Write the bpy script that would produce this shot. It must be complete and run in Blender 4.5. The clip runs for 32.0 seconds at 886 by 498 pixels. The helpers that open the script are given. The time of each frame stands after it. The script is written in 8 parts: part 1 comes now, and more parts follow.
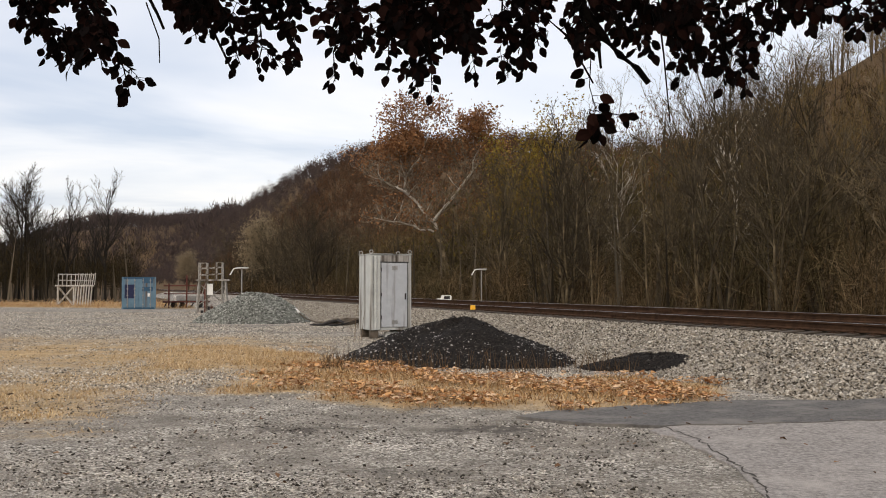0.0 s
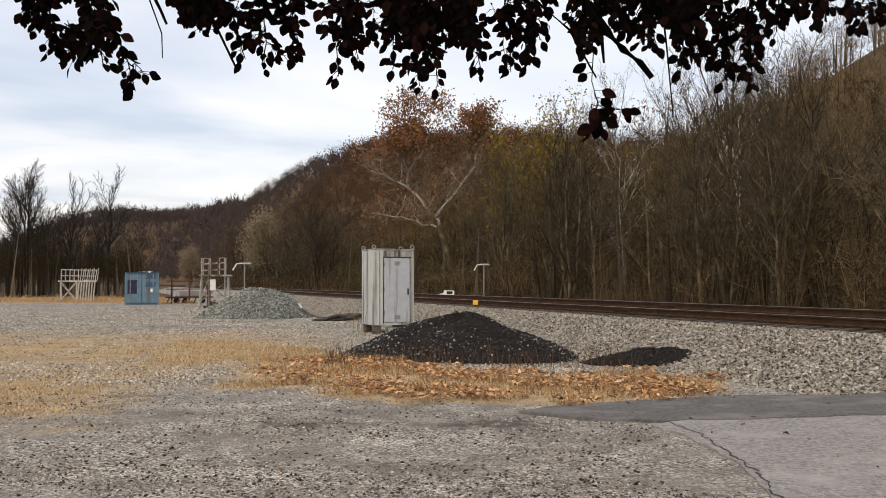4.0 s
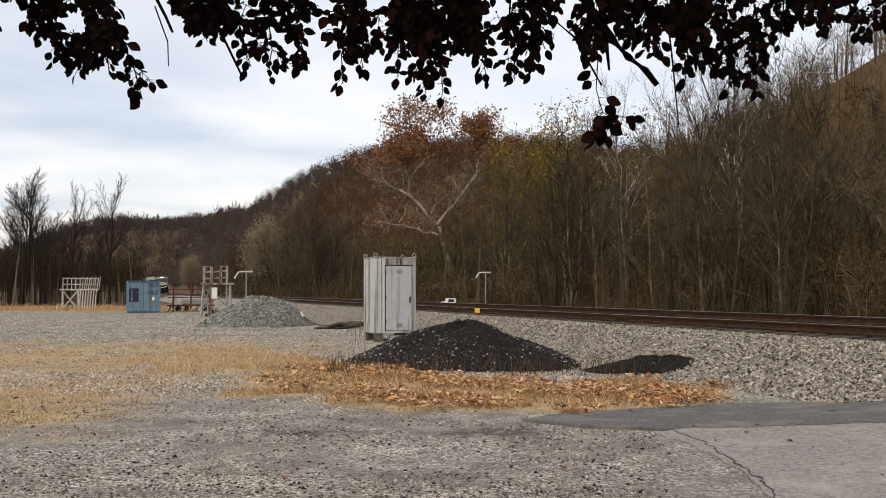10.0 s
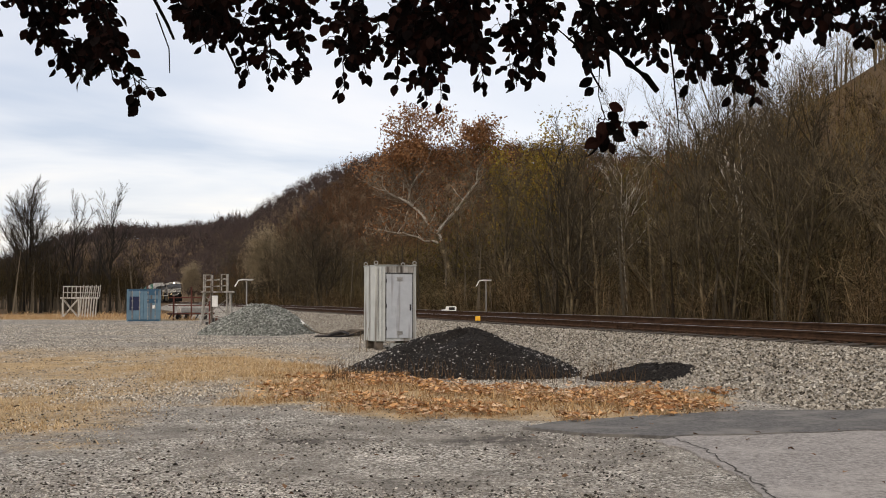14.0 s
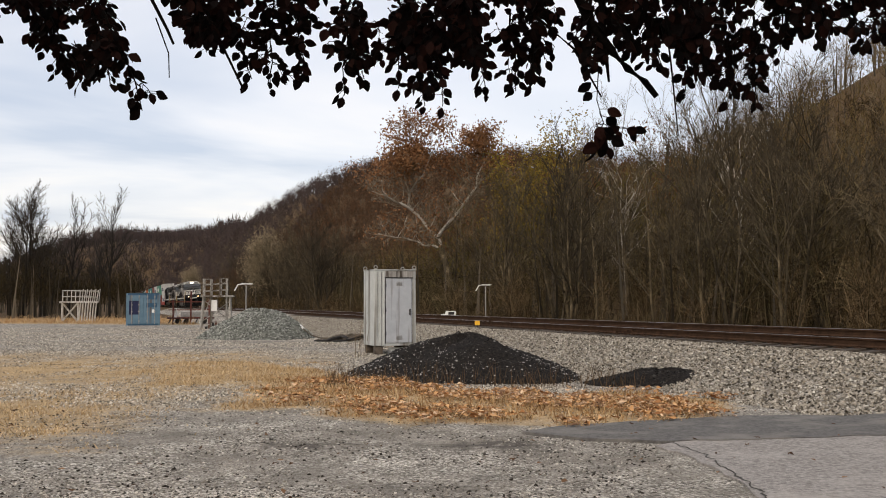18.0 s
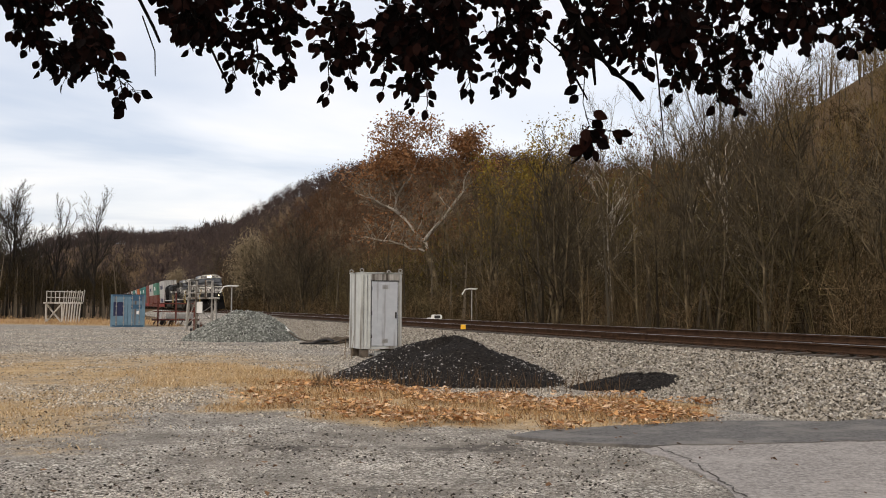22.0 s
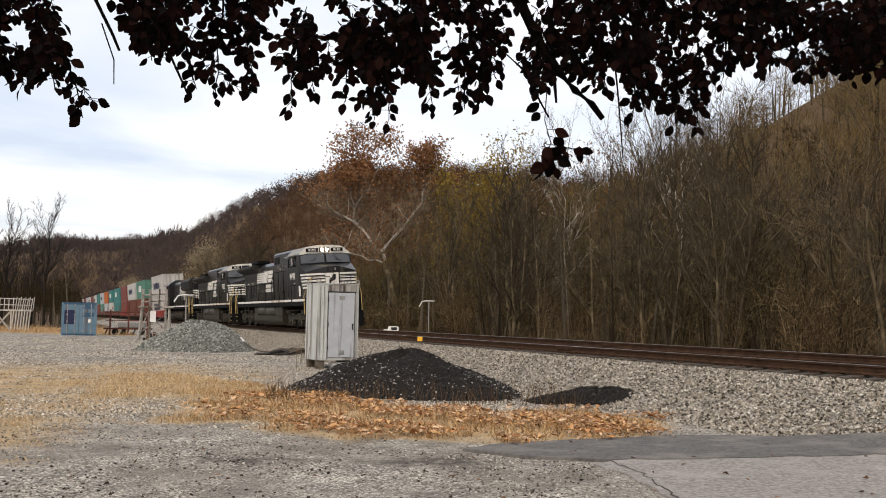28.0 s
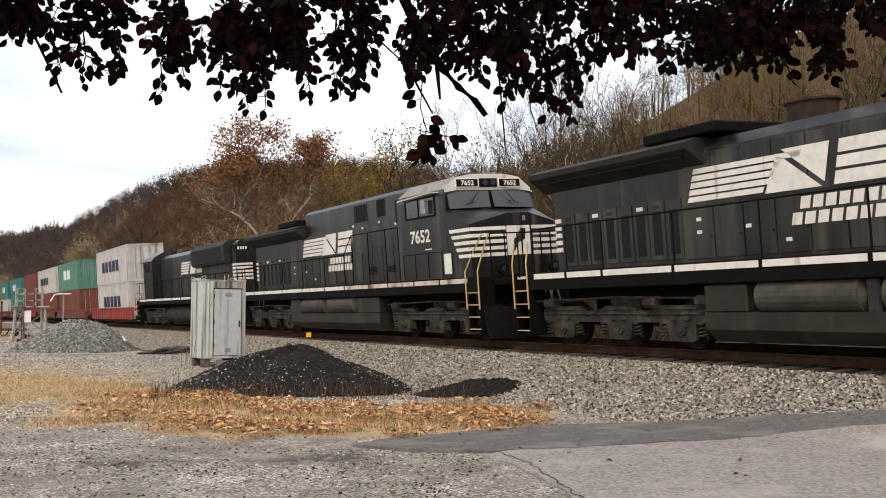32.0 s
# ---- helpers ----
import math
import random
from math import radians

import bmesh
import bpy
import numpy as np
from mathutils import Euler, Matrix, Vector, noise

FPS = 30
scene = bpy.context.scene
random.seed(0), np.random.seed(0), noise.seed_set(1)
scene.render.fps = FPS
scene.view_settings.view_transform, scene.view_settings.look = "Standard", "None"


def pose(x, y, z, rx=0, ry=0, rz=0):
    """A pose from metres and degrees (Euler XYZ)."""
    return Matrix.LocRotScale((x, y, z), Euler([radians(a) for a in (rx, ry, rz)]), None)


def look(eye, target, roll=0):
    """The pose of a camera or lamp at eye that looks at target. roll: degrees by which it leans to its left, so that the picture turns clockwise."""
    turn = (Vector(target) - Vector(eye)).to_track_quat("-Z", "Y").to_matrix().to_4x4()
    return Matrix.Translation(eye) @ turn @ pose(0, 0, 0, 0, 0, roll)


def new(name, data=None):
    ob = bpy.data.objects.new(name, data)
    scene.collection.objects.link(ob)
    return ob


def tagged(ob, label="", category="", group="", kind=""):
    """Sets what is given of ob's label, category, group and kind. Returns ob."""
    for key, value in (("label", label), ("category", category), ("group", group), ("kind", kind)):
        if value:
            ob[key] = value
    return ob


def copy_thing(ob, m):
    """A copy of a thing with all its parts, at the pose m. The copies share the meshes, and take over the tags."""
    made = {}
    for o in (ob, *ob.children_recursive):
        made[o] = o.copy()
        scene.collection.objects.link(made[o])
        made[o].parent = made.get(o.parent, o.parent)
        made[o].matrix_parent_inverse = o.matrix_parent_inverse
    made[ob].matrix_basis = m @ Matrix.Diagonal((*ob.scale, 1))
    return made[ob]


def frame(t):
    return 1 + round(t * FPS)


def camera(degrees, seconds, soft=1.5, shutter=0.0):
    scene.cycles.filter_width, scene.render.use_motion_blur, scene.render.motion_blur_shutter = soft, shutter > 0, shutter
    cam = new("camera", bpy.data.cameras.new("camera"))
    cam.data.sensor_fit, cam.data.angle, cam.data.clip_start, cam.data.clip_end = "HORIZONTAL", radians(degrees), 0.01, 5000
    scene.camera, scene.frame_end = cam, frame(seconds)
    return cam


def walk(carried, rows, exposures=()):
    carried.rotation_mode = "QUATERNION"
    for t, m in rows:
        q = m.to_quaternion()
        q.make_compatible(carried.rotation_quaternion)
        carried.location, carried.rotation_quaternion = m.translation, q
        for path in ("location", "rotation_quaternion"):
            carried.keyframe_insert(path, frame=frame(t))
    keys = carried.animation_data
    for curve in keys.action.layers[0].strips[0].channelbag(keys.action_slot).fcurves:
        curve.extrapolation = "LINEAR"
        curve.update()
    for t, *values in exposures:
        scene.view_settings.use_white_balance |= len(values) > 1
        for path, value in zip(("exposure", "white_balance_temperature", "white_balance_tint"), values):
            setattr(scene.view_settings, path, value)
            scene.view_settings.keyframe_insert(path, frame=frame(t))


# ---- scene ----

# ---- the camera: held by hand at eye height, turning after the train ----
EYE = 1.65


def aim(yaw, pitch, roll, x, z):
    y, p = radians(yaw), radians(pitch)
    eye = Vector((x, 0, EYE + z))
    return look(eye, eye + Vector((-math.sin(y) * math.cos(p), math.cos(y) * math.cos(p), math.sin(p))), roll)


# seconds, yaw to the left, pitch, roll, sideways and upward sway
PATH = [
    (0, -0.01, 2.26, -0.04, -0.000, 0.003),
    (0.5, -0.01, 2.15, -0.01, -0.006, 0.002),
    (1, 0.01, 2.13, -0.05, -0.003, 0.008),
    (1.5, 0.04, 2.14, -0.05, -0.003, 0.006),
    (2, 0.05, 2.14, -0.04, -0.004, 0.005),
    (2.5, 0.07, 2.13, -0.06, 0.001, 0.003),
    (3, 0.08, 2.09, -0.05, -0.005, 0.002),
    (3.5, 0.11, 2.03, -0.07, -0.001, 0.002),
    (5.5, 0.18, 1.88, -0.10, -0.008, 0.000),
    (6, 0.21, 1.88, -0.07, -0.007, -0.001),
    (6.5, 0.21, 1.88, -0.08, -0.004, -0.001),
    (7, 0.22, 1.88, -0.10, -0.003, -0.003),
    (7.5, 0.21, 1.88, -0.11, -0.005, 0.001),
    (8, 0.20, 1.93, -0.11, -0.006, -0.002),
    (8.5, 0.20, 2.02, -0.16, -0.004, -0.001),
    (9, 0.19, 2.14, -0.14, -0.009, -0.001),
    (9.5, 0.20, 2.28, -0.17, -0.008, -0.002),
    (10, 0.22, 2.45, -0.16, -0.017, -0.000),
    (10.5, 0.22, 2.65, -0.21, -0.014, -0.002),
    (11, 0.22, 2.83, -0.24, -0.019, -0.003),
    (11.5, 0.25, 2.94, -0.31, -0.017, -0.002),
    (12, 0.25, 2.95, -0.28, -0.020, -0.001),
    (12.5, 0.27, 2.94, -0.28, -0.023, -0.005),
    (13, 0.27, 2.92, -0.31, -0.021, -0.003),
    (13.5, 0.27, 2.91, -0.29, -0.020, -0.001),
    (14, 0.24, 2.93, -0.21, -0.019, -0.006),
    (14.5, 0.21, 3.00, -0.06, -0.015, -0.006),
    (16.5, 0.26, 3.02, -0.07, -0.016, -0.003),
    (17, 0.28, 3.09, -0.12, -0.015, 0.001),
    (17.5, 0.26, 3.17, -0.22, -0.017, -0.004),
    (18, 0.22, 3.20, -0.14, -0.017, -0.005),
    (18.5, 0.17, 3.22, -0.14, -0.014, -0.006),
    (19, 0.08, 3.26, -0.08, -0.015, -0.009),
    (19.5, 0.01, 3.31, 0.03, -0.013, -0.013),
    (20, -0.11, 3.34, 0.09, -0.011, -0.012),
    (20.5, -0.21, 3.39, 0.21, -0.012, -0.012),
    (21, -0.33, 3.42, 0.29, -0.013, -0.016),
    (21.5, -0.46, 3.44, 0.34, -0.015, -0.017),
    (22, -0.58, 3.43, 0.30, -0.013, -0.014),
    (22.5, -0.69, 3.41, 0.28, -0.012, -0.014),
    (23, -0.84, 3.41, 0.25, -0.018, -0.018),
    (23.5, -0.98, 3.42, 0.14, -0.022, -0.012),
    (24, -1.13, 3.49, 0.22, -0.032, -0.015),
    (24.5, -1.27, 3.55, 0.26, -0.029, -0.009),
    (25, -1.39, 3.63, 0.41, -0.028, -0.009),
    (25.5, -1.60, 3.73, 0.53, -0.021, -0.007),
    (27.5, -2.75, 4.12, 0.92, -0.021, -0.004),
    (28, -3.10, 4.16, 0.94, -0.021, -0.004),
    (28.5, -3.49, 4.26, 1.04, -0.023, -0.004),
    (29, -3.91, 4.33, 1.03, -0.022, -0.003),
    (29.5, -4.32, 4.36, 1.09, -0.020, -0.004),
    (30, -4.83, 4.34, 1.05, -0.030, -0.005),
    (30.5, -5.85, 4.12, 0.63, -0.028, 0.012),
    (31, -7.65, 3.83, 0.11, -0.007, 0.009),
    (31.5, -9.43, 3.75, -0.09, 0.001, -0.001),
    (32, -9.72, 3.87, -0.01, -0.007, 0.003),
]
cam = camera(49.5, 32.0, 1.0)
EXPOSURES = [(0, 0.14, 7400, 14), (3, 0.15, 7400, 14), (6.5, 0.19, 7400, 14), (10, 0.13, 7400, 14), (12, 0.09, 7400, 14), (18, 0.09, 7400, 14), (22, 0.14, 7400, 14), (25.5, 0.25, 7400, 14), (28, 0.30, 7400, 14), (29, 0.37, 7400, 14), (30, 0.38, 7400, 14), (31, 0.40, 7400, 14), (32, 0.45, 7400, 14)]
walk(cam, [(t, aim(*r)) for t, *r in PATH], EXPOSURES)

# ---- light: a bright overcast sky with a weak, wide sun ----
world = bpy.data.worlds.new("sky")
scene.world = world
world.use_nodes = True


def sky():
    nt = world.node_tree
    n, l = nt.nodes, nt.links
    n.clear()
    tc = n.new("ShaderNodeTexCoord")
    sk = n.new("ShaderNodeTexSky")
    sk.sky_type, sk.sun_disc = "NISHITA", False
    sk.sun_elevation, sk.sun_rotation = radians(38), radians(200)
    sk.air_density, sk.dust_density = 1.0, 3.0
    # long level bands of cloud: the direction is flattened onto a high sheet
    sep = n.new("ShaderNodeSeparateXYZ")
    l.new(tc.outputs["Generated"], sep.inputs[0])
    up = n.new("ShaderNodeMath"); up.operation = "ADD"; up.inputs[1].default_value = 0.06
    l.new(sep.outputs["Z"], up.inputs[0])
    mx = n.new("ShaderNodeMath"); mx.operation = "MAXIMUM"; mx.inputs[1].default_value = 0.03
    l.new(up.outputs[0], mx.inputs[0])
    dv = []
    for ax in ("X", "Y"):
        d = n.new("ShaderNodeMath"); d.operation = "DIVIDE"
        l.new(sep.outputs[ax], d.inputs[0]); l.new(mx.outputs[0], d.inputs[1])
        dv.append(d)
    cb = n.new("ShaderNodeCombineXYZ")
    l.new(dv[0].outputs[0], cb.inputs[0]); l.new(dv[1].outputs[0], cb.inputs[1])
    mp = n.new("ShaderNodeMapping"); mp.inputs["Scale"].default_value = (0.42, 0.62, 1); mp.inputs["Rotation"].default_value = (0, 0, 0.12)
    l.new(cb.outputs[0], mp.inputs[0])
    no = n.new("ShaderNodeTexNoise"); no.inputs["Scale"].default_value = 0.8; no.inputs["Detail"].default_value = 5; no.inputs["Roughness"].default_value = 0.5; no.inputs["Distortion"].default_value = 0.6
    l.new(mp.outputs[0], no.inputs["Vector"])
    rp = n.new("ShaderNodeValToRGB")
    rp.color_ramp.elements[0].position, rp.color_ramp.elements[0].color = 0.38, (0.52, 0.63, 0.82, 1)
    rp.color_ramp.elements[1].position, rp.color_ramp.elements[1].color = 0.70, (1.02, 1.04, 1.07, 1)
    e = rp.color_ramp.elements.new(0.54); e.color = (0.79, 0.87, 1.0, 1)
    l.new(no.outputs["Fac"], rp.inputs[0])
    cloud = n.new("ShaderNodeBackground"); cloud.inputs["Strength"].default_value = SKY_CLOUD
    l.new(rp.outputs[0], cloud.inputs[0])
    clear = n.new("ShaderNodeBackground"); clear.inputs["Strength"].default_value = SKY_CLEAR
    l.new(sk.outputs[0], clear.inputs[0])
    ad = n.new("ShaderNodeAddShader")
    l.new(cloud.outputs[0], ad.inputs[0]); l.new(clear.outputs[0], ad.inputs[1])
    out = n.new("ShaderNodeOutputWorld")
    l.new(ad.outputs[0], out.inputs[0])


SKY_CLOUD, SKY_CLEAR = 0.78, 0.05
sky()
sun_data = bpy.data.lights.new("sun", "SUN")
sun_data.energy, sun_data.angle, sun_data.color = 1.2, radians(20), (1.0, 0.95, 0.87)
sun = new("sun", sun_data)
sun.matrix_world = look((0, 0, 60), (25, 50, 0))

# ---- the line of the railway: its heading, rail height and cant ----
HEAD = radians(-70.55)
ALONG = Vector((math.cos(HEAD), math.sin(HEAD), 0))
ACROSS = Vector((-math.sin(HEAD), math.cos(HEAD), 0))
BASE = Vector((3.85, 33.08, 0)) + ALONG * 30
OFF = ACROSS.dot(BASE)
RAIL_Z, CANT = 0.99, 4.33


def on_track(s, lat=0.0, z=0.0):
    """World pose s metres along the line, lat metres to its far side, on the canted rail plane."""
    p = BASE + ALONG * s
    return Matrix.Translation((p.x, p.y, RAIL_Z)) @ Matrix.Rotation(HEAD, 4, "Z") @ Matrix.Rotation(radians(CANT), 4, "X") @ Matrix.Translation((0, lat, z))


def lat_of(x, y):
    return ACROSS.x * x + ACROSS.y * y - OFF


def along_of(x, y):
    return ALONG.x * x + ALONG.y * y - ALONG.dot(BASE)


def at(s, lat, z=0.0):
    p = BASE + ALONG * s + ACROSS * lat
    return Vector((p.x, p.y, z))

# ---- materials ----


def mat(name, colours, scale=4.0, rough=0.8, metal=0.0, bump=0.0, bump_scale=40.0, streak=0.0, dirt=None, dirt_amount=0.0, dirt_scale=1.5, vary=0.0, stretch=(1, 1, 1), detail=6.0, spec=0.25):
    """A surface whose colour wanders between the given ones, with fine relief, and dirt in blotches or upright streaks."""
    m = bpy.data.materials.new(name)
    m.use_nodes = True
    nt = m.node_tree
    n, l = nt.nodes, nt.links
    b = n["Principled BSDF"]
    b.inputs["Roughness"].default_value, b.inputs["Metallic"].default_value = rough, metal
    b.inputs["Specular IOR Level"].default_value = spec
    tc = n.new("ShaderNodeTexCoord")
    mp = n.new("ShaderNodeMapping")
    mp.inputs["Scale"].default_value = stretch
    l.new(tc.outputs["Object"], mp.inputs[0])
    no = n.new("ShaderNodeTexNoise")
    no.inputs["Scale"].default_value, no.inputs["Detail"].default_value, no.inputs["Roughness"].default_value = scale, detail, 0.65
    l.new(mp.outputs[0], no.inputs["Vector"])
    rp = n.new("ShaderNodeValToRGB")
    k = len(colours)
    els = rp.color_ramp.elements
    while len(els) < max(k, 2):
        els.new(0.5)
    for i, e in enumerate(els):
        c = colours[min(i, k - 1)]
        e.position = 0.32 + 0.36 * (i / max(len(els) - 1, 1))
        e.color = (*c, 1)
    l.new(no.outputs["Fac"], rp.inputs[0])
    col = rp.outputs[0]
    if dirt:
        d = n.new("ShaderNodeTexNoise")
        d.inputs["Scale"].default_value, d.inputs["Detail"].default_value = dirt_scale, 8
        dm = n.new("ShaderNodeMapping")
        dm.inputs["Scale"].default_value = (1, 1, 0.06) if streak else (1, 1, 1)
        l.new(tc.outputs["Object"], dm.inputs[0]); l.new(dm.outputs[0], d.inputs["Vector"])
        dr = n.new("ShaderNodeMapRange")
        dr.inputs["From Min"].default_value, dr.inputs["From Max"].default_value = 0.62 - 0.3 * dirt_amount, 0.78 - 0.2 * dirt_amount
        l.new(d.outputs["Fac"], dr.inputs["Value"])
        mix = n.new("ShaderNodeMixRGB")
        mix.inputs[2].default_value = (*dirt, 1)
        l.new(dr.outputs[0], mix.inputs[0]); l.new(col, mix.inputs[1])
        col = mix.outputs[0]
    if vary:
        oi = n.new("ShaderNodeObjectInfo")
        hs = n.new("ShaderNodeHueSaturation")
        vr = n.new("ShaderNodeMapRange")
        vr.inputs["To Min"].default_value, vr.inputs["To Max"].default_value = 1 - vary, 1 + vary
        l.new(oi.outputs["Random"], vr.inputs["Value"]); l.new(vr.outputs[0], hs.inputs["Value"]); l.new(col, hs.inputs["Color"])
        col = hs.outputs[0]
    l.new(col, b.inputs["Base Color"])
    if bump:
        bn = n.new("ShaderNodeTexNoise")
        bn.inputs["Scale"].default_value, bn.inputs["Detail"].default_value = bump_scale, 4
        l.new(tc.outputs["Object"], bn.inputs["Vector"])
        bp = n.new("ShaderNodeBump")
        bp.inputs["Strength"].default_value, bp.inputs["Distance"].default_value = bump, 0.02
        l.new(bn.outputs["Fac"], bp.inputs["Height"]); l.new(bp.outputs[0], b.inputs["Normal"])
    return m


def island_mat(name, colours, rough=0.9, transl=0.0):
    """Leaves, stones, twigs: each island of the mesh takes one of the colours."""
    m = bpy.data.materials.new(name)
    m.use_nodes = True
    n, l = m.node_tree.nodes, m.node_tree.links
    b = n["Principled BSDF"]
    b.inputs["Roughness"].default_value, b.inputs["Specular IOR Level"].default_value = rough, 0.06
    g = n.new("ShaderNodeNewGeometry")
    rp = n.new("ShaderNodeValToRGB")
    els = rp.color_ramp.elements
    while len(els) < len(colours):
        els.new(0.5)
    for i, e in enumerate(els):
        e.position, e.color = i / (len(els) - 1), (*colours[i], 1)
    l.new(g.outputs["Random Per Island"], rp.inputs[0])
    l.new(rp.outputs[0], b.inputs["Base Color"])
    if transl:
        t = n.new("ShaderNodeBsdfTranslucent")
        l.new(rp.outputs[0], t.inputs[0])
        mx = n.new("ShaderNodeMixShader")
        mx.inputs[0].default_value = transl
        l.new(b.outputs[0], mx.inputs[1]); l.new(t.outputs[0], mx.inputs[2]); l.new(mx.outputs[0], n["Material Output"].inputs[0])
    return m


def glow(name, colour, strength):
    m = bpy.data.materials.new(name)
    m.use_nodes = True
    b = m.node_tree.nodes["Principled BSDF"]
    b.inputs["Base Color"].default_value = (*colour, 1)
    b.inputs["Emission Color"].default_value, b.inputs["Emission Strength"].default_value = (*colour, 1), strength
    return m


def glassy(name, colour, rough=0.06):
    m = bpy.data.materials.new(name)
    m.use_nodes = True
    b = m.node_tree.nodes["Principled BSDF"]
    b.inputs["Base Color"].default_value = (*colour, 1)
    b.inputs["Roughness"].default_value, b.inputs["Specular IOR Level"].default_value = rough, 0.8
    return m


M_GREY = mat("cabinet_paint", [(0.40, 0.42, 0.405), (0.51, 0.53, 0.51)], 3, 0.55, 0, 0.1, 60, 1, (0.13, 0.115, 0.095), 0.36, 4)
M_GREY_DOOR = mat("cabinet_door_paint", [(0.35, 0.375, 0.40), (0.43, 0.455, 0.48)], 3, 0.5, 0, 0.1, 60, 1, (0.13, 0.11, 0.09), 0.22, 6)
M_STREAK = mat("streaked_cabinet_paint", [(0.30, 0.285, 0.26), (0.45, 0.44, 0.41)], 3, 0.6, 0, 0.1, 60, 1, (0.055, 0.045, 0.036), 0.85, 9)
M_STEEL = mat("galvanised_steel", [(0.22, 0.215, 0.20), (0.36, 0.35, 0.33)], 8, 0.6, 0.3)
M_AGED_TIMBER = mat("aged_timber", [(0.05, 0.04, 0.03), (0.14, 0.115, 0.09)], 6, 0.9, 0, 0.3, 30)
M_WHITE_WOOD = mat("weathered_white_paint", [(0.36, 0.345, 0.315), (0.56, 0.54, 0.50)], 5, 0.75, 0, 0.2, 50, 1, (0.2, 0.17, 0.13), 0.3, 4)
M_BLUE = mat("faded_blue_paint", [(0.085, 0.165, 0.225), (0.135, 0.225, 0.29)], 2, 0.6, 0, 0.1, 40, 1, (0.10, 0.08, 0.07), 0.3, 3)
M_NAVY = mat("navy_paint", [(0.012, 0.016, 0.05), (0.02, 0.026, 0.07)], 3, 0.6)
M_MIDBLUE = mat("mid_blue_paint", [(0.025, 0.075, 0.13), (0.04, 0.10, 0.16)], 3, 0.6)
M_WHITE = mat("white_paint", [(0.66, 0.66, 0.63), (0.78, 0.78, 0.75)], 4, 0.5)
M_DARK = mat("dark_steel", [(0.02, 0.02, 0.02), (0.045, 0.042, 0.04)], 6, 0.6, 0.2)
M_RUST = mat("rusty_steel", [(0.08, 0.035, 0.025), (0.16, 0.075, 0.05)], 6, 0.85, 0, 0.3, 60)
M_REDSTEEL = mat("dark_red_steel", [(0.07, 0.020, 0.015), (0.12, 0.038, 0.028)], 3, 0.75, 0, 0.2, 40)
M_YELLOW = mat("amber_plastic", [(0.75, 0.40, 0.03), (0.9, 0.5, 0.05)], 10, 0.5)
M_WOODTIE = mat("creosoted_wood", [(0.03, 0.024, 0.019), (0.085, 0.07, 0.056)], 3, 0.9, 0, 0.5, 30, stretch=(4, 1, 1), vary=0.25)
M_RAIL = mat("rail_rust", [(0.030, 0.017, 0.011), (0.070, 0.038, 0.022)], 5, 0.9, 0.0, 0.2, 40, spec=0.08)
M_RAILHEAD = mat("polished_rail_head", [(0.30, 0.30, 0.31), (0.42, 0.42, 0.43)], 3, 0.32, 0.9)


# ---- small builders ----


def part(name, bm, material, parent=None, label="", smooth=False):
    me = bpy.data.meshes.new(name)
    bm.to_mesh(me)
    bm.free()
    for mt in material if isinstance(material, (list, tuple)) else [material]:
        me.materials.append(mt)
    if smooth:
        for p in me.polygons:
            p.use_smooth = True
    ob = new(name, me)
    if parent:
        ob.parent = parent
    if label:
        ob["label"] = label
    return ob


def raw(name, verts, faces, material, parent=None, smooth=False, index=None):
    """A mesh from arrays of corners and faces."""
    me = bpy.data.meshes.new(name)
    me.from_pydata([tuple(v) for v in verts], [], [tuple(f) for f in faces])
    for mt in material if isinstance(material, (list, tuple)) else [material]:
        me.materials.append(mt)
    if index is not None:
        me.polygons.foreach_set("material_index", np.asarray(index, dtype=np.int32))
    if smooth:
        me.polygons.foreach_set("use_smooth", np.ones(len(me.polygons), dtype=bool))
    me.update()
    ob = new(name, me)
    if parent:
        ob.parent = parent
    return ob


def fast(name, verts, faces, material, parent=None):
    """The same for large arrays: verts (n, 3), faces (m, 3) or (m, 4)."""
    me = bpy.data.meshes.new(name)
    verts, faces = np.asarray(verts, dtype=np.float32), np.asarray(faces, dtype=np.int32)
    k = faces.shape[1]
    me.vertices.add(len(verts)); me.vertices.foreach_set("co", verts.ravel())
    me.loops.add(faces.size); me.loops.foreach_set("vertex_index", faces.ravel())
    me.polygons.add(len(faces))
    me.polygons.foreach_set("loop_start", np.arange(0, faces.size, k, dtype=np.int32))
    me.polygons.foreach_set("loop_total", np.full(len(faces), k, dtype=np.int32))
    me.materials.append(material)
    me.update(calc_edges=True)
    ob = new(name, me)
    if parent:
        ob.parent = parent
    return ob


def box(bm, x0, x1, y0, y1, z0, z1, bevel=0.0, m=None):
    """Adds a box, its edges rounded by bevel."""
    c = ((x0 + x1) / 2, (y0 + y1) / 2, (z0 + z1) / 2)
    mt = Matrix.Translation(c) @ Matrix.Diagonal((abs(x1 - x0), abs(y1 - y0), abs(z1 - z0), 1))
    r = bmesh.ops.create_cube(bm, size=1, matrix=(m @ mt) if m else mt)
    if bevel:
        es = list({e for v in r["verts"] for e in v.link_edges})
        bmesh.ops.bevel(bm, geom=es, offset=bevel, segments=1, affect="EDGES", profile=0.5)
    return bm


def rod(bm, a, b, r, r2=None, sides=8):
    """Adds a round bar from a to b."""
    a, b = Vector(a), Vector(b)
    d = b - a
    m = Matrix.Translation((a + b) / 2) @ d.to_track_quat("Z", "Y").to_matrix().to_4x4()
    bmesh.ops.create_cone(bm, cap_ends=True, segments=sides, radius1=r, radius2=r if r2 is None else r2, depth=d.length, matrix=m)
    return bm


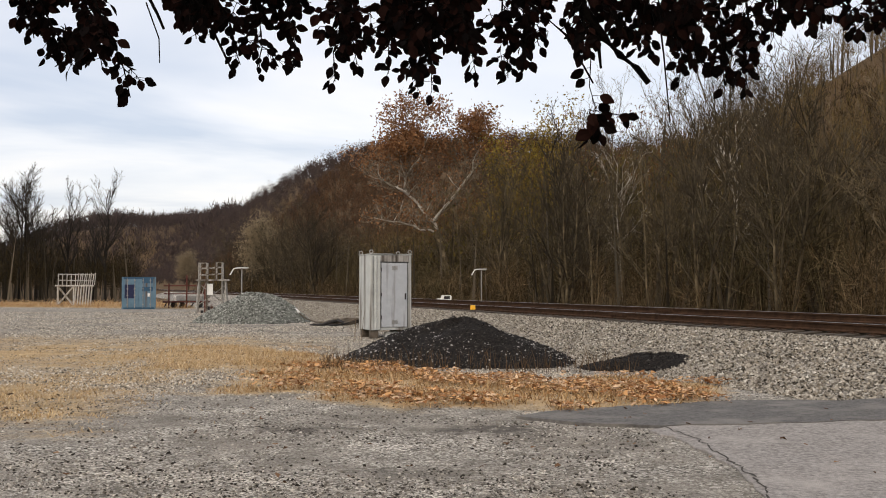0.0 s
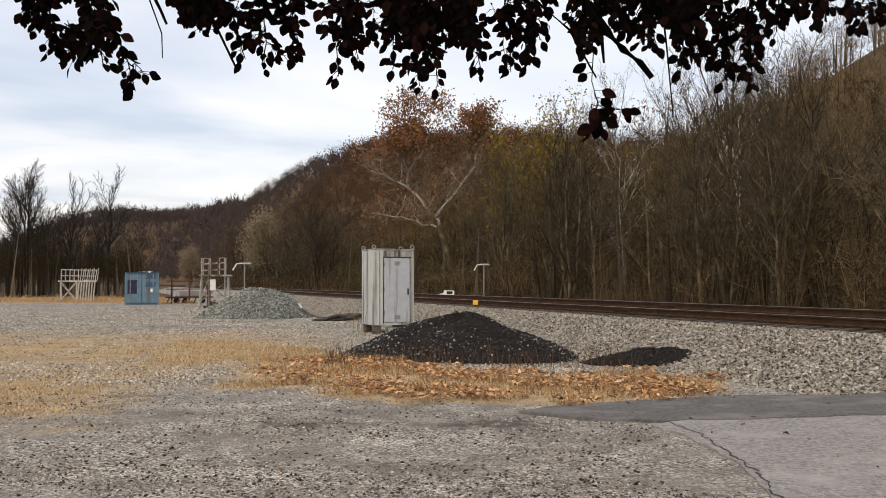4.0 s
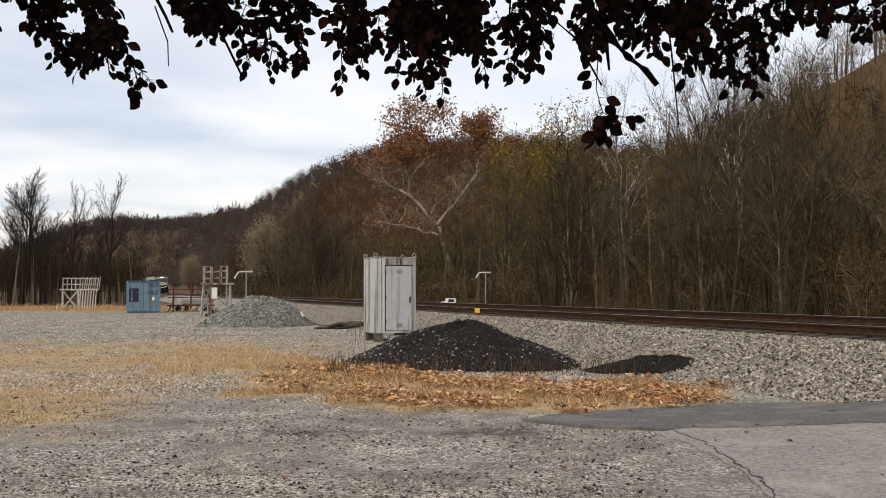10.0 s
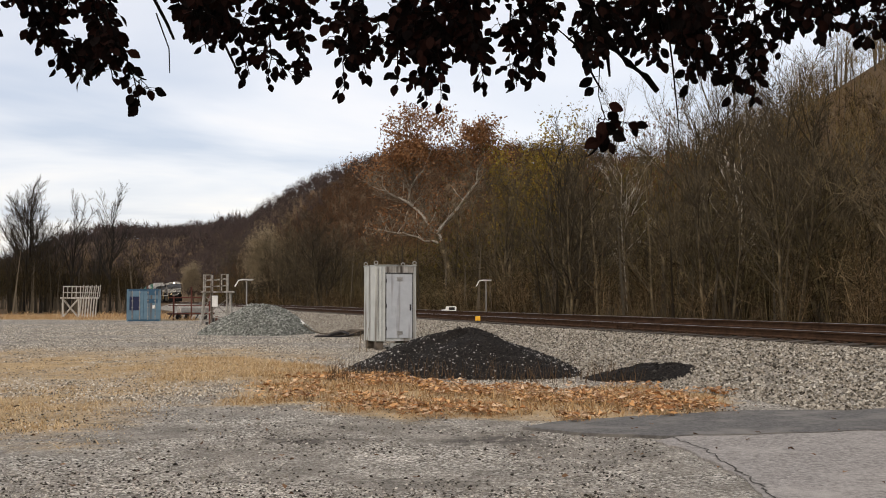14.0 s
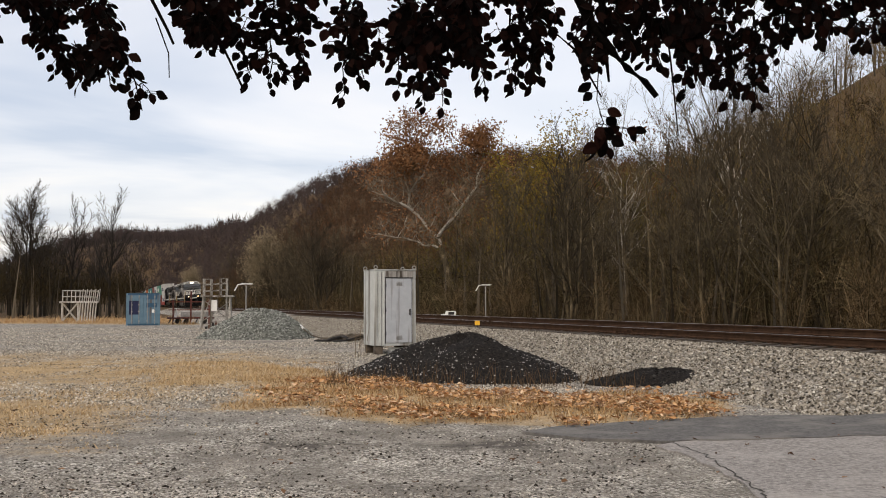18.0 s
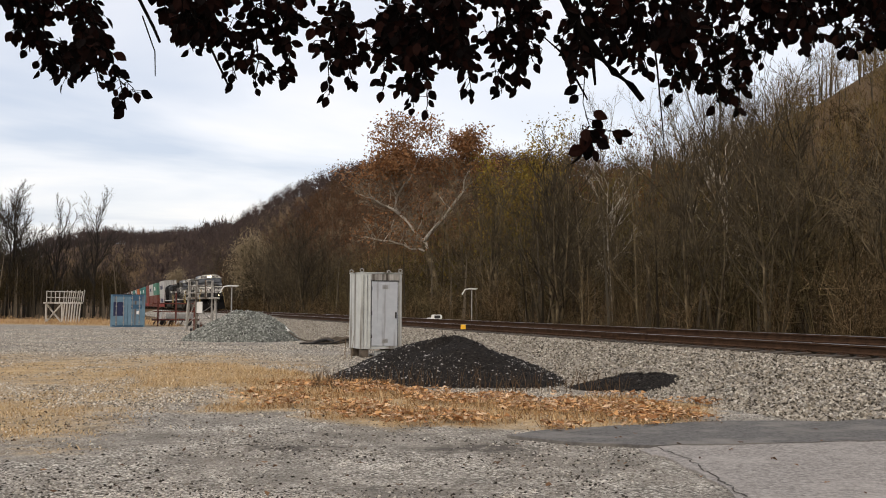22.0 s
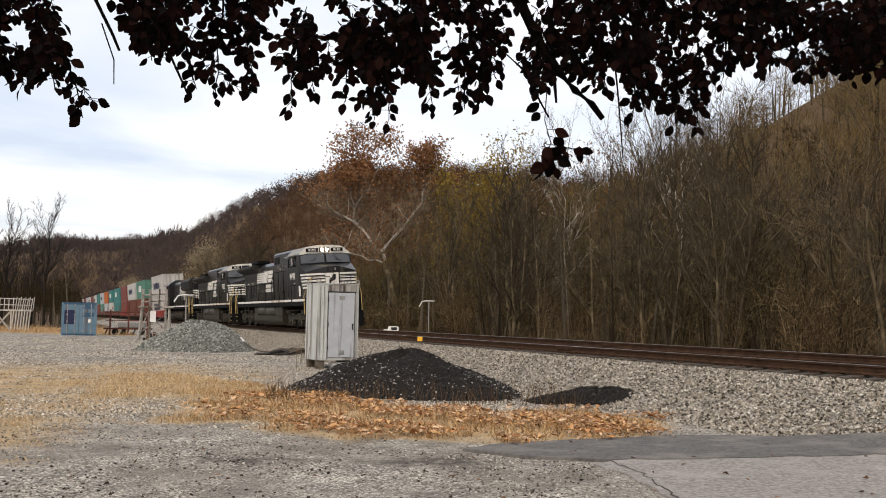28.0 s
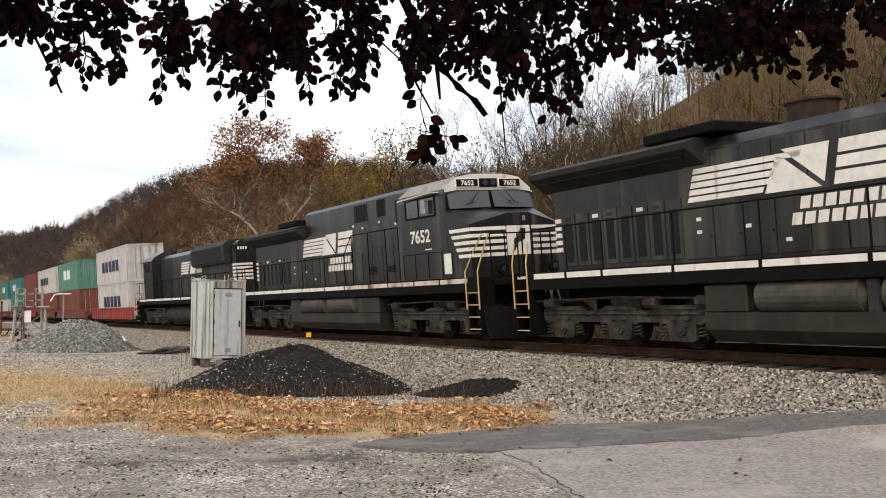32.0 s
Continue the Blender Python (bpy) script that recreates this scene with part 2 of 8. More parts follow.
def pipe(bm, pts, r, sides=6):
    """Adds one bent tube along the points."""
    pts = [Vector(p) for p in pts]
    n, prev, first = len(pts), None, None
    up = None
    for i, p in enumerate(pts):
        d = (pts[min(i + 1, n - 1)] - pts[max(i - 1, 0)]).normalized()
        u = d.orthogonal().normalized() if up is None else (up - d * up.dot(d)).normalized()
        up = u
        w = d.cross(u)
        ring = [bm.verts.new(p + (u * math.cos(6.28319 * j / sides) + w * math.sin(6.28319 * j / sides)) * r) for j in range(sides)]
        if prev:
            for j in range(sides):
                bm.faces.new((prev[j], prev[(j + 1) % sides], ring[(j + 1) % sides], ring[j]))
        else:
            first = ring
        prev = ring
    bm.faces.new(first[::-1]); bm.faces.new(prev)
    return bm


def prism(bm, outline, y0, y1):
    """Adds a solid: an outline in x and z, drawn out from y0 to y1."""
    a = [bm.verts.new((x, y0, z)) for x, z in outline]
    b = [bm.verts.new((x, y1, z)) for x, z in outline]
    k = len(a)
    bm.faces.new(a)
    bm.faces.new(b[::-1])
    for i in range(k):
        bm.faces.new((a[i], b[i], b[(i + 1) % k], a[(i + 1) % k]))
    bmesh.ops.recalc_face_normals(bm, faces=bm.faces)
    return bm


def B():
    return bmesh.new()


def thing(name, m, label, category, group=""):
    ob = new(name)
    ob.empty_display_size = 0.1
    ob.matrix_basis = m
    return tagged(ob, label, category, group)


def smoothstep(a, b, x):
    t = np.clip((np.asarray(x, dtype=float) - a) / (b - a), 0, 1)
    return t * t * (3 - 2 * t)


def fbm(x, y, seed=0):
    """A soft wandering height from a few sines, for arrays."""
    r = np.random.RandomState(seed)
    out = 0
    for i in range(10):
        a, f = r.uniform(0, 6.28), 1.0 * 1.55 ** (i * 0.6)
        out = out + np.sin((x * np.cos(a) + y * np.sin(a)) * f + r.uniform(0, 6.28)) / f ** 0.9
    return out / 2.2

# ---- the ground: one sheet, from the yard over the ballast bed to the wooded hill ----
RIDGE_S = [-4000, -2150, -1139, -833, -626, -516, -369, -306, -266, -221, -199, -186, -170, -142, -127, -114, -60, 100, 1500]
RIDGE_H = [170, 140, 82, 84, 80, 73, 56, 48, 39, 27, 26, 31, 37, 37, 37, 54, 58, 60, 62]


def ground_z(x, y):
    s, lat = along_of(x, y), lat_of(x, y)
    z = 0.016 * fbm(x * 0.5, y * 0.5, 3) * smoothstep(-2.5, -6, lat)
    bed = RAIL_Z - 0.20 + np.clip(lat, -2.2, 2.2) * math.tan(radians(CANT))
    bed = bed - 0.10 * (1 - smoothstep(1.2, 1.5, np.abs(lat)))
    near = smoothstep(-4.7, -1.95, lat) * 0.72 + 0.28 * np.clip((lat + 4.9) / 2.95, 0, 1)
    far = 1 - smoothstep(1.95, 5.0, lat)
    z = z * (1 - near * far) + bed * near * far
    z = z - 0.35 * smoothstep(2.5, 6, lat)
    h = np.interp(s, RIDGE_S, RIDGE_H)
    roll = 1 + 0.06 * fbm(s / 90.0, lat / 90.0, 8)
    z = z + h * roll * smoothstep(14, 138, lat)
    # the valley bends: far off the hills close it
    z = np.maximum(z, 118 * smoothstep(-1150, -1750, s) * smoothstep(-330, 20, lat) * roll)
    z = z - 30 * smoothstep(170, 420, lat)
    return z


TONGUE = [(-6.6, 26.4, 0.9), (-3.6, 22.0, 1.3), (-1.5, 17.6, 1.9), (0.2, 15.7, 2.9), (1.8, 15.5, 2.5), (3.3, 15.7, 1.3), (4.8, 16.3, 0.5)]


def cover(x, y):
    """How much dry grass, dark dust and leaf litter lies at a place."""
    s, lat = along_of(x, y), lat_of(x, y)
    n = fbm(x * 0.8, y * 0.8, 11)
    fine = fbm(x * 2.6, y * 2.6, 14)
    # tongue of dead grass that runs from the yard round the foot of the dark heaps
    strip = np.zeros_like(x)
    for (x0, y0, w0), (x1, y1, w1) in zip(TONGUE[:-1], TONGUE[1:]):
        dx, dy = x1 - x0, y1 - y0
        u = np.clip(((x - x0) * dx + (y - y0) * dy) / (dx * dx + dy * dy), 0, 1)
        q = np.hypot(x - x0 - u * dx, y - y0 - u * dy) / (w0 + (w1 - w0) * u)
        strip = np.maximum(strip, 1 - smoothstep(0.62, 1.12, q + 0.30 * n + 0.25 * fine))
    strip = strip * (1 - smoothstep(-5.0, -4.2, lat))
    patchy = np.clip(0.30 + 0.55 * n + 0.45 * fine, 0, 1)
    band = smoothstep(15, 19, y + 0.5 * x) * (1 - smoothstep(24, 30, y - 0.2 * x)) * (1 - smoothstep(-3.5, -1.0, x)) * smoothstep(-10, -5, x) * patchy
    left = smoothstep(-3.0, -8, x - 0.05 * y) * smoothstep(9.5, 14, y) * (1 - smoothstep(28, 37, y)) * (0.72 + 0.6 * patchy)
    back = smoothstep(62, 70, y + 0.35 * x) * (1 - smoothstep(-9, -6, lat))
    fringe = smoothstep(9, 11, y) * (1 - smoothstep(12, 15, y)) * smoothstep(-1.5, -5, x) * patchy * 0.5
    grass = np.clip(strip + 0.7 * band + 0.8 * left + 0.8 * back + fringe, 0, 1)
    dust = np.clip(0.9 * np.exp(-(((x - 0.6) / 3.6) ** 2 + ((y - 21) / 2.3) ** 2)), 0, 1)
    # worn wheel tracks of the yard road
    dust = np.clip(dust + 0.62 * np.clip(fbm(x * 0.25, y * 1.6, 21) + 0.05, 0, 1) * (1 - smoothstep(11, 14, y)), 0, 1)
    for y0, w in ((14.0, 0.85), (11.3, 0.3), (9.15, 0.22)):
        dust = np.clip(dust + 0.52 * np.exp(-((y - y0 - 0.05 * x - 0.25 * fbm(x * 0.4, y * 0.1, 51)) / w) ** 2) * np.clip(0.4 + 1.4 * fbm(x * 2.2, y * 6.0, 52), 0, 1) * (1 - smoothstep(1.6, 2.4, x)), 0, 1)
    litter = np.clip(smoothstep(4.6, 7.5, lat) + smoothstep(-190, -230, s) + smoothstep(102, 112, y) * (1 - smoothstep(-8, -5, lat)), 0, 1)
    return grass, dust, litter


def ground_material():
    m = bpy.data.materials.new("yard_ground")
    m.use_nodes = True
    n, l = m.node_tree.nodes, m.node_tree.links
    b = n["Principled BSDF"]
    b.inputs["Roughness"].default_value, b.inputs["Specular IOR Level"].default_value = 0.95, 0.12
    tc = n.new("ShaderNodeTexCoord")

    def noise_of(scale, detail=5, rough=0.6):
        t = n.new("ShaderNodeTexNoise")
        t.inputs["Scale"].default_value, t.inputs["Detail"].default_value, t.inputs["Roughness"].default_value = scale, detail, rough
        l.new(tc.outputs["Object"], t.inputs["Vector"])
        return t.outputs["Fac"]

    def ramp(src, *stops):
        r = n.new("ShaderNodeValToRGB")
        while len(r.color_ramp.elements) < len(stops):
            r.color_ramp.elements.new(0.5)
        for e, (p, c) in zip(r.color_ramp.elements, stops):
            e.position, e.color = p, (*c, 1)
        l.new(src, r.inputs[0])
        return r.outputs[0]

    def mixed(f, a, c):
        x = n.new("ShaderNodeMixRGB")
        l.new(f, x.inputs[0]); l.new(a, x.inputs[1]); l.new(c, x.inputs[2])
        return x.outputs[0]

    vo = n.new("ShaderNodeTexVoronoi")
    vo.inputs["Scale"].default_value = 46
    l.new(tc.outputs["Object"], vo.inputs["Vector"])
    stone = n.new("ShaderNodeSeparateColor")
    l.new(vo.outputs["Color"], stone.inputs[0])
    gravel = ramp(stone.outputs[0], (0.0, (0.055, 0.048, 0.040)), (0.3, (0.18, 0.160, 0.132)), (0.75, (0.48, 0.44, 0.375)), (1.0, (0.85, 0.80, 0.71)))
    dirt = ramp(noise_of(34, 9, 0.8), (0.34, (0.09, 0.078, 0.064)), (0.5, (0.235, 0.212, 0.178)), (0.66, (0.46, 0.42, 0.362)))
    g1 = mixed(ramp(noise_of(0.55, 7, 0.65), (0.40, (0, 0, 0)), (0.62, (1, 1, 1))), gravel, dirt)
    straw = ramp(noise_of(26, 6, 0.75), (0.3, (0.17, 0.118, 0.066)), (0.5, (0.46, 0.325, 0.178)), (0.72, (0.68, 0.52, 0.31)))
    dark = ramp(noise_of(30, 8, 0.75), (0.35, (0.045, 0.039, 0.033)), (0.7, (0.21, 0.187, 0.16)))
    leafy = ramp(noise_of(6, 8), (0.3, (0.05, 0.035, 0.021)), (0.5, (0.105, 0.068, 0.037)), (0.7, (0.19, 0.12, 0.062)))
    at_ = n.new("ShaderNodeVertexColor")
    at_.layer_name = "cover"
    sp = n.new("ShaderNodeSeparateColor")
    l.new(at_.outputs["Color"], sp.inputs[0])

    def edge(channel, spread, scale, low=0.36, high=0.64):
        a = n.new("ShaderNodeMath"); a.operation = "MULTIPLY_ADD"
        l.new(noise_of(scale, 8, 0.7), a.inputs[0]); a.inputs[1].default_value = spread; a.inputs[2].default_value = -spread / 2
        s_ = n.new("ShaderNodeMath"); s_.operation = "ADD"
        l.new(channel, s_.inputs[0]); l.new(a.outputs[0], s_.inputs[1])
        r = n.new("ShaderNodeMapRange")
        r.inputs["From Min"].default_value, r.inputs["From Max"].default_value = low, high
        l.new(s_.outputs[0], r.inputs["Value"])
        return r.outputs[0]

    c = mixed(edge(sp.outputs[0], 1.3, 5.0, 0.2, 0.85), g1, straw)
    c = mixed(edge(sp.outputs[1], 1.2, 4.0), c, dark)
    c = mixed(edge(sp.outputs[2], 0.6, 2.0), c, leafy)
    # broad worn and dusty patches over all of it
    tone = n.new("ShaderNodeHueSaturation")
    tv = n.new("ShaderNodeMapRange")
    tv.inputs["From Min"].default_value, tv.inputs["From Max"].default_value = 0.32, 0.68
    tv.inputs["To Min"].default_value, tv.inputs["To Max"].default_value = 0.48, 1.36
    stretch = n.new("ShaderNodeMapping")
    stretch.inputs["Scale"].default_value = (1.0, 0.8, 1.0)
    l.new(tc.outputs["Object"], stretch.inputs[0])
    tn = n.new("ShaderNodeTexNoise")
    tn.inputs["Scale"].default_value, tn.inputs["Detail"].default_value, tn.inputs["Roughness"].default_value = 1.7, 12, 0.82
    l.new(stretch.outputs[0], tn.inputs["Vector"])
    l.new(tn.outputs["Fac"], tv.inputs["Value"]); l.new(tv.outputs[0], tone.inputs["Value"]); l.new(c, tone.inputs["Color"])
    l.new(tone.outputs[0], b.inputs["Base Color"])
    bp = n.new("ShaderNodeBump")
    bp.inputs["Strength"].default_value, bp.inputs["Distance"].default_value = 0.8, 0.024
    l.new(vo.outputs["Distance"], bp.inputs["Height"]); l.new(bp.outputs[0], b.inputs["Normal"])
    return m


def build_ground():
    lat = np.concatenate([[-3000, -1200, -500, -250, -150, -110], np.arange(-90, -24, 3.0), np.arange(-24, -6, 0.6), np.arange(-6, 8, 0.3), np.arange(8, 40, 2.0), np.arange(40, 170, 6.0), [180, 220, 280, 400, 700, 1500, 3000]])
    s = np.concatenate([[-4800, -4000, -3200, -2600, -2150, -1800, -1500, -1300], np.arange(-1140, -300, 35.0), np.arange(-300, -100, 8.0), np.arange(-100, -40, 1.5), np.arange(-40, 12, 0.6), np.arange(12, 60, 4.0), [70, 100, 150, 250, 500, 1000, 2000]])
    S, L = np.meshgrid(s, lat, indexing="ij")
    x = BASE.x + ALONG.x * S + ACROSS.x * L
    y = BASE.y + ALONG.y * S + ACROSS.y * L
    z = ground_z(x, y)
    a, c = S.shape
    idx = np.arange(a * c).reshape(a, c)
    faces = np.stack([idx[:-1, :-1], idx[1:, :-1], idx[1:, 1:], idx[:-1, 1:]], -1).reshape(-1, 4)
    ob = fast("ground", np.stack([x, y, z], -1).reshape(-1, 3), faces, ground_material())
    tagged(ob, "grey gravel yard with dead grass, ballast bed and wooded hill", "ground", kind="structure")
    g, d, l = cover(x.ravel(), y.ravel())
    col = ob.data.color_attributes.new("cover", "FLOAT_COLOR", "POINT")
    col.data.foreach_set("color", np.stack([g, d, l, np.ones_like(g)], -1).astype(np.float32).ravel())
    ob.data.polygons.foreach_set("use_smooth", np.ones(len(ob.data.polygons), dtype=bool))
    return ob


build_ground()
M_ASPHALT_OLD = mat("worn_asphalt", [(0.13, 0.118, 0.107), (0.26, 0.238, 0.216), (0.40, 0.368, 0.335)], 22, 0.92, 0, 0.6, 70, 0, (0.38, 0.345, 0.31), 0.3, 0.9, detail=9)
M_ASPHALT_NEW = mat("fresh_asphalt", [(0.07, 0.066, 0.062), (0.12, 0.114, 0.106), (0.17, 0.16, 0.15)], 16, 0.9, 0, 0.7, 80, 0, (0.20, 0.185, 0.165), 0.4, 1.6, detail=9)


def stand_on(x, y):
    return float(ground_z(np.array([x]), np.array([y]))[0]) if lat_of(x, y) > -5.2 else 0.0


ROAD_EDGE = [(4.17, 13.77), (5.04, 13.76), (5.9, 13.68), (6.58, 13.24), (7.15, 12.67), (7.97, 11.7), (9.47, 7.45), (14.2, -6.0)]


def sheet(name, outline, z, material, label, thick=0.05):
    """A low slab with a given outline."""
    bm = B()
    bm.faces.new([bm.verts.new((x, y, z)) for x, y in outline])
    # cut into small fields, so that the sheet follows the rise to the track
    for k in range(26):
        for no, co in (((1, 0, 0), (3.5 + 0.45 * k, 0, 0)), ((0, 1, 0), (0, 3.0 + 0.45 * k, 0))):
            bmesh.ops.bisect_plane(bm, geom=list(bm.verts) + list(bm.edges) + list(bm.faces), plane_co=co, plane_no=no)
    bmesh.ops.triangulate(bm, faces=[f for f in bm.faces if len(f.verts) > 4])
    for v in bm.verts:
        v.co.z = max(z, stand_on(v.co.x, v.co.y) + z)
    ext = bmesh.ops.extrude_face_region(bm, geom=list(bm.faces))
    for e in ext["geom"]:
        if isinstance(e, bmesh.types.BMVert):
            e.co.z -= thick
    bmesh.ops.recalc_face_normals(bm, faces=bm.faces)
    return tagged(part(name, bm, material), label, "road", kind="structure")


def wobble(pts, amp, step, seed):
    r = random.Random(seed)
    out = []
    for (x0, y0), (x1, y1) in zip(pts[:-1], pts[1:]):
        k = max(1, int(math.hypot(x1 - x0, y1 - y0) / step))
        for i in range(k):
            t = i / k
            out.append((x0 + (x1 - x0) * t + r.uniform(-amp, amp), y0 + (y1 - y0) * t + r.uniform(-amp, amp)))
    return out + [pts[-1]]


sheet("road", wobble([(2.35, 11.0), (2.56, 10.1), (2.62, 8.6), (2.45, 7.4), (2.2, 4), (2.0, -6)], 0.04, 0.18, 4) + [(13.6, -6), (9.2, 7.3), (7.7, 11.6)] + wobble([(6.8, 12.4), (5.58, 12.3), (3.49, 12.0), (2.35, 11.0)], 0.03, 0.25, 5)[:-1], 0.028, M_ASPHALT_OLD, "worn grey asphalt road with a cracked edge")
sheet("road", wobble([(0.9, 12.1), (1.5, 12.65), (2.44, 13.1)] + ROAD_EDGE[:6], 0.035, 0.25, 6) + ROAD_EDGE[6:] + [(13.9, -6.0), (9.2, 7.4)] + wobble([(7.72, 11.3), (7.38, 11.6), (6.78, 12.0), (5.9, 11.9), (5.04, 11.71), (4.24, 11.58), (3.35, 11.35), (2.4, 11.3), (1.6, 11.5), (0.9, 12.1)], 0.06, 0.2, 7)[:-1], 0.040, M_ASPHALT_NEW, "dark strip of fresh asphalt along the gravel edge")


def crack(pts, width, label):
    """A crack in the asphalt: a dark strip for its shade, narrow and uneven."""
    r = random.Random(8)
    line = wobble(pts, 0.035, 0.09, 9)
    bm = B()
    prev = None
    for x, y in line:
        w = width * r.uniform(0.35, 1.2)
        row = [bm.verts.new((x - w, y, 0.032)), bm.verts.new((x + w, y + 0.02, 0.032))]
        if prev:
            bm.faces.new((prev[0], row[0], row[1], prev[1]))
        prev = row
    bmesh.ops.recalc_face_normals(bm, faces=bm.faces)
    return tagged(part("road_crack", bm, M_CRACK_SHADE), label, "crack", kind="structure")


# the crack's line of shade, put into the colour of a flat strip
M_CRACK_SHADE = mat("crack_shade", [(0.03, 0.027, 0.023), (0.08, 0.07, 0.06)], 30, 0.95)
crack([(2.46, 12.0), (2.62, 10.9), (2.72, 10.4), (2.70, 9.4), (2.66, 8.3), (2.5, 7.2)], 0.013, "ragged crack along the asphalt's edge, its shade painted as a dark strip")

# ---- the track ----


def build_track():
    S0, S1 = -900.0, 140.0
    profile_rail = [(-0.07, -0.17), (0.07, -0.17), (0.07, -0.155), (0.012, -0.13), (0.012, -0.045), (0.036, -0.035), (0.036, 0.0), (-0.036, 0.0), (-0.036, -0.035), (-0.012, -0.045), (-0.012, -0.13), (-0.07, -0.155)]
    for lat in (-0.7535, 0.7535):
        bm = B()
        a = [bm.verts.new((S0, lat + x, z)) for x, z in profile_rail]
        b = [bm.verts.new((S1, lat + x, z)) for x, z in profile_rail]
        k = len(a)
        for i in range(k):
            f = bm.faces.new((a[i], b[i], b[(i + 1) % k], a[(i + 1) % k]))
            f.material_index = 1 if i == 6 else 0
        bmesh.ops.recalc_face_normals(bm, faces=bm.faces)
        r = thing("rail", on_track(0), "long rusty steel rail with a polished head", "rail", "rails of the track")
        part("rail_bar", bm, [M_RAIL, M_RAILHEAD], r)
        for s in (-61.5, -38.2, -24.3, -9.6):
            for y in (-0.030, 0.030):
                bm = B(); box(bm, s - 0.45, s + 0.45, lat + y - 0.016, lat + y + 0.016, -0.135, -0.042, 0.006)
                for k in (-0.36, -0.22, -0.08, 0.08, 0.22, 0.36):
                    rod(bm, (s + k, lat + y * 1.2, -0.088), (s + k, lat + y * 2.2, -0.088), 0.018, sides=6)
                part("joint_bar", bm, M_RAIL, r, "bolted joint bar")
    bm = B()
    box(bm, -0.115, 0.115, -1.3, 1.3, -0.36, -0.183, 0.012)
    tie = bpy.data.meshes.new("sleeper")
    bm.to_mesh(tie); bm.free()
    tie.materials.append(M_WOODTIE)
    bm = B()
    box(bm, -0.09, 0.09, -0.18, 0.18, -0.183, -0.166)
    for y in (-0.11, 0.11):
        box(bm, -0.05, -0.02, y - 0.015, y + 0.015, -0.166, -0.145); box(bm, 0.02, 0.05, y - 0.015, y + 0.015, -0.166, -0.145)
    plate = bpy.data.meshes.new("tie_plate")
    bm.to_mesh(plate); bm.free()
    plate.materials.append(M_RAIL)
    r = random.Random(5)
    s = -75.0
    track = tagged(new("sleepers"), "row of creosoted wooden sleepers in the ballast", "sleepers")
    track.matrix_basis = on_track(0)
    while s < 22:
        o = new("sleeper", tie)
        o.parent = track
        o.matrix_basis = pose(s + r.uniform(-0.03, 0.03), r.uniform(-0.04, 0.04), r.uniform(-0.01, 0.008), 0, 0, r.uniform(-1.2, 1.2))
        if s > -45:
            for lat in (-0.7535, 0.7535):
                p = new("tie_plate", plate)
                p.parent = o
                p.matrix_basis = pose(0, lat, 0)
        s += 0.53


build_track()

# ---- the yard ----
def heap(name, centre, rx, ry, height, flat, seed, material, label, tilt=0.0, n=46, rough=0.12, power=1.35):
    """A tipped heap: a rounded cone with an uneven foot and lumpy sides."""
    r = np.random.RandomState(seed)
    rings, seg = n // 2, n
    verts, faces = [(0, 0, height)], []
    ph = r.uniform(0, 6.28, 5)
    for i in range(1, rings + 1):
        u = i / rings
        for j in range(seg):
            a = 2 * math.pi * j / seg
            w = 1 + 0.09 * math.sin(2 * a + ph[0]) + 0.06 * math.sin(3 * a + ph[1]) + 0.03 * math.sin(7 * a + ph[2])
            x, y = rx * u * w * math.cos(a), ry * u * w * math.sin(a)
            fall = max(0.0, (u - flat) / (1 - flat))
            z = height * (1 - fall ** power) + 0.10 * height * (1 - u) * math.sin(3 * a + ph[3] + 5 * u)
            z += rough * height * (0.5 * fbm(x * 2.2 / height, y * 2.2 / height, seed) + r.uniform(-0.4, 0.4)) * min(1, 3 * (1 - u)) * 0.6
            z += tilt * x * (1 - u)
            verts.append((x, y, z if i < rings else -0.06))
    for j in range(seg):
        faces.append((0, 1 + j, 1 + (j + 1) % seg))
    for i in range(rings - 1):
        for j in range(seg):
            a, b = 1 + i * seg + j, 1 + i * seg + (j + 1) % seg
            faces.append((a, a + seg, b + seg, b))
    ob = raw(name, verts, faces, material, smooth=True)
    ob.matrix_basis = pose(*centre)
    return tagged(ob, label, "heap")


M_COAL = mat("dark_cinders", [(0.006, 0.006, 0.006), (0.014, 0.012, 0.0105), (0.036, 0.030, 0.025)], 20, 0.9, 0, 0.9, 40, 0, (0.10, 0.095, 0.085), 0.05, 12, spec=0.1)
M_CRUSHED = mat("crushed_stone", [(0.05, 0.052, 0.046), (0.13, 0.135, 0.12), (0.24, 0.245, 0.225)], 14, 0.9, 0, 1.0, 22)
HEAPS = [heap("cinder_mound", (0.35, 21.6, 0), 2.75, 2.2, 0.93, 0.0, 3, M_COAL, "black heap of fine cinders with pale stones"),
         heap("cinder_mound", (4.28, 19.4, 0), 1.45, 0.95, 0.30, 0.2, 5, M_COAL, "low black remnant of a cinder heap"),
         heap("stone_mound", (-8.75, 45.0, 0), 2.58, 2.3, 1.3, 0.16, 7, M_CRUSHED, "grey heap of coarse crushed stone")]


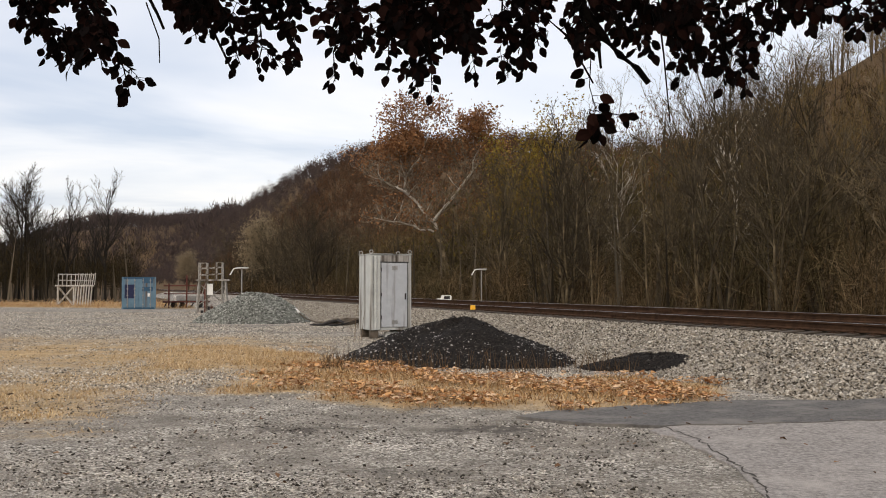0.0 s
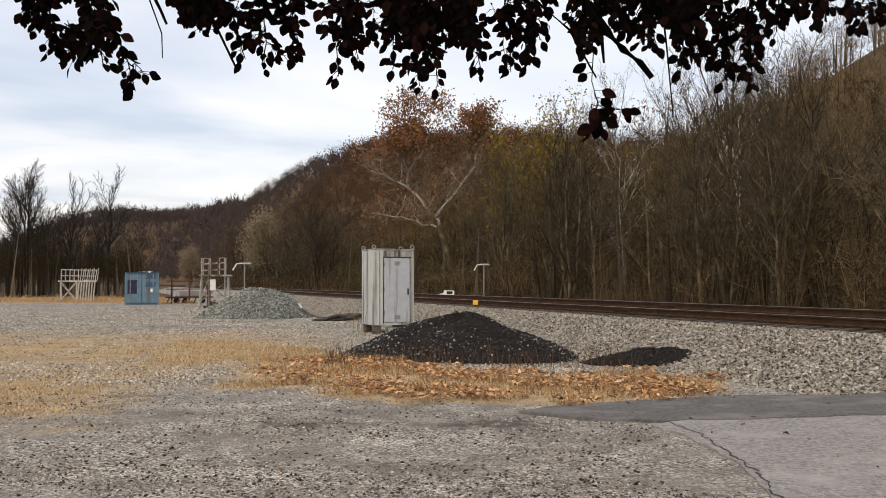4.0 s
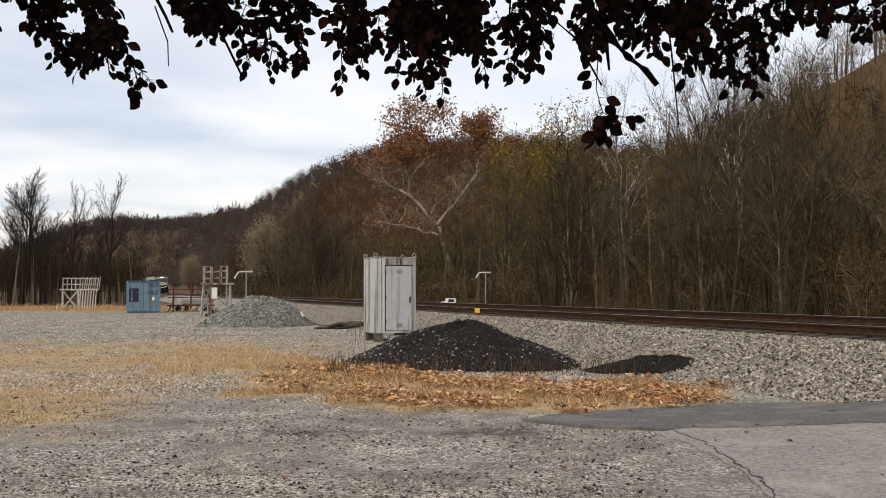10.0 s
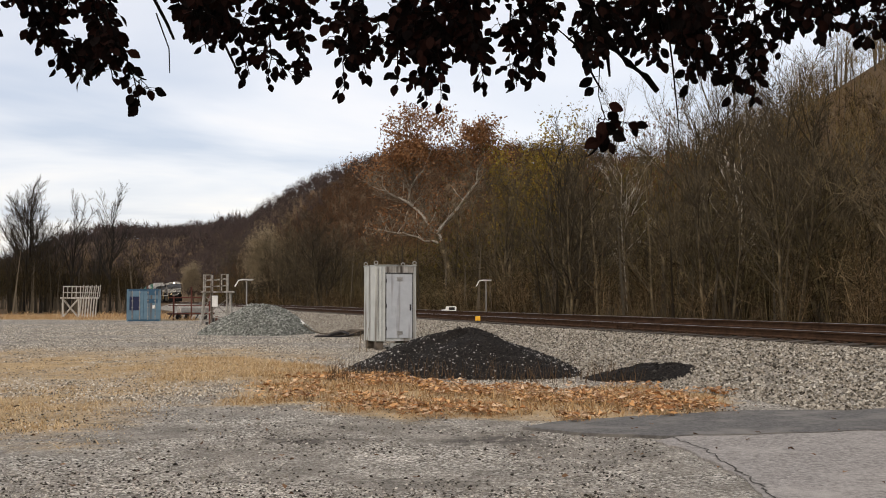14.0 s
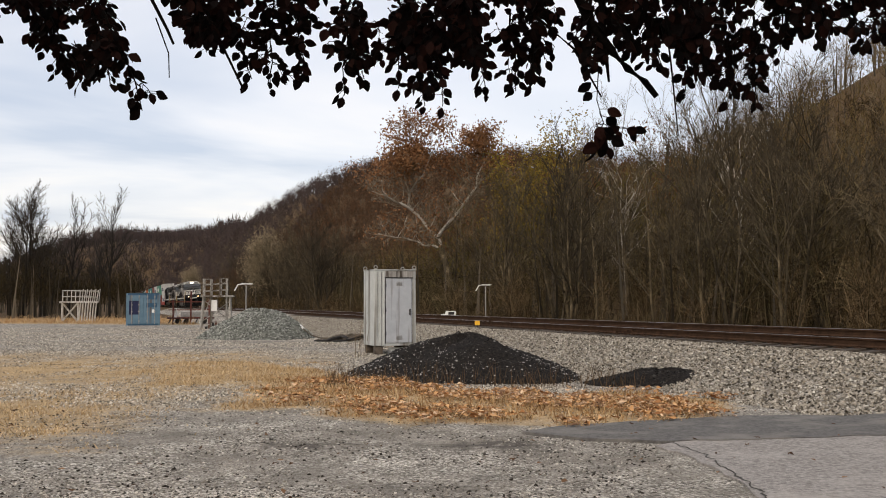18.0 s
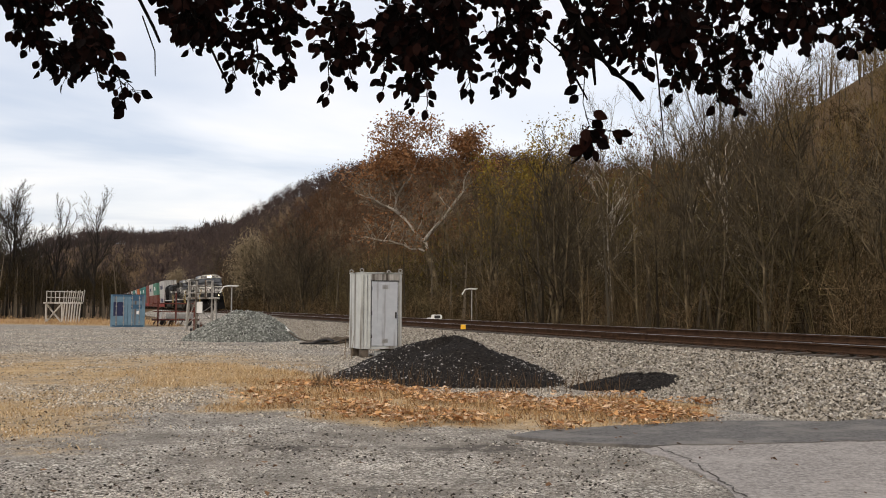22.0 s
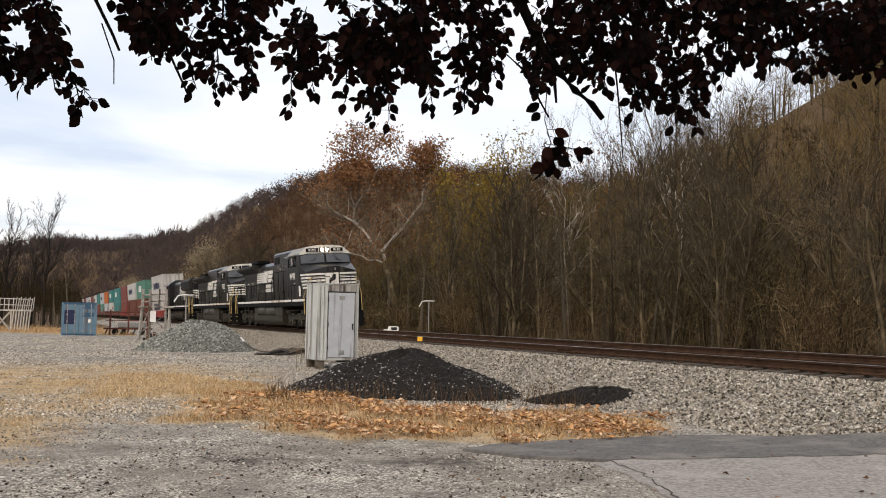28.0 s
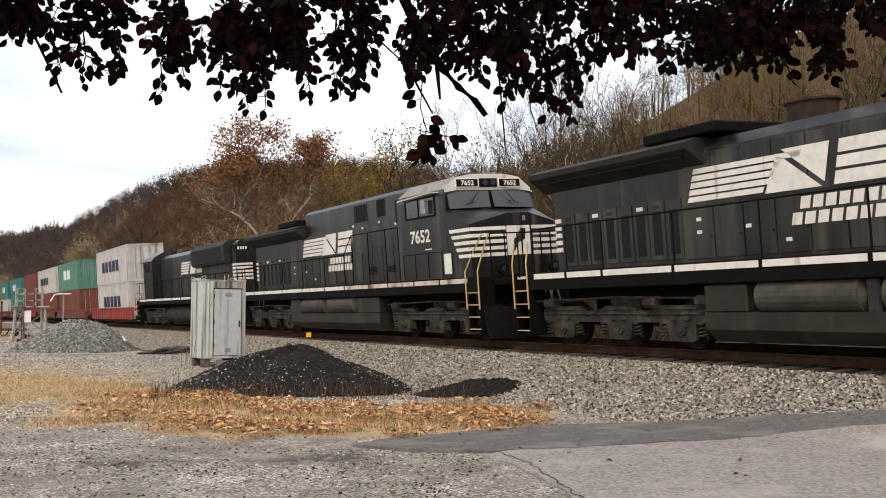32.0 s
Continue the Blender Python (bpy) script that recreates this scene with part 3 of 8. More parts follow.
def cabinet(m):
    """Upright steel equipment cabinet, 1.25 m wide and 1.0 m deep, on two wooden skids."""
    c = thing("equipment_cabinet", m, "tall pale grey steel equipment cabinet with rust streaks on blocks", "cabinet")
    w, d, z0, z1 = 1.28, 1.28, 0.27, 2.70
    bm = B(); box(bm, -w / 2, w / 2, -d / 2, d / 2, z0, z1, 0.012)
    part("body", bm, M_GREY, c)
    bm = B()
    box(bm, -0.30, 0.50, -d / 2 - 0.03, -d / 2 - 0.002, z0 + 0.10, z1 - 0.27, 0.006)
    door = part("door", bm, M_GREY_DOOR, c, "grey louvred door")
    bm = B()
    for z in (z0 + 0.2, z1 - 0.5):
        for i in range(4):
            box(bm, 0.02, 0.2, -d / 2 - 0.042, -d / 2 - 0.03, z + i * 0.035, z + i * 0.035 + 0.018)
    part("louvre", bm, M_STEEL, door)
    bm = B(); box(bm, 0.42, 0.46, -d / 2 - 0.06, -d / 2 - 0.03, 1.25, 1.45, 0.006); rod(bm, (0.44, -d / 2 - 0.05, 1.42), (0.44, -d / 2 - 0.09, 1.42), 0.02)
    part("handle", bm, M_DARK, door, "dark door handle")
    bm = B(); box(bm, -0.34, 0.54, -d / 2 - 0.04, -d / 2 - 0.002, z1 - 0.26, z1 - 0.235)
    part("drip_rail", bm, M_DARK, c)
    for x in (-0.60, -0.49, -0.38):
        bm = B(); box(bm, x, x + 0.045, -d / 2 - 0.035, -d / 2 - 0.002, z0 + 0.02, z1 - 0.06, 0.006)
        part("rib", bm, M_GREY, c)
        # a darker strip down the face beside each rib
        bm = B(); box(bm, x + 0.047, x + 0.062, -d / 2 - 0.006, -d / 2 - 0.002, z0 + 0.02, z1 - 0.06)
        part("groove", bm, M_STREAK, c, "dark groove strip beside a rib")
    bm = B(); box(bm, -0.32, 0.56, -d / 2 - 0.006, -d / 2 - 0.002, z1 - 0.23, z1 - 0.03)
    part("header_panel", bm, M_STREAK, c, "rain-streaked panel over the door")
    for x in (-0.315, 0.505):
        bm = B(); box(bm, x, x + 0.014, -d / 2 - 0.014, -d / 2 - 0.002, z0 + 0.08, z1 - 0.26)
        part("door_gap", bm, M_DARK, c)
    for z in (z0 + 0.35, 1.35, z1 - 0.55):
        bm = B(); rod(bm, (-0.305, -d / 2 - 0.035, z), (-0.305, -d / 2 - 0.035, z + 0.12), 0.014, sides=6)
        part("hinge", bm, M_DARK, door)
    bm = B(); box(bm, -w / 2 - 0.02, w / 2 + 0.02, -d / 2 - 0.03, d / 2 + 0.02, z1, z1 + 0.022, 0.006)
    part("roof", bm, M_GREY, c)
    for x in (-w / 2 + 0.04, w / 2 - 0.04):
        for y in (-d / 2 + 0.04, d / 2 - 0.04):
            bm = B()
            box(bm, x - 0.03, x + 0.03, y - 0.012, y + 0.012, z1 - 0.005, z1 + 0.06)
            pipe(bm, [(x + 0.055 * math.cos(a * 0.6283), y, z1 + 0.085 + 0.055 * math.sin(a * 0.6283)) for a in range(11)], 0.016)
            part("lifting_eye", bm, M_STEEL, c)
    for x in (-0.5, 0.42):
        for y in (-0.5, 0.45):
            bm = B(); box(bm, x - 0.11, x + 0.13, y - 0.1, y + 0.12, 0, z0, 0.012)
            part("footing_block", bm, M_AGED_TIMBER, c, "dark timber footing block")
    bm = B(); box(bm, -0.1, 0.35, -0.42, -0.2, 0.0, 0.2, 0.02)
    part("footing_block", bm, M_WHITE, c)
    return c


cabinet(pose(-1.90, 31.57, 0, 0, 0, 20) @ Matrix.Diagonal((1.08, 1.05, 1, 1)))


def yard_box(m):
    """A short blue steel container, doors towards the yard."""
    c = thing("storage_container", m, "faded blue steel storage container with a navy patch on one door", "container")
    w, h, d = 2.44, 2.40, 3.0
    bm = B(); box(bm, -w / 2, w / 2, 0.06, d, 0.12, h - 0.02, 0.02)
    part("body", bm, M_BLUE, c)
    for x in (-w / 2, w / 2 - 0.12):
        bm = B(); box(bm, x, x + 0.12, -0.02, 0.12, 0, h, 0.01)
        part("corner_post", bm, M_BLUE, c)
    for z in (0.0, h - 0.14):
        bm = B(); box(bm, -w / 2 + 0.12, w / 2 - 0.12, -0.01, 0.12, z, z + 0.14, 0.01)
        part("header", bm, M_MIDBLUE, c)
    bm = B(); box(bm, -w / 2, w / 2, 0.0, d, h, h + 0.03)
    part("roof_edge", bm, M_DARK, c)
    for sx in (-1, 1):
        bm = B(); box(bm, sx * 0.02, sx * (w / 2 - 0.13), 0.0, 0.05, 0.15, h - 0.15, 0.008)
        dr = part("door", bm, M_BLUE, c)
        for k in (0.30, 0.82):
            bm = B(); rod(bm, (sx * k, -0.03, 0.1), (sx * k, -0.03, h - 0.1), 0.022)
            for z in (0.3, 1.0, 1.5, 2.1):
                box(bm, sx * k - 0.06, sx * k + 0.06, -0.05, 0.0, z, z + 0.07)
            part("locking_bar", bm, M_STEEL, dr)
    bm = B(); box(bm, -1.02, -0.30, -0.012, -0.002, 0.82, 1.85)
    part("patch", bm, M_NAVY, c, "navy painted patch")
    for z in (1.35, 1.95):
        bm = B(); box(bm, 0.22, 1.0, -0.012, -0.002, z, z + 0.32)
        part("patch", bm, M_MIDBLUE, c, "mid-blue painted patch")
    bm = B(); box(bm, 0.62, 0.8, -0.016, -0.004, 0.95, 1.2)
    part("notice", bm, M_WHITE, c, "white notice")
    return c


yard_box(pose(-22.75, 72, 0, 0, 0, 17))


def steel_rack(m):
    """A low flat trailer bed with a frame of dark red steel posts and beams."""
    c = thing("steel_rack", m, "dark red steel rack with posts and beams standing in the yard", "rack")
    for x in (0, 1.35, 2.75):
        bm = B(); box(bm, x - 0.06, x + 0.06, -0.06, 0.06, 0, 2.6 if x == 1.35 else 1.95, 0.008)
        part("post", bm, M_REDSTEEL, c)
    for z, t in ((1.72, 0.09), (1.1, 0.07), (0.45, 0.1)):
        bm = B(); box(bm, -0.4, 3.1, -0.05, 0.05, z, z + t, 0.008)
        part("beam", bm, M_REDSTEEL, c)
    bm = B(); box(bm, -0.5, 3.1, 0.3, 2.4, 0.42, 0.55, 0.02)
    part("bed", bm, M_DARK, c)
    for k in range(9):
        bm = B(); prism(bm, [(-0.4 + 0.34 * k, 0.08), (-0.3 + 0.34 * k, 0.08), (-0.12 + 0.34 * k, 0.42), (-0.22 + 0.34 * k, 0.42)], -0.06, -0.03)
        part("slat", bm, M_WHITE_WOOD if k % 2 else M_DARK, c)
    for x in (0.3, 0.9, 2.3):
        bm = B()
        bmesh.ops.create_cone(bm, cap_ends=True, segments=14, radius1=0.24, radius2=0.24, depth=0.2, matrix=pose(x, 1.3, 0.24, 90))
        part("wheel", bm, M_DARK, c)
    bm = B(); rod(bm, (0.12, 0.2, 0.5), (0.12, 0.2, 1.25), 0.14, sides=12)
    part("drum", bm, M_WHITE, c, "white cylinder")
    bm = B(); box(bm, 0.5, 2.6, 1.2, 2.2, 0.55, 1.0, 0.04)
    part("load", bm, M_STEEL, c, "pale load on the bed")
    return c


steel_rack(pose(-21.5, 75.5, 0, 0, 0, 12))


def inspection_tower(m):
    """A small steel platform on four legs with railings, as used to look over tank tops."""
    c = thing("inspection_platform", m, "weathered grey-white steel platform with railings and a ladder", "platform")
    w, d, h = 1.62, 1.3, 2.08
    for x, low in ((0, -0.16), (w, w + 0.1)):
        for y in (0, d):
            bm = B(); rod(bm, (low, y, 0), (x, y, h), 0.055, sides=8)
            part("leg", bm, M_AGED, c)
    bm = B(); box(bm, -0.18, w + 0.24, -0.15, d + 0.15, h - 0.04, h + 0.06, 0.01)
    part("deck", bm, M_AGED, c)
    for a, b, top in ((0.0, 0.46, 1.1), (1.02, 1.42, 1.14)):
        for y in (0, d):
            bm = B(); pipe(bm, [(a, y, h), (a, y, h + top), (b, y, h + top), (b, y, 0.0)], 0.042)
            part("rail_hoop", bm, M_AGED, c, "pale grey pipe hoop")
    for z in (0.32, 0.74):
        for y in (0, d):
            bm = B(); rod(bm, (0, y, h + z), (1.42, y, h + z + 0.1), 0.034, sides=6)
            part("rail", bm, M_AGED, c)
        bm = B(); rod(bm, (0, 0, h + z), (0, d, h + z), 0.034, sides=6)
        part("rail", bm, M_AGED, c)
    for z in (0.45, 0.78, 1.12):
        bm = B(); rod(bm, (0.44, 0, z), (w, 0, z + 0.06), 0.026, sides=6)
        part("rung", bm, M_AGED, c)
    for x0, z0, x1, z1, y in ((-0.12, 0.3, 0.46, 2.0, 0), (1.42, 0.4, 1.68, 1.9, 0), (-0.12, 0.5, w, 1.8, d), (w, 0.5, 0, 1.8, d)):
        bm = B(); rod(bm, (x0, y, z0), (x1, y, z1), 0.03, sides=6)
        part("brace", bm, M_AGED, c)
    bm = B(); box(bm, 0.48, 0.86, 0.02, 0.2, 1.12, 1.86, 0.01)
    part("panel", bm, M_WHITE, c, "white panel under the deck")
    for k in range(7):
        bm = B(); box(bm, 0.1 + 0.2 * k, 0.24 + 0.2 * k, 0.3 + 0.1 * (k % 3), 0.9, 0.02, 0.18 + 0.12 * (k % 4))
        part("scrap", bm, M_RUST if k % 2 else M_DARK, c, "rusty scrap stacked under the deck")
    return c


M_AGED = mat("aged_grey_steel", [(0.15, 0.14, 0.122), (0.31, 0.295, 0.265), (0.45, 0.43, 0.39)], 5, 0.8, 0, 0, 40, 1, (0.07, 0.05, 0.035), 0.5, 3)
inspection_tower(pose(-15.35, 60.5, 0, 0, 0, 10))


def timber_stage(m):
    """A white-painted timber stage on trestles with leaning side slats and a railing."""
    c = thing("timber_stage", m, "white-painted timber trestle stage with leaning slats and railing", "stage")
    for y in (0, 1.6):
        for a, b in (((0, 0), (1.5, 1.7)), ((1.5, 0), (0, 1.7))):
            bm = B(); rod(bm, (a[0], y, a[1]), (b[0], y, b[1]), 0.06, sides=4)
            part("brace", bm, M_WHITE_WOOD, c)
        for x in (0.0, 1.55):
            bm = B(); box(bm, x - 0.06, x + 0.06, y - 0.06, y + 0.06, 0, 1.72, 0.01)
            part("post", bm, M_WHITE_WOOD, c)
    bm = B(); box(bm, -0.25, 3.55, -0.15, 1.8, 1.72, 1.86, 0.01)
    part("deck", bm, M_WHITE_WOOD, c)
    for k in range(7):
        bm = B(); x = 1.72 + 0.26 * k
        rod(bm, (x - 0.04, -0.1, 0), (x + 0.10, -0.1, 1.75), 0.065, sides=4)
        part("slat", bm, M_WHITE_WOOD, c)
    for k in range(9):
        bm = B(); x = 0.05 + 0.42 * k
        rod(bm, (x, 0.0, 1.85), (x + (0.02 if k < 5 else 0.16), 0, 2.9), 0.045, sides=4)
        if k > 3:
            rod(bm, (x + 0.2, 0.4, 1.85), (x + 0.32, 0.4, 3.0), 0.04, sides=4)
        part("rail_post", bm, M_WHITE_WOOD, c)
    for z in (2.3, 2.85):
        bm = B(); rod(bm, (0, 0, z), (3.5, 0, z - 0.05), 0.04, sides=4)
        part("rail", bm, M_WHITE_WOOD, c)
    return c


timber_stage(pose(-35.45, 88.5, 0, 0, 0, 19) @ Matrix.Diagonal((0.88, 1, 1, 1)))


def arm_post(m, size=1.0):
    c = thing("arm_post", m, "thin grey steel post with a bent cross arm", "post", "posts with bent arms")
    bm = B(); rod(bm, (0, 0, -0.5), (0, 0, 2.62), 0.032, sides=8)
    part("pole", bm, M_STEEL, c)
    bm = B(); pipe(bm, [(-0.58, 0, 2.28), (-0.40, 0, 2.60), (-0.2, 0, 2.63), (0.28, 0, 2.61)], 0.032)
    part("arm", bm, M_WHITE, c, "white bent arm")
    bm = B(); box(bm, -0.22, 0.34, -0.11, 0.11, 2.62, 2.665, 0.012)
    part("head_plate", bm, M_WHITE, c, "flat white head plate")
    return c


arm_post(pose(-10.1, 48.3, -0.02, 0, 0, 12))
arm_post(pose(2.3, 57.4, 0.07))


def hooded_box(m):
    c = thing("trackside_box", m, "small white hooded equipment box beside the track", "equipment box")
    bm = B(); prism(bm, [(-0.42, 0.46), (0.36, 0.46), (0.40, 0.70), (0.34, 0.76), (-0.16, 0.76), (-0.2, 0.60), (-0.42, 0.58)], -0.25, 0.25)
    part("hood", bm, M_WHITE, c)
    bm = B(); box(bm, -0.02, 0.30, -0.26, -0.252, 0.56, 0.72)
    part("opening", bm, M_DARK, c)
    bm = B(); box(bm, -0.3, 0.3, -0.2, 0.2, -0.4, 0.5)
    part("base", bm, M_DARK, c)
    return c


p = at(-49.1, 2.75)
hooded_box(pose(p.x, p.y, 0.44))


def marker(m, h, w, material, label):
    c = thing("track_marker", m, label, "marker")
    bm = B(); box(bm, -w / 2, w / 2, -0.03, 0.03, h * 0.35, h, 0.01)
    part("plate", bm, material, c)
    bm = B(); rod(bm, (0, 0, -0.15), (0, 0, h * 0.4), 0.02)
    part("stake", bm, M_DARK, c)
    return c


p = at(-34.05, -1.45)
marker(pose(p.x, p.y, 0.70), 0.26, 0.19, M_YELLOW, "small amber marker block at the sleeper ends")
for s in (-88.0, -93.0):
    p = at(s, 2.6)
    marker(pose(p.x, p.y, 0.50), 0.36, 0.09, M_WHITE, "short white marker stake beyond the track")


def debris():
    r = random.Random(6)
    c = thing("cable_pile", pose(-4.45, 41.2, 0), "tangled pile of old dark cable and rubber", "cable pile")
    for k in range(18):
        bm = B()
        x, y, a = r.uniform(-0.7, 0.7), r.uniform(-0.4, 0.4), r.uniform(-0.5, 0.5)
        pts = [(x + 0.28 * i * math.cos(a), y + 0.28 * i * math.sin(a) + r.uniform(-0.08, 0.08), max(0.05, 0.22 - 0.08 * abs(i - 2) + r.uniform(-0.05, 0.08))) for i in range(-2, 4)]
        pipe(bm, pts, r.uniform(0.03, 0.055), 6)
        part("cable", bm, M_AGED_TIMBER if k % 3 else M_DARK, c)
    c = thing("drain_pipe", pose(-6.6, 44.6, 0, 0, 0, -24), "grey corrugated drain pipe lying off the stone heap", "pipe")
    bm = B(); pipe(bm, [(-1.0, 0.5, 0.75), (-0.5, 0.3, 0.62), (0.0, 0, 0.4), (0.5, -0.2, 0.18), (1.1, -0.4, 0.06), (1.9, -0.6, 0.05)], 0.035, 8)
    part("hose", bm, M_AGED_TIMBER, c)
    bm = B(); rod(bm, (-0.55, 0.32, 0.66), (-0.1, 0.05, 0.47), 0.06, sides=10)
    part("sleeve", bm, M_WHITE, c, "white pipe sleeve")


debris()

# ---- loose stones, dead grass and fallen leaves ----


def scatter(name, P, size, colours, label, seed, flat=0.7, kind="stuff", category="stones", half=False):
    """Small angular stones: squashed octahedra, each turned at random."""
    rs = np.random.RandomState(seed)
    n = len(P)
    base = np.array([[1, 0, 0], [-1, 0, 0], [0, 1, 0], [0, -1, 0], [0, 0, 1], [0, 0, -1]], float)
    tri = np.array([[0, 2, 4], [2, 1, 4], [1, 3, 4], [3, 0, 4], [2, 0, 5], [1, 2, 5], [3, 1, 5], [0, 3, 5]])
    if half:
        # stones bedded in the ground: the upper faces alone
        base, tri = base[:5], tri[:4]
    k = len(base)
    V = np.repeat(base[None], n, 0) * (0.7 + 0.6 * rs.rand(n, k, 1))
    V = V + rs.normal(0, 0.16, V.shape)
    a = rs.rand(n) * 6.28
    t = rs.normal(0, 0.5, n)
    ca, sa, ct, st = np.cos(a), np.sin(a), np.cos(t), np.sin(t)
    x, y, z = V[..., 0].copy(), V[..., 1].copy(), V[..., 2] * flat
    y, z = y * ct[:, None] - z * st[:, None], y * st[:, None] + z * ct[:, None]
    x, y = x * ca[:, None] - y * sa[:, None], x * sa[:, None] + y * ca[:, None]
    V = np.stack([x, y, z], -1) * size[:, None, None] + P[:, None]
    F = (tri[None] + (np.arange(n) * k)[:, None, None]).reshape(-1, 3)
    return tagged(fast(name, V.reshape(-1, 3), F, island_mat(name + "_stone", colours, 0.9)), label, category, kind=kind)


def blades(name, P, h, colours, label, seed, width=0.006, lean=0.35, category="grass"):
    rs = np.random.RandomState(seed)
    n = len(P)
    a = rs.rand(n) * 6.28
    w = width * (0.7 + 0.6 * rs.rand(n))
    d = np.stack([np.cos(a), np.sin(a), 0 * a], -1)
    o = np.stack([rs.normal(0, lean, n) * h, rs.normal(0, lean, n) * h, h], -1)
    V = np.stack([P - d * w[:, None], P + d * w[:, None], P + o * [0.45, 0.45, 0.62] + d * w[:, None] * 0.8, P + o * [0.45, 0.45, 0.62] - d * w[:, None] * 0.8, P + o], 1)
    k = np.arange(n)[:, None] * 5
    F = np.concatenate([k + [0, 1, 2], k + [0, 2, 3], k + [3, 2, 4]], 0)
    return tagged(fast(name, V.reshape(-1, 3), F, island_mat(name + "_blade", colours, 0.9, 0.2)), label, category, kind="stuff")


def litter_leaves(name, P, size, colours, label, seed):
    rs = np.random.RandomState(seed)
    n = len(P)
    a = rs.rand(n) * 6.28
    shape = np.array([[-1, 0, 0], [-0.35, 0.5, 0.22], [0.45, 0.42, 0.2], [1.1, 0, 0.25], [0.45, -0.42, 0.2], [-0.35, -0.5, 0.22]])
    V = np.repeat(shape[None], n, 0) * (1 + rs.normal(0, 0.15, (n, 6, 1)))
    V[..., 2] += rs.normal(0, 0.25, (n, 6))
    x = V[..., 0] * np.cos(a)[:, None] - V[..., 1] * np.sin(a)[:, None]
    y = V[..., 0] * np.sin(a)[:, None] + V[..., 1] * np.cos(a)[:, None]
    V = np.stack([x, y, V[..., 2]], -1) * size[:, None, None] + P[:, None]
    k = np.arange(n)[:, None] * 6
    F = np.concatenate([k + [0, 1, 2, 3], k + [0, 3, 4, 5]], 0)
    return tagged(fast(name, V.reshape(-1, 3), F, island_mat(name + "_leaf", colours, 0.8, 0.15)), label, "leaves", kind="stuff")


def on_faces(ob, n, rs):
    """Random places on the faces of a mesh, in the world."""
    me = ob.data
    v = np.array([tuple(ob.matrix_basis @ q.co) for q in me.vertices])
    f = np.array([(*p.vertices, p.vertices[0])[:4] for p in me.polygons])
    w = np.array([p.area for p in me.polygons])
    f = f[rs.choice(len(f), n, p=w / w.sum())]
    a, b = rs.rand(n, 1), rs.rand(n, 1)
    return (1 - a) * ((1 - b) * v[f[:, 0]] + b * v[f[:, 1]]) + a * ((1 - b) * v[f[:, 3]] + b * v[f[:, 2]])


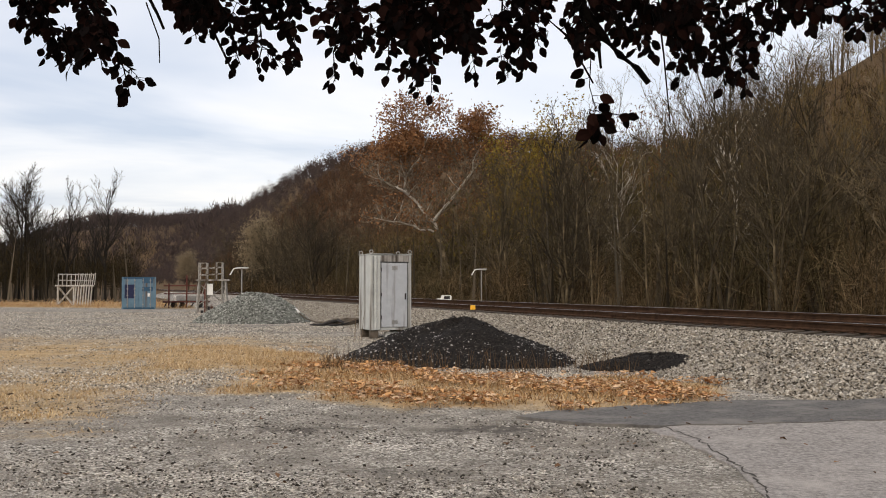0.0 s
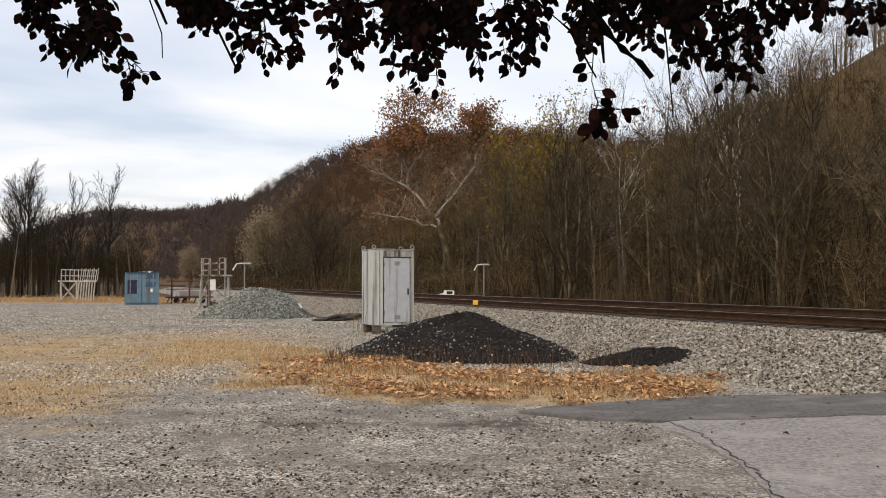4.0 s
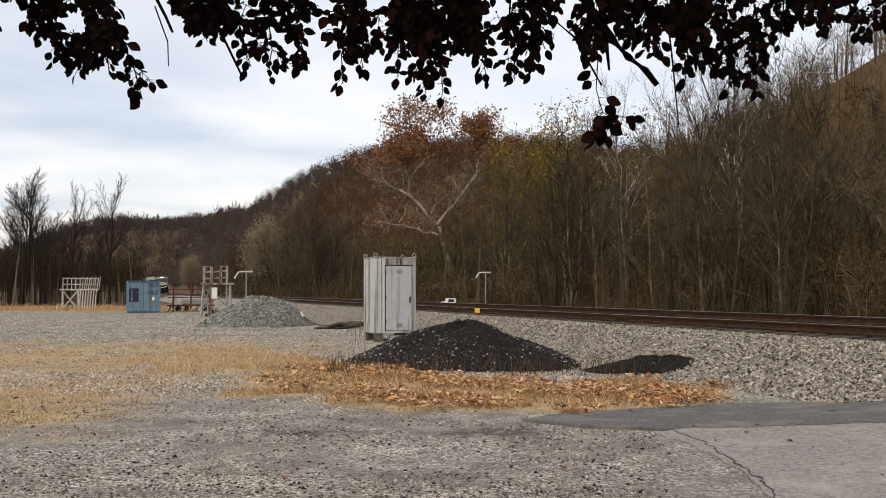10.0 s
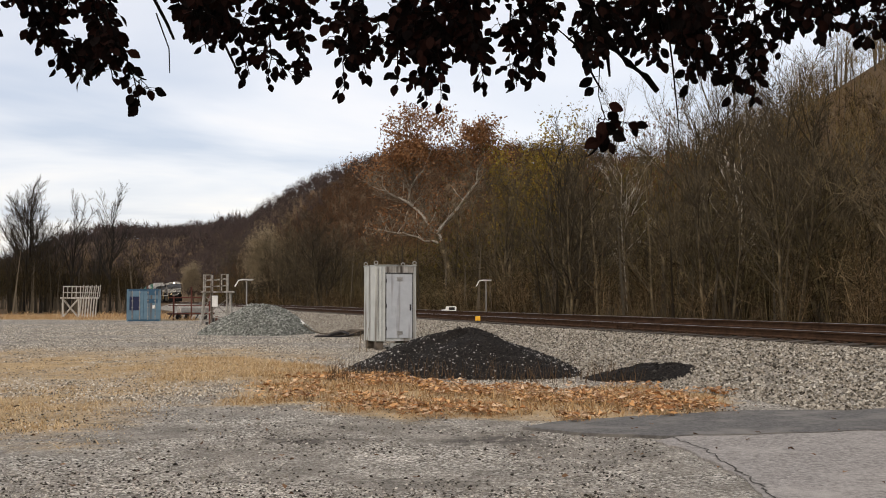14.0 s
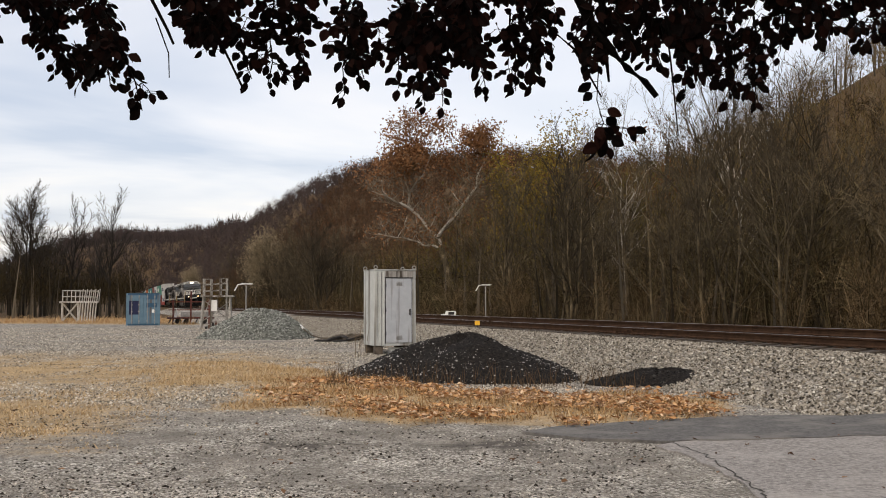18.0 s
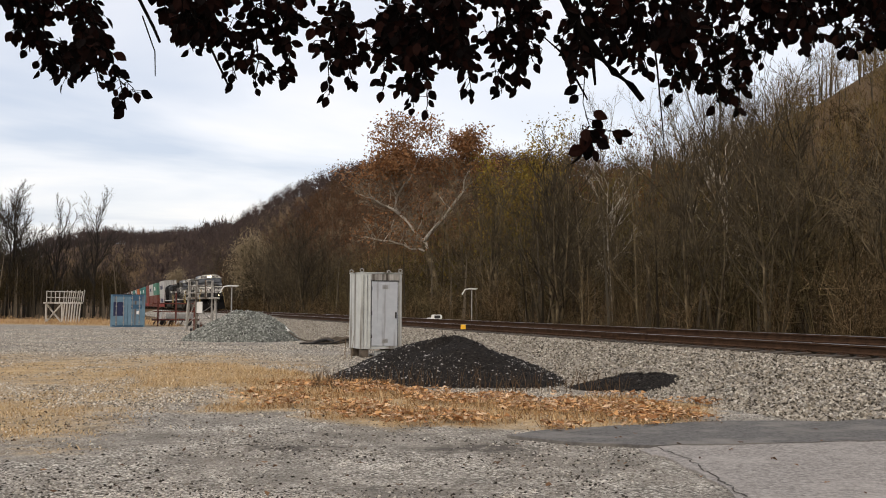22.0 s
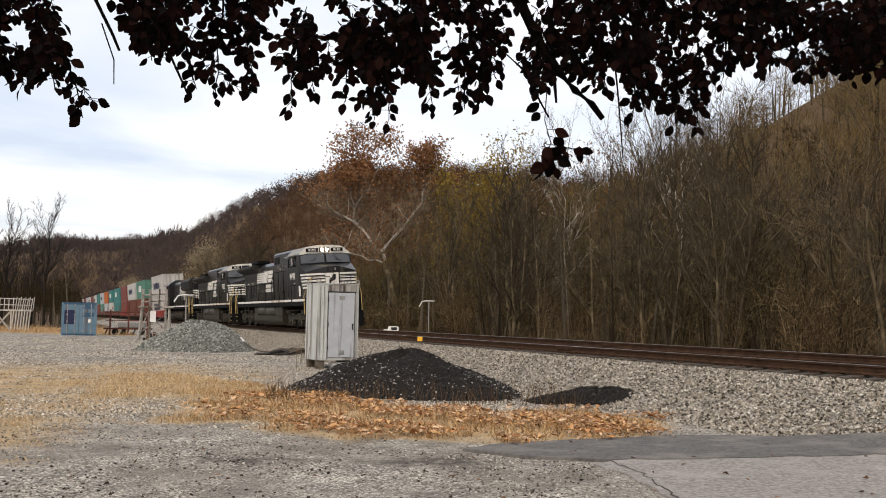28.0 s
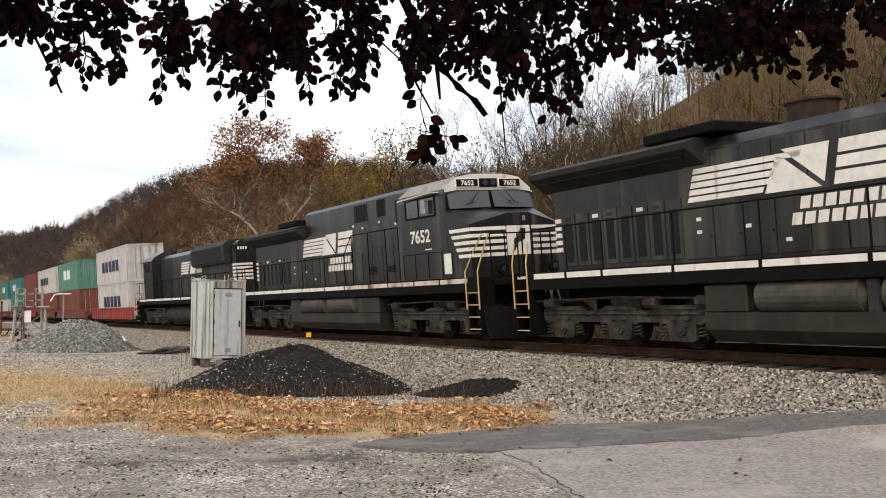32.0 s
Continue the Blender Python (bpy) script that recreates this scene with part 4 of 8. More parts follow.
def ground_detail():
    rs = np.random.RandomState(2)

    def on_line(n, s0, s1, l0, l1, skew=1.0):
        s = s1 - (s1 - s0) * rs.rand(n) ** skew
        lat = l0 + (l1 - l0) * rs.rand(n)
        x = BASE.x + ALONG.x * s + ACROSS.x * lat
        y = BASE.y + ALONG.y * s + ACROSS.y * lat
        return x, y, ground_z(x, y)

    ballast = [(0.030, 0.025, 0.019), (0.13, 0.113, 0.090), (0.25, 0.222, 0.180), (0.40, 0.362, 0.30), (0.18, 0.150, 0.110), (0.58, 0.54, 0.46)]
    x, y, z = on_line(110000, -75, 6, -5.0, -1.42, 1.5)
    clear = (x < 4.1) | (y > np.interp(x, [p[0] for p in ROAD_EDGE], [p[1] for p in ROAD_EDGE]) + 0.05)
    x, y, z = x[clear], y[clear], z[clear]
    scatter("ballast", np.stack([x, y, z + 0.012], -1), 0.015 + 0.022 * rs.rand(len(x)), ballast, "grey crushed ballast stones on the track's slope", 21, 0.95, category="ballast", half=True)
    x, y, z = on_line(8000, -60, 6, -1.25, 1.9, 1.3)
    scatter("ballast", np.stack([x, y, z + 0.006], -1), 0.02 + 0.022 * rs.rand(len(x)), ballast, "grey ballast stones between the sleepers", 22, 0.7, category="ballast")
    # gravel of the yard, thinner where wheels have run
    n = 90000
    y = np.concatenate([7.0 + 34 * rs.rand(n - 16000) ** 1.7, 24 + 38 * rs.rand(16000)])
    x = (rs.rand(n) - 0.55) * (y * 1.15)
    keep = (lat_of(x, y) < -4.6) & ~((x > 2.3) & (y < 12.5 + 0.3 * x)) & (fbm(x * 0.9, y * 2.2, 30) > -0.6 + 0.9 * rs.rand(n))
    x, y = x[keep], y[keep]
    scatter("gravel", np.stack([x, y, ground_z(x, y) + 0.002], -1), (0.005 + 0.017 * rs.rand(len(x)) ** 2.8) * (1 + 0.040 * np.clip(y - 16, 0, 40)), [(0.022, 0.019, 0.016), (0.06, 0.053, 0.044), (0.17, 0.150, 0.124), (0.34, 0.305, 0.255), (0.66, 0.61, 0.53)], "loose grey gravel of the yard", 23, 0.6, category="gravel")
    # dark clods and a few pale chips on the worn drive
    n = 1900
    y = 7.4 + 7.5 * rs.rand(n)
    x = (rs.rand(n) - 0.52) * (y * 1.1)
    keep = (x < 2.2 + 0.2 * (y - 11)) & (fbm(x * 0.7, y * 2.0, 38) > -0.8 + 1.1 * rs.rand(n))
    x, y = x[keep], y[keep]
    scatter("clods", np.stack([x, y, ground_z(x, y) + 0.002], -1), 0.008 + 0.020 * rs.rand(len(x)) ** 2.5, [(0.015, 0.012, 0.010), (0.035, 0.029, 0.023), (0.022, 0.018, 0.014), (0.05, 0.043, 0.035), (0.62, 0.58, 0.5)], "dark clods and pale chips on the worn drive", 34, 0.6, category="gravel")
    # coarser stones that lie beyond the wheel tracks
    n = 230000
    y = 13.5 + 50 * rs.rand(n) ** 1.35
    x = (rs.rand(n) - 0.60) * (y * 1.02)
    g, d, l = cover(x, y)
    keep = (lat_of(x, y) < -4.6) & (g < 0.35 + 0.5 * rs.rand(n)) & ~((x > 0.5) & (y < 15.5)) & (fbm(x * 0.7, y * 0.9, 36) > -0.55 + 0.7 * rs.rand(n)) & (rs.rand(n) < smoothstep(13.2, 17.0, y + 0.8 * fbm(x * 0.6, y * 0.4, 37)))
    x, y = x[keep], y[keep]
    scatter("gravel", np.stack([x, y, ground_z(x, y)], -1), (0.009 + 0.018 * rs.rand(len(x)) ** 1.8) * (1 + 0.012 * np.clip(y - 20, 0, 40)), [(0.06, 0.052, 0.041), (0.19, 0.165, 0.130), (0.36, 0.315, 0.25), (0.55, 0.49, 0.40), (0.74, 0.67, 0.56)], "coarse grey stones strewn over the yard", 33, 1.0, category="gravel", half=True)
    # pale stones in the dark heaps
    P = on_faces(HEAPS[0], 2600, rs)
    P = P[(P[:, 1] < 21.9) & (fbm(P[:, 0] * 1.5, P[:, 2] * 3.0, 45) > -0.5 + rs.rand(len(P)))]
    n = len(P)
    scatter("heap_stones", P, 0.008 + 0.024 * rs.rand(n) ** 3, [(0.3, 0.29, 0.27), (0.5, 0.48, 0.45), (0.10, 0.09, 0.08), (0.6, 0.58, 0.54)], "pale stones lying in the cinder heap", 24, 0.7)
    for i in (0, 1):
        P = on_faces(HEAPS[i], 5200 if i == 0 else 1500, rs)
        scatter("heap_cinders", P, 0.008 + 0.020 * rs.rand(len(P)) ** 2, [(0.004, 0.004, 0.004), (0.010, 0.009, 0.008), (0.026, 0.022, 0.018)], "black lumps of clinker on the heap", 46 + i, 0.8, half=True)
    P = on_faces(HEAPS[2], 9500, rs)
    scatter("heap_stones", P, 0.022 + 0.042 * rs.rand(len(P)), [(0.05, 0.052, 0.046), (0.13, 0.137, 0.12), (0.24, 0.25, 0.225), (0.42, 0.43, 0.39)], "grey-green stones of the heap", 25, 0.8)
    # dead grass: strip, band and patches follow the cover of the ground
    n = 120000
    y = np.concatenate([9 + 31 * rs.rand(n // 2) ** 1.4, 12 + 15 * rs.rand(n // 2)])
    x = np.concatenate([(rs.rand(n // 2) - 0.58) * (y[:n // 2] * 1.2), -7.5 + 13 * rs.rand(n // 2)])
    g, d, l = cover(x, y)
    keep = (g * (0.25 + 0.9 * np.clip(fbm(x * 2.2, y * 2.2, 41) + 0.45, 0, 1)) > 0.08 + 0.75 * rs.rand(n)) & (lat_of(x, y) < -4.3)
    x, y, g = x[keep], y[keep], g[keep]
    near = np.clip(g * 1.4 - 0.5, 0.1, 1)
    straw = [(0.14, 0.076, 0.036), (0.37, 0.225, 0.105), (0.58, 0.39, 0.20), (0.24, 0.125, 0.055), (0.74, 0.56, 0.34)]
    pale = [(0.22, 0.145, 0.075), (0.46, 0.32, 0.17), (0.66, 0.49, 0.28), (0.32, 0.20, 0.10), (0.80, 0.64, 0.42)]
    h = (0.02 + 0.17 * rs.rand(len(x)) ** 2.4) * (0.25 + 0.85 * near) * np.where(x < -4.5, 0.55, 1.0)
    far = x < -3.2 + 0.6 * rs.normal(0, 1, len(x))
    for sel, colours, label in ((~far, straw, "matted golden dead grass round the heaps"), (far, pale, "pale flattened dead grass of the yard")):
        blades("dead_grass", np.stack([x, y, ground_z(x, y)], -1)[sel], h[sel], colours, label, 26, 0.007, 0.7)
    n = 22000
    y = 61 + 40 * rs.rand(n)
    x = -(y * 0.20 + y * 0.32 * rs.rand(n))
    g, d, l = cover(x, y)
    keep = g > 0.5
    x, y = x[keep], y[keep]
    blades("dead_grass", np.stack([x, y, ground_z(x, y)], -1), (0.06 + 0.5 * rs.rand(len(x)) ** 3) * (0.35 + np.clip(fbm(x * 0.5, y * 0.5, 44) + 0.4, 0, 1)), straw, "tall golden dead grass behind the yard", 27, 0.014, 0.6)
    # thin dead weeds before the dark heap and by the cabinet
    n = 520
    x = -2.4 + 6.2 * rs.rand(n) ** 1.3
    y = 18.4 + 1.7 * rs.rand(n) - 0.1 * x
    blades("dead_weeds", np.stack([x, y, 0 * x], -1), 0.15 + 0.42 * rs.rand(n) ** 1.8, [(0.07, 0.045, 0.028), (0.14, 0.09, 0.05)], "thin brown dead weeds before the heap", 28, 0.006, 0.28, "weeds")
    n = 9
    x, y = -2.75 + 0.35 * rs.rand(n), 28.6 + 1.0 * rs.rand(n)
    blades("dead_weeds", np.stack([x, y, 0 * x], -1), 0.7 + 0.8 * rs.rand(n), [(0.10, 0.07, 0.045), (0.18, 0.13, 0.08)], "tall thin dead weeds beside the cabinet", 29, 0.008, 0.06, "weeds")
    # fallen leaves
    n = 26000
    y = 10.5 + 9.5 * rs.rand(n)
    x = -4 + 11 * rs.rand(n)
    g, d, l = cover(x, y)
    keep = (g > 0.45 + 0.5 * rs.rand(n)) & (lat_of(x, y) < -4.4) & (x + 0.35 * (y - 15) > -1.9 + 0.9 * rs.normal(0, 1, n)) & (fbm(x * 1.9, y * 1.9, 43) > -0.45 + 0.5 * rs.rand(n))
    x, y = x[keep], y[keep]
    litter_leaves("fallen_leaves", np.stack([x, y, ground_z(x, y) + 0.05 + 0.07 * rs.rand(len(x))], -1), 0.020 + 0.048 * rs.rand(len(x)) ** 1.6, [(0.52, 0.26, 0.10), (0.72, 0.43, 0.21), (0.13, 0.055, 0.026), (0.80, 0.58, 0.38), (0.27, 0.12, 0.05), (0.40, 0.19, 0.08)], "curled tan leaves lying in the grass", 31)
    n = 120
    y = 8 + 9 * rs.rand(n)
    x = (rs.rand(n) - 0.5) * y * 1.1
    litter_leaves("fallen_leaves", np.stack([x, y, ground_z(x, y) + 0.035], -1), 0.02 + 0.025 * rs.rand(len(x)), [(0.05, 0.03, 0.02), (0.12, 0.065, 0.035), (0.28, 0.16, 0.09)], "few brown leaves blown over the gravel", 32)


ground_detail()

# ---- trees ----


class Limbs:
    """Collects tapered limbs and leaves as arrays of corners and faces."""

    def __init__(self, seed, thin=0.006):
        self.thin, self.whole = thin, True
        self.v, self.f, self.tips, self.r = [], [], [], random.Random(seed)
        self.lv, self.lf = [], []
        self.stage, self.fl = 9, []

    def limb(self, pts, r0, r1, sides=4):
        k0 = len(self.v)
        n = len(pts)
        for i, p in enumerate(pts):
            d = (pts[min(i + 1, n - 1)] - pts[max(i - 1, 0)]).normalized()
            a = d.orthogonal().normalized()
            b = d.cross(a)
            rad = r0 + (r1 - r0) * i / (n - 1)
            for j in range(sides):
                w = 2 * math.pi * j / sides
                self.v.append(p + a * (rad * math.cos(w)) + b * (rad * math.sin(w)))
        for i in range(n - 1):
            for j in range(sides):
                a, b = k0 + i * sides + j, k0 + i * sides + (j + 1) % sides
                self.f.append((a, b, b + sides, a + sides))
                self.fl.append(self.stage)

    def grow(self, p, d, length, rad, level, kids, spread=0.6, lift=0.15, wander=0.16, sides=4, shrink=0.62, bare=0.25):
        """A limb that wanders from p along d and sends out smaller ones."""
        r = self.r
        n = 5 if level > 1 else 4
        if level == 0:
            n = 2
        pts, q, e = [p.copy()], p.copy(), d.normalized()
        for i in range(n - 1):
            e = (e + Vector((r.uniform(-1, 1), r.uniform(-1, 1), r.uniform(-1, 1))) * wander + Vector((0, 0, lift))).normalized()
            q = q + e * (length / (n - 1))
            pts.append(q.copy())
        self.stage = 9 if level == len(kids) and self.whole else level
        self.limb(pts, rad, rad * (0.10 if level == len(kids) else 0.3 if level else 0.5), sides if level > 1 else 3)
        self.stage = 9
        self.tips.append((pts[-1], level))
        if level == 0:
            self.tips.append((pts[1], level))
            return
        for c in range(kids[len(kids) - level]):
            t = bare + (1 - bare) * (c + r.random()) / kids[len(kids) - level]
            i = min(int(t * (n - 1)), n - 2)
            w = t * (n - 1) - i
            b = pts[i].lerp(pts[i + 1], w)
            e = (pts[i + 1] - pts[i]).normalized()
            az = r.uniform(0, 6.283)
            side = e.orthogonal().normalized()
            side.rotate(Matrix.Rotation(az, 3, e))
            dd = (e + side * spread * r.uniform(0.7, 1.4)).normalized()
            self.grow(b, dd, length * shrink * r.uniform(0.7, 1.15) * (1.1 - 0.5 * t), max(rad * (1 - 0.6 * t) * 0.5, self.thin), level - 1, kids, spread, lift, wander * 1.15, sides, shrink, 0.15)

    def leaf(self, c, size, folded=True):
        """A small folded leaf or clump of leaves."""
        r = self.r
        a = Vector((r.uniform(-1, 1), r.uniform(-1, 1), r.uniform(-1, 1))).normalized()
        b = a.orthogonal().normalized()
        b.rotate(Matrix.Rotation(r.uniform(0, 6.28), 3, a))
        n = a.cross(b)
        k = len(self.lv)
        self.lv += [c - a * size, c + b * size * 0.55 + n * size * 0.15, c + a * size, c - b * size * 0.55 + n * size * 0.15]
        self.lf.append((k, k + 1, k + 2, k + 3))


def wood_parts(t, bark, top, fine=None):
    """The stem and its branches as two meshes under the tree."""
    v, f, st = np.array([tuple(p) for p in t.v]), np.array(t.f), np.array(t.fl)
    for name, sel in (("trunk", st == 9), ("crown", st < 9)):
        used, inv = np.unique(f[sel], return_inverse=True)
        fast(name, v[used], inv.reshape(-1, 4), fine if fine and name == "crown" else bark, top)


M_BARK = mat("grey_brown_bark", [(0.019, 0.0142, 0.008), (0.059, 0.0445, 0.025), (0.155, 0.122, 0.076)], 1.2, 0.95, 0, 0.3, 20, vary=0.6)
M_BARK_DARK = mat("dark_bark", [(0.016, 0.013, 0.010), (0.034, 0.028, 0.021)], 3, 0.95, vary=0.3)
M_BARK_GREY = mat("grey_twig_bark", [(0.09, 0.072, 0.05), (0.21, 0.175, 0.13), (0.36, 0.31, 0.24)], 1.2, 0.9)
M_BARK_PALE = mat("pale_sycamore_bark", [(0.20, 0.17, 0.13), (0.44, 0.40, 0.34), (0.62, 0.58, 0.51)], 0.9, 0.9)
M_RUSSET = island_mat("russet_leaves", [(0.13, 0.058, 0.026), (0.24, 0.115, 0.052), (0.33, 0.175, 0.088), (0.19, 0.098, 0.052)], 0.9, 0.25)
M_OCHRE = island_mat("ochre_leaves", [(0.16, 0.12, 0.022), (0.28, 0.205, 0.04), (0.22, 0.135, 0.028)], 0.9, 0.25)
M_STRAW = island_mat("pale_seed_heads", [(0.20, 0.155, 0.10), (0.34, 0.27, 0.175), (0.26, 0.205, 0.13)], 0.9, 0.2)


def tree(name, seed, height, radius, kids, spread, lift, bark, label, leaves=None, leaf_size=0.1, per_tip=2, scatter=0.3, lean=(0, 0), forks=1, fork_at=0.0, category="tree", min_leaf_z=0.0, shrink=0.46, bare=0.28, thin=0.012):
    t = Limbs(seed, thin)
    root = Vector((0, 0, -0.3))
    for k in range(forks):
        d = Vector((lean[0] + t.r.uniform(-0.22, 0.22) * (forks > 1), lean[1] + t.r.uniform(-0.22, 0.22) * (forks > 1), 1))
        t.grow(root, d, height * t.r.uniform(0.86, 1.0) if k else height, radius * (1 if k == 0 else 0.75), len(kids), kids, spread, lift, 0.12, 6, shrink, bare)
    top = thing(name, pose(0, 0, 0), label, category)
    wood_parts(t, bark, top)
    if leaves:
        for p, level in t.tips:
            if level <= 1 and p.z > min_leaf_z:
                for _ in range(per_tip):
                    t.leaf(p + Vector((t.r.gauss(0, scatter), t.r.gauss(0, scatter), t.r.gauss(0, scatter))), leaf_size * t.r.uniform(0.6, 1.3))
        c = fast("foliage", np.array([tuple(v) for v in t.lv]), np.array(t.lf), leaves, top)
        c["label"] = "thin crown of autumn leaves"
    return top


def stand(x, y):
    return float(ground_z(np.array([x]), np.array([y]))[0])


def plant(base, pts, group, r, lo=0.8, hi=1.2, first=True):
    """Sets copies of one tree at the given places, each turned and sized a little differently."""
    out = []
    for i, (x, y) in enumerate(pts):
        k = r.uniform(lo, hi)
        m = Matrix.Translation((x, y, stand(x, y) - 0.1)) @ Matrix.Rotation(r.uniform(0, 6.28), 4, "Z") @ Matrix.Diagonal((k, k, k * r.uniform(0.92, 1.1), 1))
        if i == 0:
            base.matrix_basis = m
            o = base
        else:
            o = copy_thing(base, Matrix())
            o.matrix_basis = m
        tagged(o, group=group)
        out.append(o)
    return out


def glade(x, y):
    """The low ground before the sycamore, where nothing tall stands."""
    s = along_of(x, y)
    return (s > -104) & (s < -66)


def woods():
    r = random.Random(12)
    bases = []
    for i in range(8):
        bases.append(tree("bare_tree", 30 + i, 10.5 + 0.5 * (i % 4), 0.095 + 0.03 * (i % 3), (11, 8, 5), 0.75, 0.10, M_BARK, "slender leafless grey-brown tree at the wood's edge", forks=1 + (i % 3), thin=0.013, bare=0.2, lean=(r.uniform(-0.06, 0.06), 0)))
    spots = {i: [] for i in range(8)}
    for _ in range(140):
        s = -12 - 190 * r.random() ** 1.25
        lat = 7.6 + 16 * r.random() ** 1.6
        p = at(s, lat)
        spots[r.randrange(8)].append((p.x, p.y))
    for i, b in enumerate(bases):
        spots[i] = [q for q in spots[i] if not (glade(*q) and lat_of(*q) < 17)]
        plant(b, spots[i], "bare trees of the wood", r, 0.6, 1.0)
    # taller fine-twigged trees whose tops stand before the sky
    for i in range(3):
        b = tree("bare_tree", 60 + i, 13.4, 0.11, (11, 8, 6), 0.6, 0.12, M_BARK, "tall leafless tree with fine upright grey twigs", thin=0.008, bare=0.3)
        pts = [at(-37.5 - 5.6 * (i + 3 * k) / 2.2 + r.uniform(-0.6, 0.6), 12 + 5 * r.random()) for k in range(2)]
        plant(b, [(p.x, p.y) for p in pts], "tall bare trees of the wood", r, 0.86, 1.05)
    # dense upright brush at the wood's edge and under the trees
    rs = np.random.RandomState(4)

    def brush(name, n, s0, s1, l0, l1, h0, h1, colours, label, fine=0.012, skew=1.4):
        s = s0 + (s1 - s0) * rs.rand(n)
        lat = l0 + (l1 - l0) * rs.rand(n) ** skew
        x = BASE.x + ALONG.x * s + ACROSS.x * lat
        y = BASE.y + ALONG.y * s + ACROSS.y * lat
        z = ground_z(x, y) - 0.1
        h = h0 + (h1 - h0) * rs.rand(n) ** 1.8
        h = h * (0.65 + 0.5 * (fbm(x * 0.35, y * 0.35, 5) + 0.5).clip(0, 1))
        w = (fine + 0.0014 * h) * (1 + 0.008 * np.hypot(x, y))
        lx, ly = rs.normal(0, 0.24, n) * h, rs.normal(0, 0.24, n) * h
        bx, by = rs.normal(0, 0.10, n) * h, rs.normal(0, 0.10, n) * h
        a = rs.rand(n) * 3.14
        cx, cy = np.cos(a) * w, np.sin(a) * w
        P = np.stack([np.stack([x - cx, y - cy, z], -1), np.stack([x + cx, y + cy, z], -1),
                      np.stack([x + bx + cx * 0.7, y + by + cy * 0.7, z + h * 0.55], -1), np.stack([x + bx - cx * 0.7, y + by - cy * 0.7, z + h * 0.55], -1),
                      np.stack([x + lx + cx * 0.25, y + ly + cy * 0.25, z + h], -1), np.stack([x + lx - cx * 0.25, y + ly - cy * 0.25, z + h], -1)], 1)
        k = np.arange(n)[:, None] * 6
        F = np.concatenate([k + [0, 1, 2, 3], k + [3, 2, 4, 5]], 0)
        ob = fast(name, P.reshape(-1, 3), F, island_mat(name, colours, 0.95))
        return tagged(ob, label, "undergrowth", kind="stuff")

    # the near-black entry paints the shade between the stems
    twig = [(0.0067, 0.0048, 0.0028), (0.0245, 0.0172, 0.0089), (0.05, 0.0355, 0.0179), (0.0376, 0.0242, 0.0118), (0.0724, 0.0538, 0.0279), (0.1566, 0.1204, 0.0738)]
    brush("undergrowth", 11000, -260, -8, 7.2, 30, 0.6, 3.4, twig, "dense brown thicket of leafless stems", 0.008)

    def thicket(n, s0, s1, l0, l1, h0, h1, stems, twigs, colours, label, w0=0.012):
        """Many-stemmed leafless shrubs: stems fan out of each foot and carry fine twigs."""
        s = s0 + (s1 - s0) * rs.rand(n)
        lat = l0 + (l1 - l0) * rs.rand(n)
        x = BASE.x + ALONG.x * s + ACROSS.x * lat
        y = BASE.y + ALONG.y * s + ACROSS.y * lat
        foot = np.stack([x, y, ground_z(x, y) - 0.1], -1)
        h = (h0 + (h1 - h0) * rs.rand(n)) * np.where(glade(x, y) & (lat < 18), 0.74, 1.0)
        far = 1 + 0.006 * np.hypot(x, y)
        az = rs.rand(n, stems) * 6.2832
        tilt = np.abs(rs.normal(0, 0.34, (n, stems))).clip(0, 1.0)
        ln = h[:, None] * (0.55 + 0.45 * rs.rand(n, stems))
        out = np.stack([np.cos(az), np.sin(az), np.zeros_like(az)], -1)
        up = np.array([0, 0, 1.0])
        P0 = np.broadcast_to(foot[:, None], (n, stems, 3))
        P1 = P0 + ln[..., None] * (0.5 * up + 0.22 * tilt[..., None] * out) + rs.normal(0, 0.07, (n, stems, 3)) * h[:, None, None]
        P2 = P0 + ln[..., None] * (0.96 * np.cos(tilt)[..., None] * up + np.sin(tilt * 1.25)[..., None] * out) + rs.normal(0, 0.2, (n, stems, 3))
        w = (w0 * (0.7 + 0.9 * rs.rand(n, stems)) * far[:, None])[..., None]
        b = rs.rand(n, stems) * 6.28
        c = np.stack([np.cos(b), np.sin(b), np.zeros_like(b)], -1) * w
        P = np.stack([P0 - c, P0 + c, P1 + c * 0.7, P1 - c * 0.7, P2 + c * 0.25, P2 - c * 0.25], 2).reshape(-1, 3)
        k = np.arange(n * stems)[:, None] * 6
        F = np.concatenate([k + [0, 1, 2, 3], k + [3, 2, 4, 5]], 0)
        m = island_mat("thicket_wood", colours, 0.95)
        tagged(fast("shrub_stems", P, F, m), label, "shrubs", kind="stuff")
        u = (0.25 + 0.75 * rs.rand(n, stems, twigs) ** 0.8)[..., None]
        Q = (1 - u) ** 2 * P0[:, :, None] + 2 * u * (1 - u) * P1[:, :, None] + u * u * P2[:, :, None]
        d = rs.normal(0, 0.75, (n, stems, twigs, 3)) + np.array([0, 0, 0.55]) + 0.5 * out[:, :, None]
        d *= (h[:, None, None] * (0.07 + 0.17 * rs.rand(n, stems, twigs)))[..., None]
        e = rs.normal(0, 1, (n, stems, twigs, 3))
        e *= (0.8 * w[:, :, None]) / np.linalg.norm(e, axis=-1, keepdims=True)
        T = np.stack([Q - e, Q + e, Q + d], 3).reshape(-1, 3)
        tagged(fast("shrub_twigs", T, np.arange(len(T)).reshape(-1, 3), m), label, "shrubs", kind="stuff")

